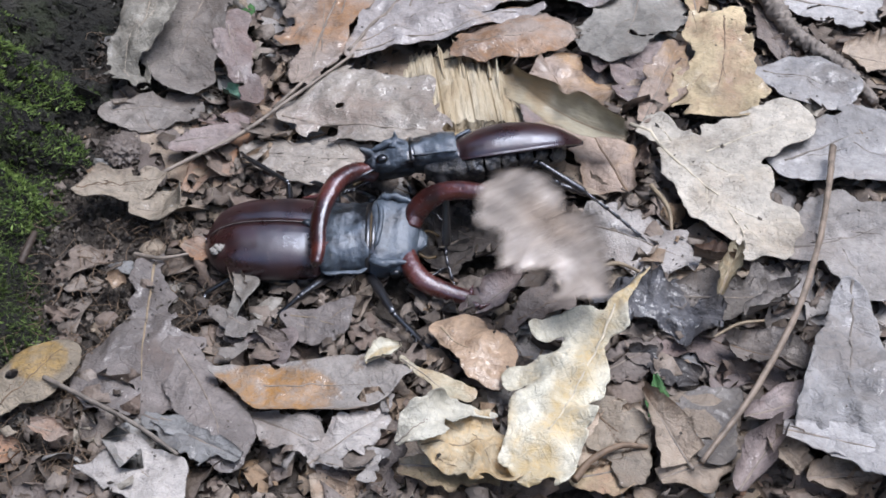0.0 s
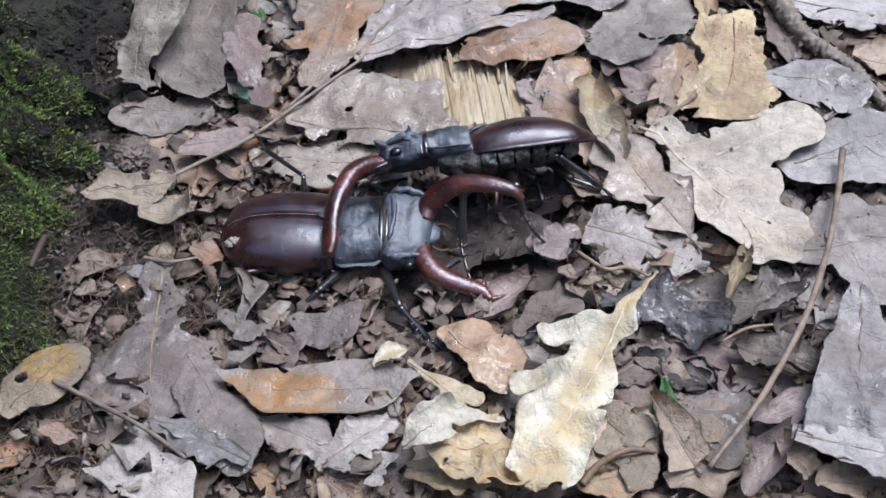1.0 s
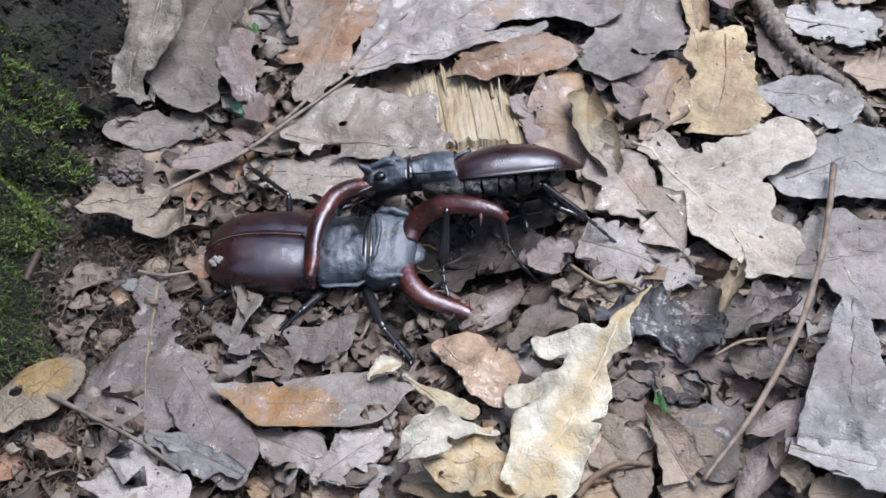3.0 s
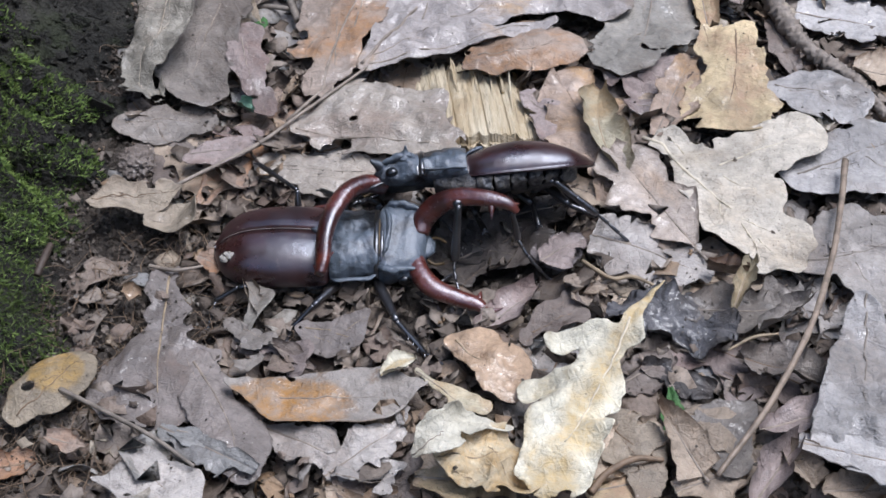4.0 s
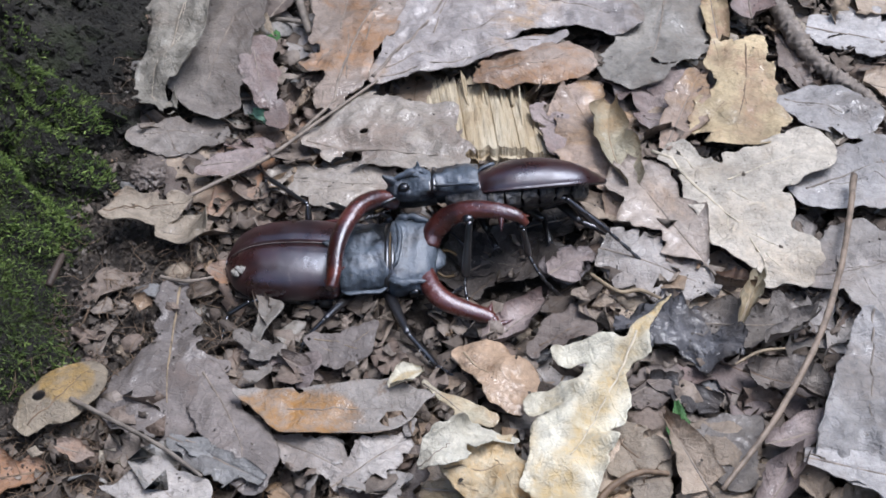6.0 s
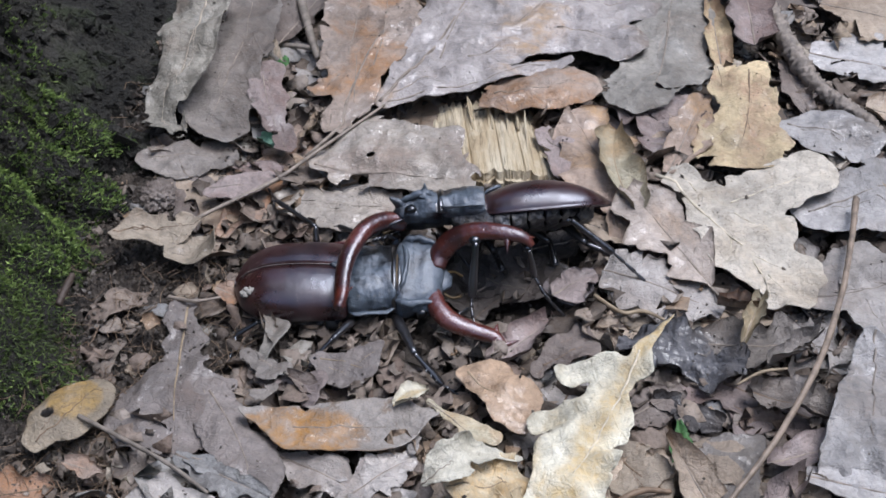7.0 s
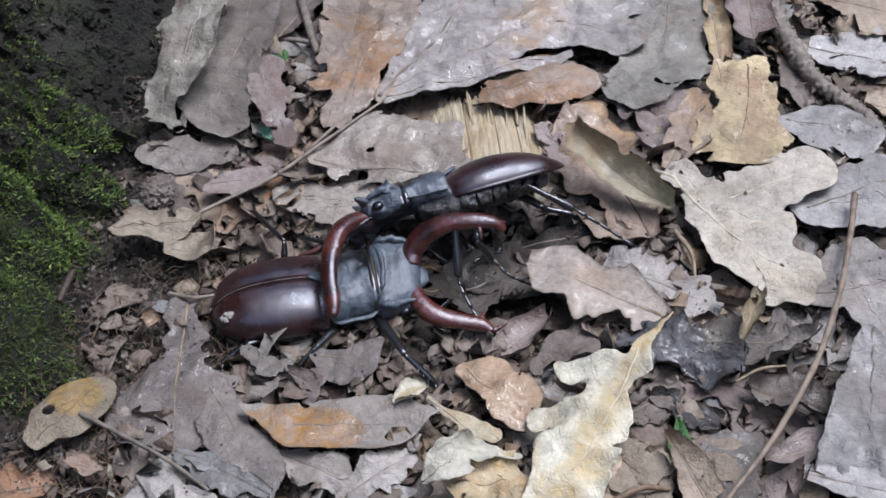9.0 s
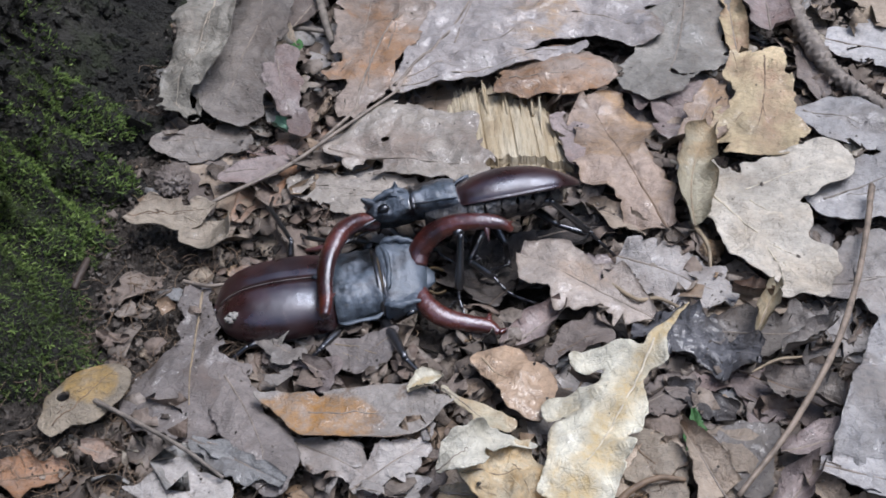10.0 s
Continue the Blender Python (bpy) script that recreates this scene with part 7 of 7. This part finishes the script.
# ---- what moves ----
def motions():
    walk(beetle_low, [
        (0, pose(-0.03077, -0.00265, 0.00600, -3.0, 0.0, 0.04)),
        (0.5, pose(-0.02830, 0.00150, 0.00600, -3.0, 0.0, 1.51)),
        (1, pose(-0.02971, 0.00088, 0.00600, -3.0, 0.0, 0.14)),
        (1.5, pose(-0.03170, -0.00018, 0.00600, -3.0, 0.0, -2.62)),
        (2, pose(-0.03207, -0.00109, 0.00600, -3.0, 0.0, -2.10)),
        (3.5, pose(-0.03223, -0.00095, 0.00600, -3.0, 0.0, 0.18)),
        (4, pose(-0.03237, -0.00091, 0.00600, -3.0, 0.0, 0.70)),
        (4.5, pose(-0.03220, -0.00100, 0.00600, -3.0, 0.0, 1.00)),
        (5, pose(-0.03215, -0.00135, 0.00600, -3.0, 0.0, 0.59)),
        (5.5, pose(-0.03213, -0.00128, 0.00600, -3.0, 0.0, 1.33)),
        (7, pose(-0.03165, -0.00154, 0.00600, -3.0, 0.0, 1.90)),
        (7.5, pose(-0.03297, -0.00080, 0.00600, -3.0, 0.0, 1.17)),
        (8, pose(-0.03551, -0.00342, 0.00600, -3.0, 0.0, 9.55)),
        (8.5, pose(-0.03524, -0.00348, 0.00600, -3.0, 0.0, 16.30)),
        (9, pose(-0.03719, -0.00601, 0.00600, -3.0, 0.0, 12.78)),
        (9.5, pose(-0.04182, -0.00973, 0.00600, -3.0, 0.0, 10.27)),
        (10, pose(-0.03915, -0.00981, 0.00600, -3.0, 0.0, 12.79)),
    ])
    walk(beetle_high, [
        (0, pose(0.00309, 0.01620, 0.01500, 54.0, 4.0, 187.18)),
        (0.5, pose(0.00582, 0.02020, 0.01500, 54.0, 4.0, 185.73)),
        (1, pose(0.00441, 0.01971, 0.01500, 54.0, 4.0, 186.37)),
        (1.5, pose(0.00255, 0.01740, 0.01500, 54.0, 4.0, 183.99)),
        (2, pose(0.00193, 0.01710, 0.01500, 54.0, 4.0, 185.44)),
        (3.5, pose(0.00215, 0.01517, 0.01500, 54.0, 4.0, 184.12)),
        (4, pose(0.00215, 0.01511, 0.01500, 54.0, 4.0, 184.05)),
        (4.5, pose(0.00250, 0.01480, 0.01500, 54.0, 4.0, 184.00)),
        (5, pose(0.00253, 0.01475, 0.01500, 54.0, 4.0, 183.55)),
        (5.5, pose(0.00265, 0.01421, 0.01500, 54.0, 4.0, 183.62)),
        (7, pose(0.00325, 0.01405, 0.01500, 54.0, 4.0, 183.74)),
        (7.5, pose(0.00175, 0.01615, 0.01500, 54.0, 4.0, 185.83)),
        (8, pose(-0.00273, 0.01766, 0.01500, 54.0, 4.0, 194.15)),
        (8.5, pose(-0.00509, 0.02193, 0.01500, 54.0, 4.0, 199.26)),
        (9, pose(-0.00676, 0.01865, 0.01500, 54.0, 4.0, 198.18)),
        (9.5, pose(-0.01028, 0.01280, 0.01500, 54.0, 4.0, 195.12)),
        (10, pose(-0.00789, 0.01199, 0.01500, 54.0, 4.0, 191.88)),
    ])
    walk(loose_strip, [
        (0, pose(0.03280, 0.03640, 0.01490, 20, -20, 20)),
        (0.3, pose(0.04680, 0.03400, 0.00710, 10, 5, 20)),
        (0.6, pose(0.04363, 0.03974, 0.00554, 0, 5, -12)),
        (1, pose(0.04063, 0.04074, 0.00554, -5, 0, -24)),
        (4.5, pose(0.04063, 0.04074, 0.00554, -5, 0, -25)),
        (8.3, pose(0.04163, 0.03974, 0.00554, -5, 0, -22)),
        (8.6, pose(0.04010, 0.04390, 0.00330, 5, 5, 10)),
        (8.8, pose(0.03890, 0.04150, 0.00750, 20, -10, 25)),
        (9, pose(0.04050, 0.03430, 0.01210, 25, -15, 10)),
        (9.3, pose(0.05550, 0.03230, 0.01030, 5, 0, -20)),
        (9.5, pose(0.05630, 0.03500, 0.00800, 0, 5, -40)),
        (10, pose(0.05660, 0.03070, 0.00840, 0, 5, -42)),
    ])
    walk(loose_leaf, [
        (0, pose(0.02260, -0.02030, 0.03360, 20, -15, 8)),
        (0.2, pose(0.04860, 0.01000, 0.01710, 12, -6, 4)),
        (0.5, pose(0.05180, 0.01830, 0.00740, 5, 0, 10)),
        (1, pose(0.04900, 0.01910, 0.00760, 0, 0, 0)),
        (4.5, pose(0.04910, 0.01880, 0.00760, 0, 0, 0)),
        (8.3, pose(0.05050, 0.01700, 0.00790, 0, 0, 0)),
        (8.7, pose(0.04510, 0.01210, 0.00800, 10, -8, 15)),
        (9, pose(0.03009, -0.00448, 0.00926, 4, 5, 38)),
        (9.5, pose(0.02547, -0.00552, 0.00808, 0, 3, 30)),
        (10, pose(0.02343, -0.00465, 0.00773, 0, 3, 30)),
    ])
    walk(legs_high[0], [(0, pose(0.00545, 0.00156, -0.00149, 0, 0, -6)), (0.5, pose(0.00545, 0.00156, -0.00149, 0, 0, 4)), (1, pose(0.00545, 0.00156, -0.00149, 0, 0, 0)), (7.2, pose(0.00545, 0.00156, -0.00149, 0, 0, 0)), (7.6, pose(0.00545, 0.00156, -0.00149, 4, 0, 10)), (8, pose(0.00545, 0.00156, -0.00149, -3, 0, 6)), (8.5, pose(0.00545, 0.00156, -0.00149, 2, 0, -6)), (9, pose(0.00545, 0.00156, -0.00149, 5, 0, 8)), (9.5, pose(0.00545, 0.00156, -0.00149, -4, 0, 14)), (10, pose(0.00545, 0.00156, -0.00149, 0, 0, 10))])
    walk(legs_high[1], [(0, pose(-0.00817, -0.00133, -0.00255, 0, 0, 8)), (0.5, pose(-0.00817, -0.00133, -0.00255, 0, 0, -5)), (1, pose(-0.00817, -0.00133, -0.00255, 0, 0, 0)), (7.2, pose(-0.00817, -0.00133, -0.00255, 0, 0, 0)), (7.5, pose(-0.00817, -0.00133, -0.00255, 0, 0, -10)), (8, pose(-0.00817, -0.00133, -0.00255, 5, 0, 8)), (8.5, pose(-0.00817, -0.00133, -0.00255, -4, 0, -12)), (9, pose(-0.00817, -0.00133, -0.00255, -10, -3, -34)), (9.3, pose(-0.00817, -0.00133, -0.00255, -6, -4, -46)), (9.6, pose(-0.00817, -0.00133, -0.00255, -16, -5, -56)), (10, pose(-0.00817, -0.00133, -0.00255, -18, -6, -60))])
    walk(legs_high[4], [(0, pose(-0.00720, -0.00980, 0.00070, 0, 0, 0)), (7.2, pose(-0.00720, -0.00980, 0.00070, 0, 0, 0)), (8, pose(-0.00720, -0.00980, 0.00070, 0, -8, 12)), (8.5, pose(-0.00720, -0.00980, 0.00070, 0, -20, 24)), (9, pose(-0.00720, -0.00980, 0.00070, 0, -40, 48)), (9.3, pose(-0.00720, -0.00980, 0.00070, 4, -32, 40)), (9.6, pose(-0.00720, -0.00980, 0.00070, 0, -42, 50)), (10, pose(-0.00720, -0.00980, 0.00070, 0, -38, 46))])
    walk(legs_high[2], [(0, pose(-0.01613, -0.00145, -0.00333, 0, 0, -12)), (0.5, pose(-0.01613, -0.00145, -0.00333, 6, 0, 14)), (1, pose(-0.01613, -0.00145, -0.00333, 0, 0, 3)), (1.5, pose(-0.01613, -0.00145, -0.00333, 0, 0, 0)), (7, pose(-0.01613, -0.00145, -0.00333, 0, 0, 0)), (7.4, pose(-0.01613, -0.00145, -0.00333, 0, 0, -12)), (8, pose(-0.01613, -0.00145, -0.00333, 6, 0, 10)), (8.5, pose(-0.01613, -0.00145, -0.00333, 0, 0, -4)), (9, pose(-0.01613, -0.00145, -0.00333, 8, 0, -10)), (9.5, pose(-0.01613, -0.00145, -0.00333, 0, 0, 12)), (10, pose(-0.01613, -0.00145, -0.00333, 4, 0, 18))])
    walk(legs_low[0], [(0, pose(0.01106, -0.00818, -0.00043, 0, 0, 5)), (0.5, pose(0.01106, -0.00818, -0.00043, 0, 0, 0)), (7.5, pose(0.01106, -0.00818, -0.00043, 0, 0, 0)), (8, pose(0.01106, -0.00818, -0.00043, 0, 0, -9)), (8.5, pose(0.01106, -0.00818, -0.00043, 0, 0, -14)), (9, pose(0.01106, -0.00818, -0.00043, 0, 0, -4)), (9.5, pose(0.01106, -0.00818, -0.00043, 0, 0, -2)), (10, pose(0.01106, -0.00818, -0.00043, 0, 0, -8))])
    walk(legs_low[1], [(0, pose(0.00326, -0.00809, -0.00143, 0, 0, -6)), (0.5, pose(0.00326, -0.00809, -0.00143, 0, 0, 0)), (7.5, pose(0.00326, -0.00809, -0.00143, 0, 0, 0)), (8, pose(0.00326, -0.00809, -0.00143, 0, 0, -8)), (8.5, pose(0.00326, -0.00809, -0.00143, 0, 0, -14)), (9, pose(0.00326, -0.00809, -0.00143, 0, 0, -10)), (9.5, pose(0.00326, -0.00809, -0.00143, 0, 0, -6)), (10, pose(0.00326, -0.00809, -0.00143, 0, 0, -10))])
    walk(legs_low[3], [(0, pose(-0.00946, 0.01360, -0.00029, 0, 0, 4)), (0.5, pose(-0.00946, 0.01360, -0.00029, 0, 0, 0)), (7.5, pose(-0.00946, 0.01360, -0.00029, 0, 0, 0)), (8, pose(-0.00946, 0.01360, -0.00029, 0, 0, -8)), (8.5, pose(-0.00946, 0.01360, -0.00029, 0, 0, -15)), (9, pose(-0.00946, 0.01360, -0.00029, 0, 0, -18)), (9.5, pose(-0.00946, 0.01360, -0.00029, 0, 0, -26)), (10, pose(-0.00946, 0.01360, -0.00029, 0, 0, -26))])


motions()
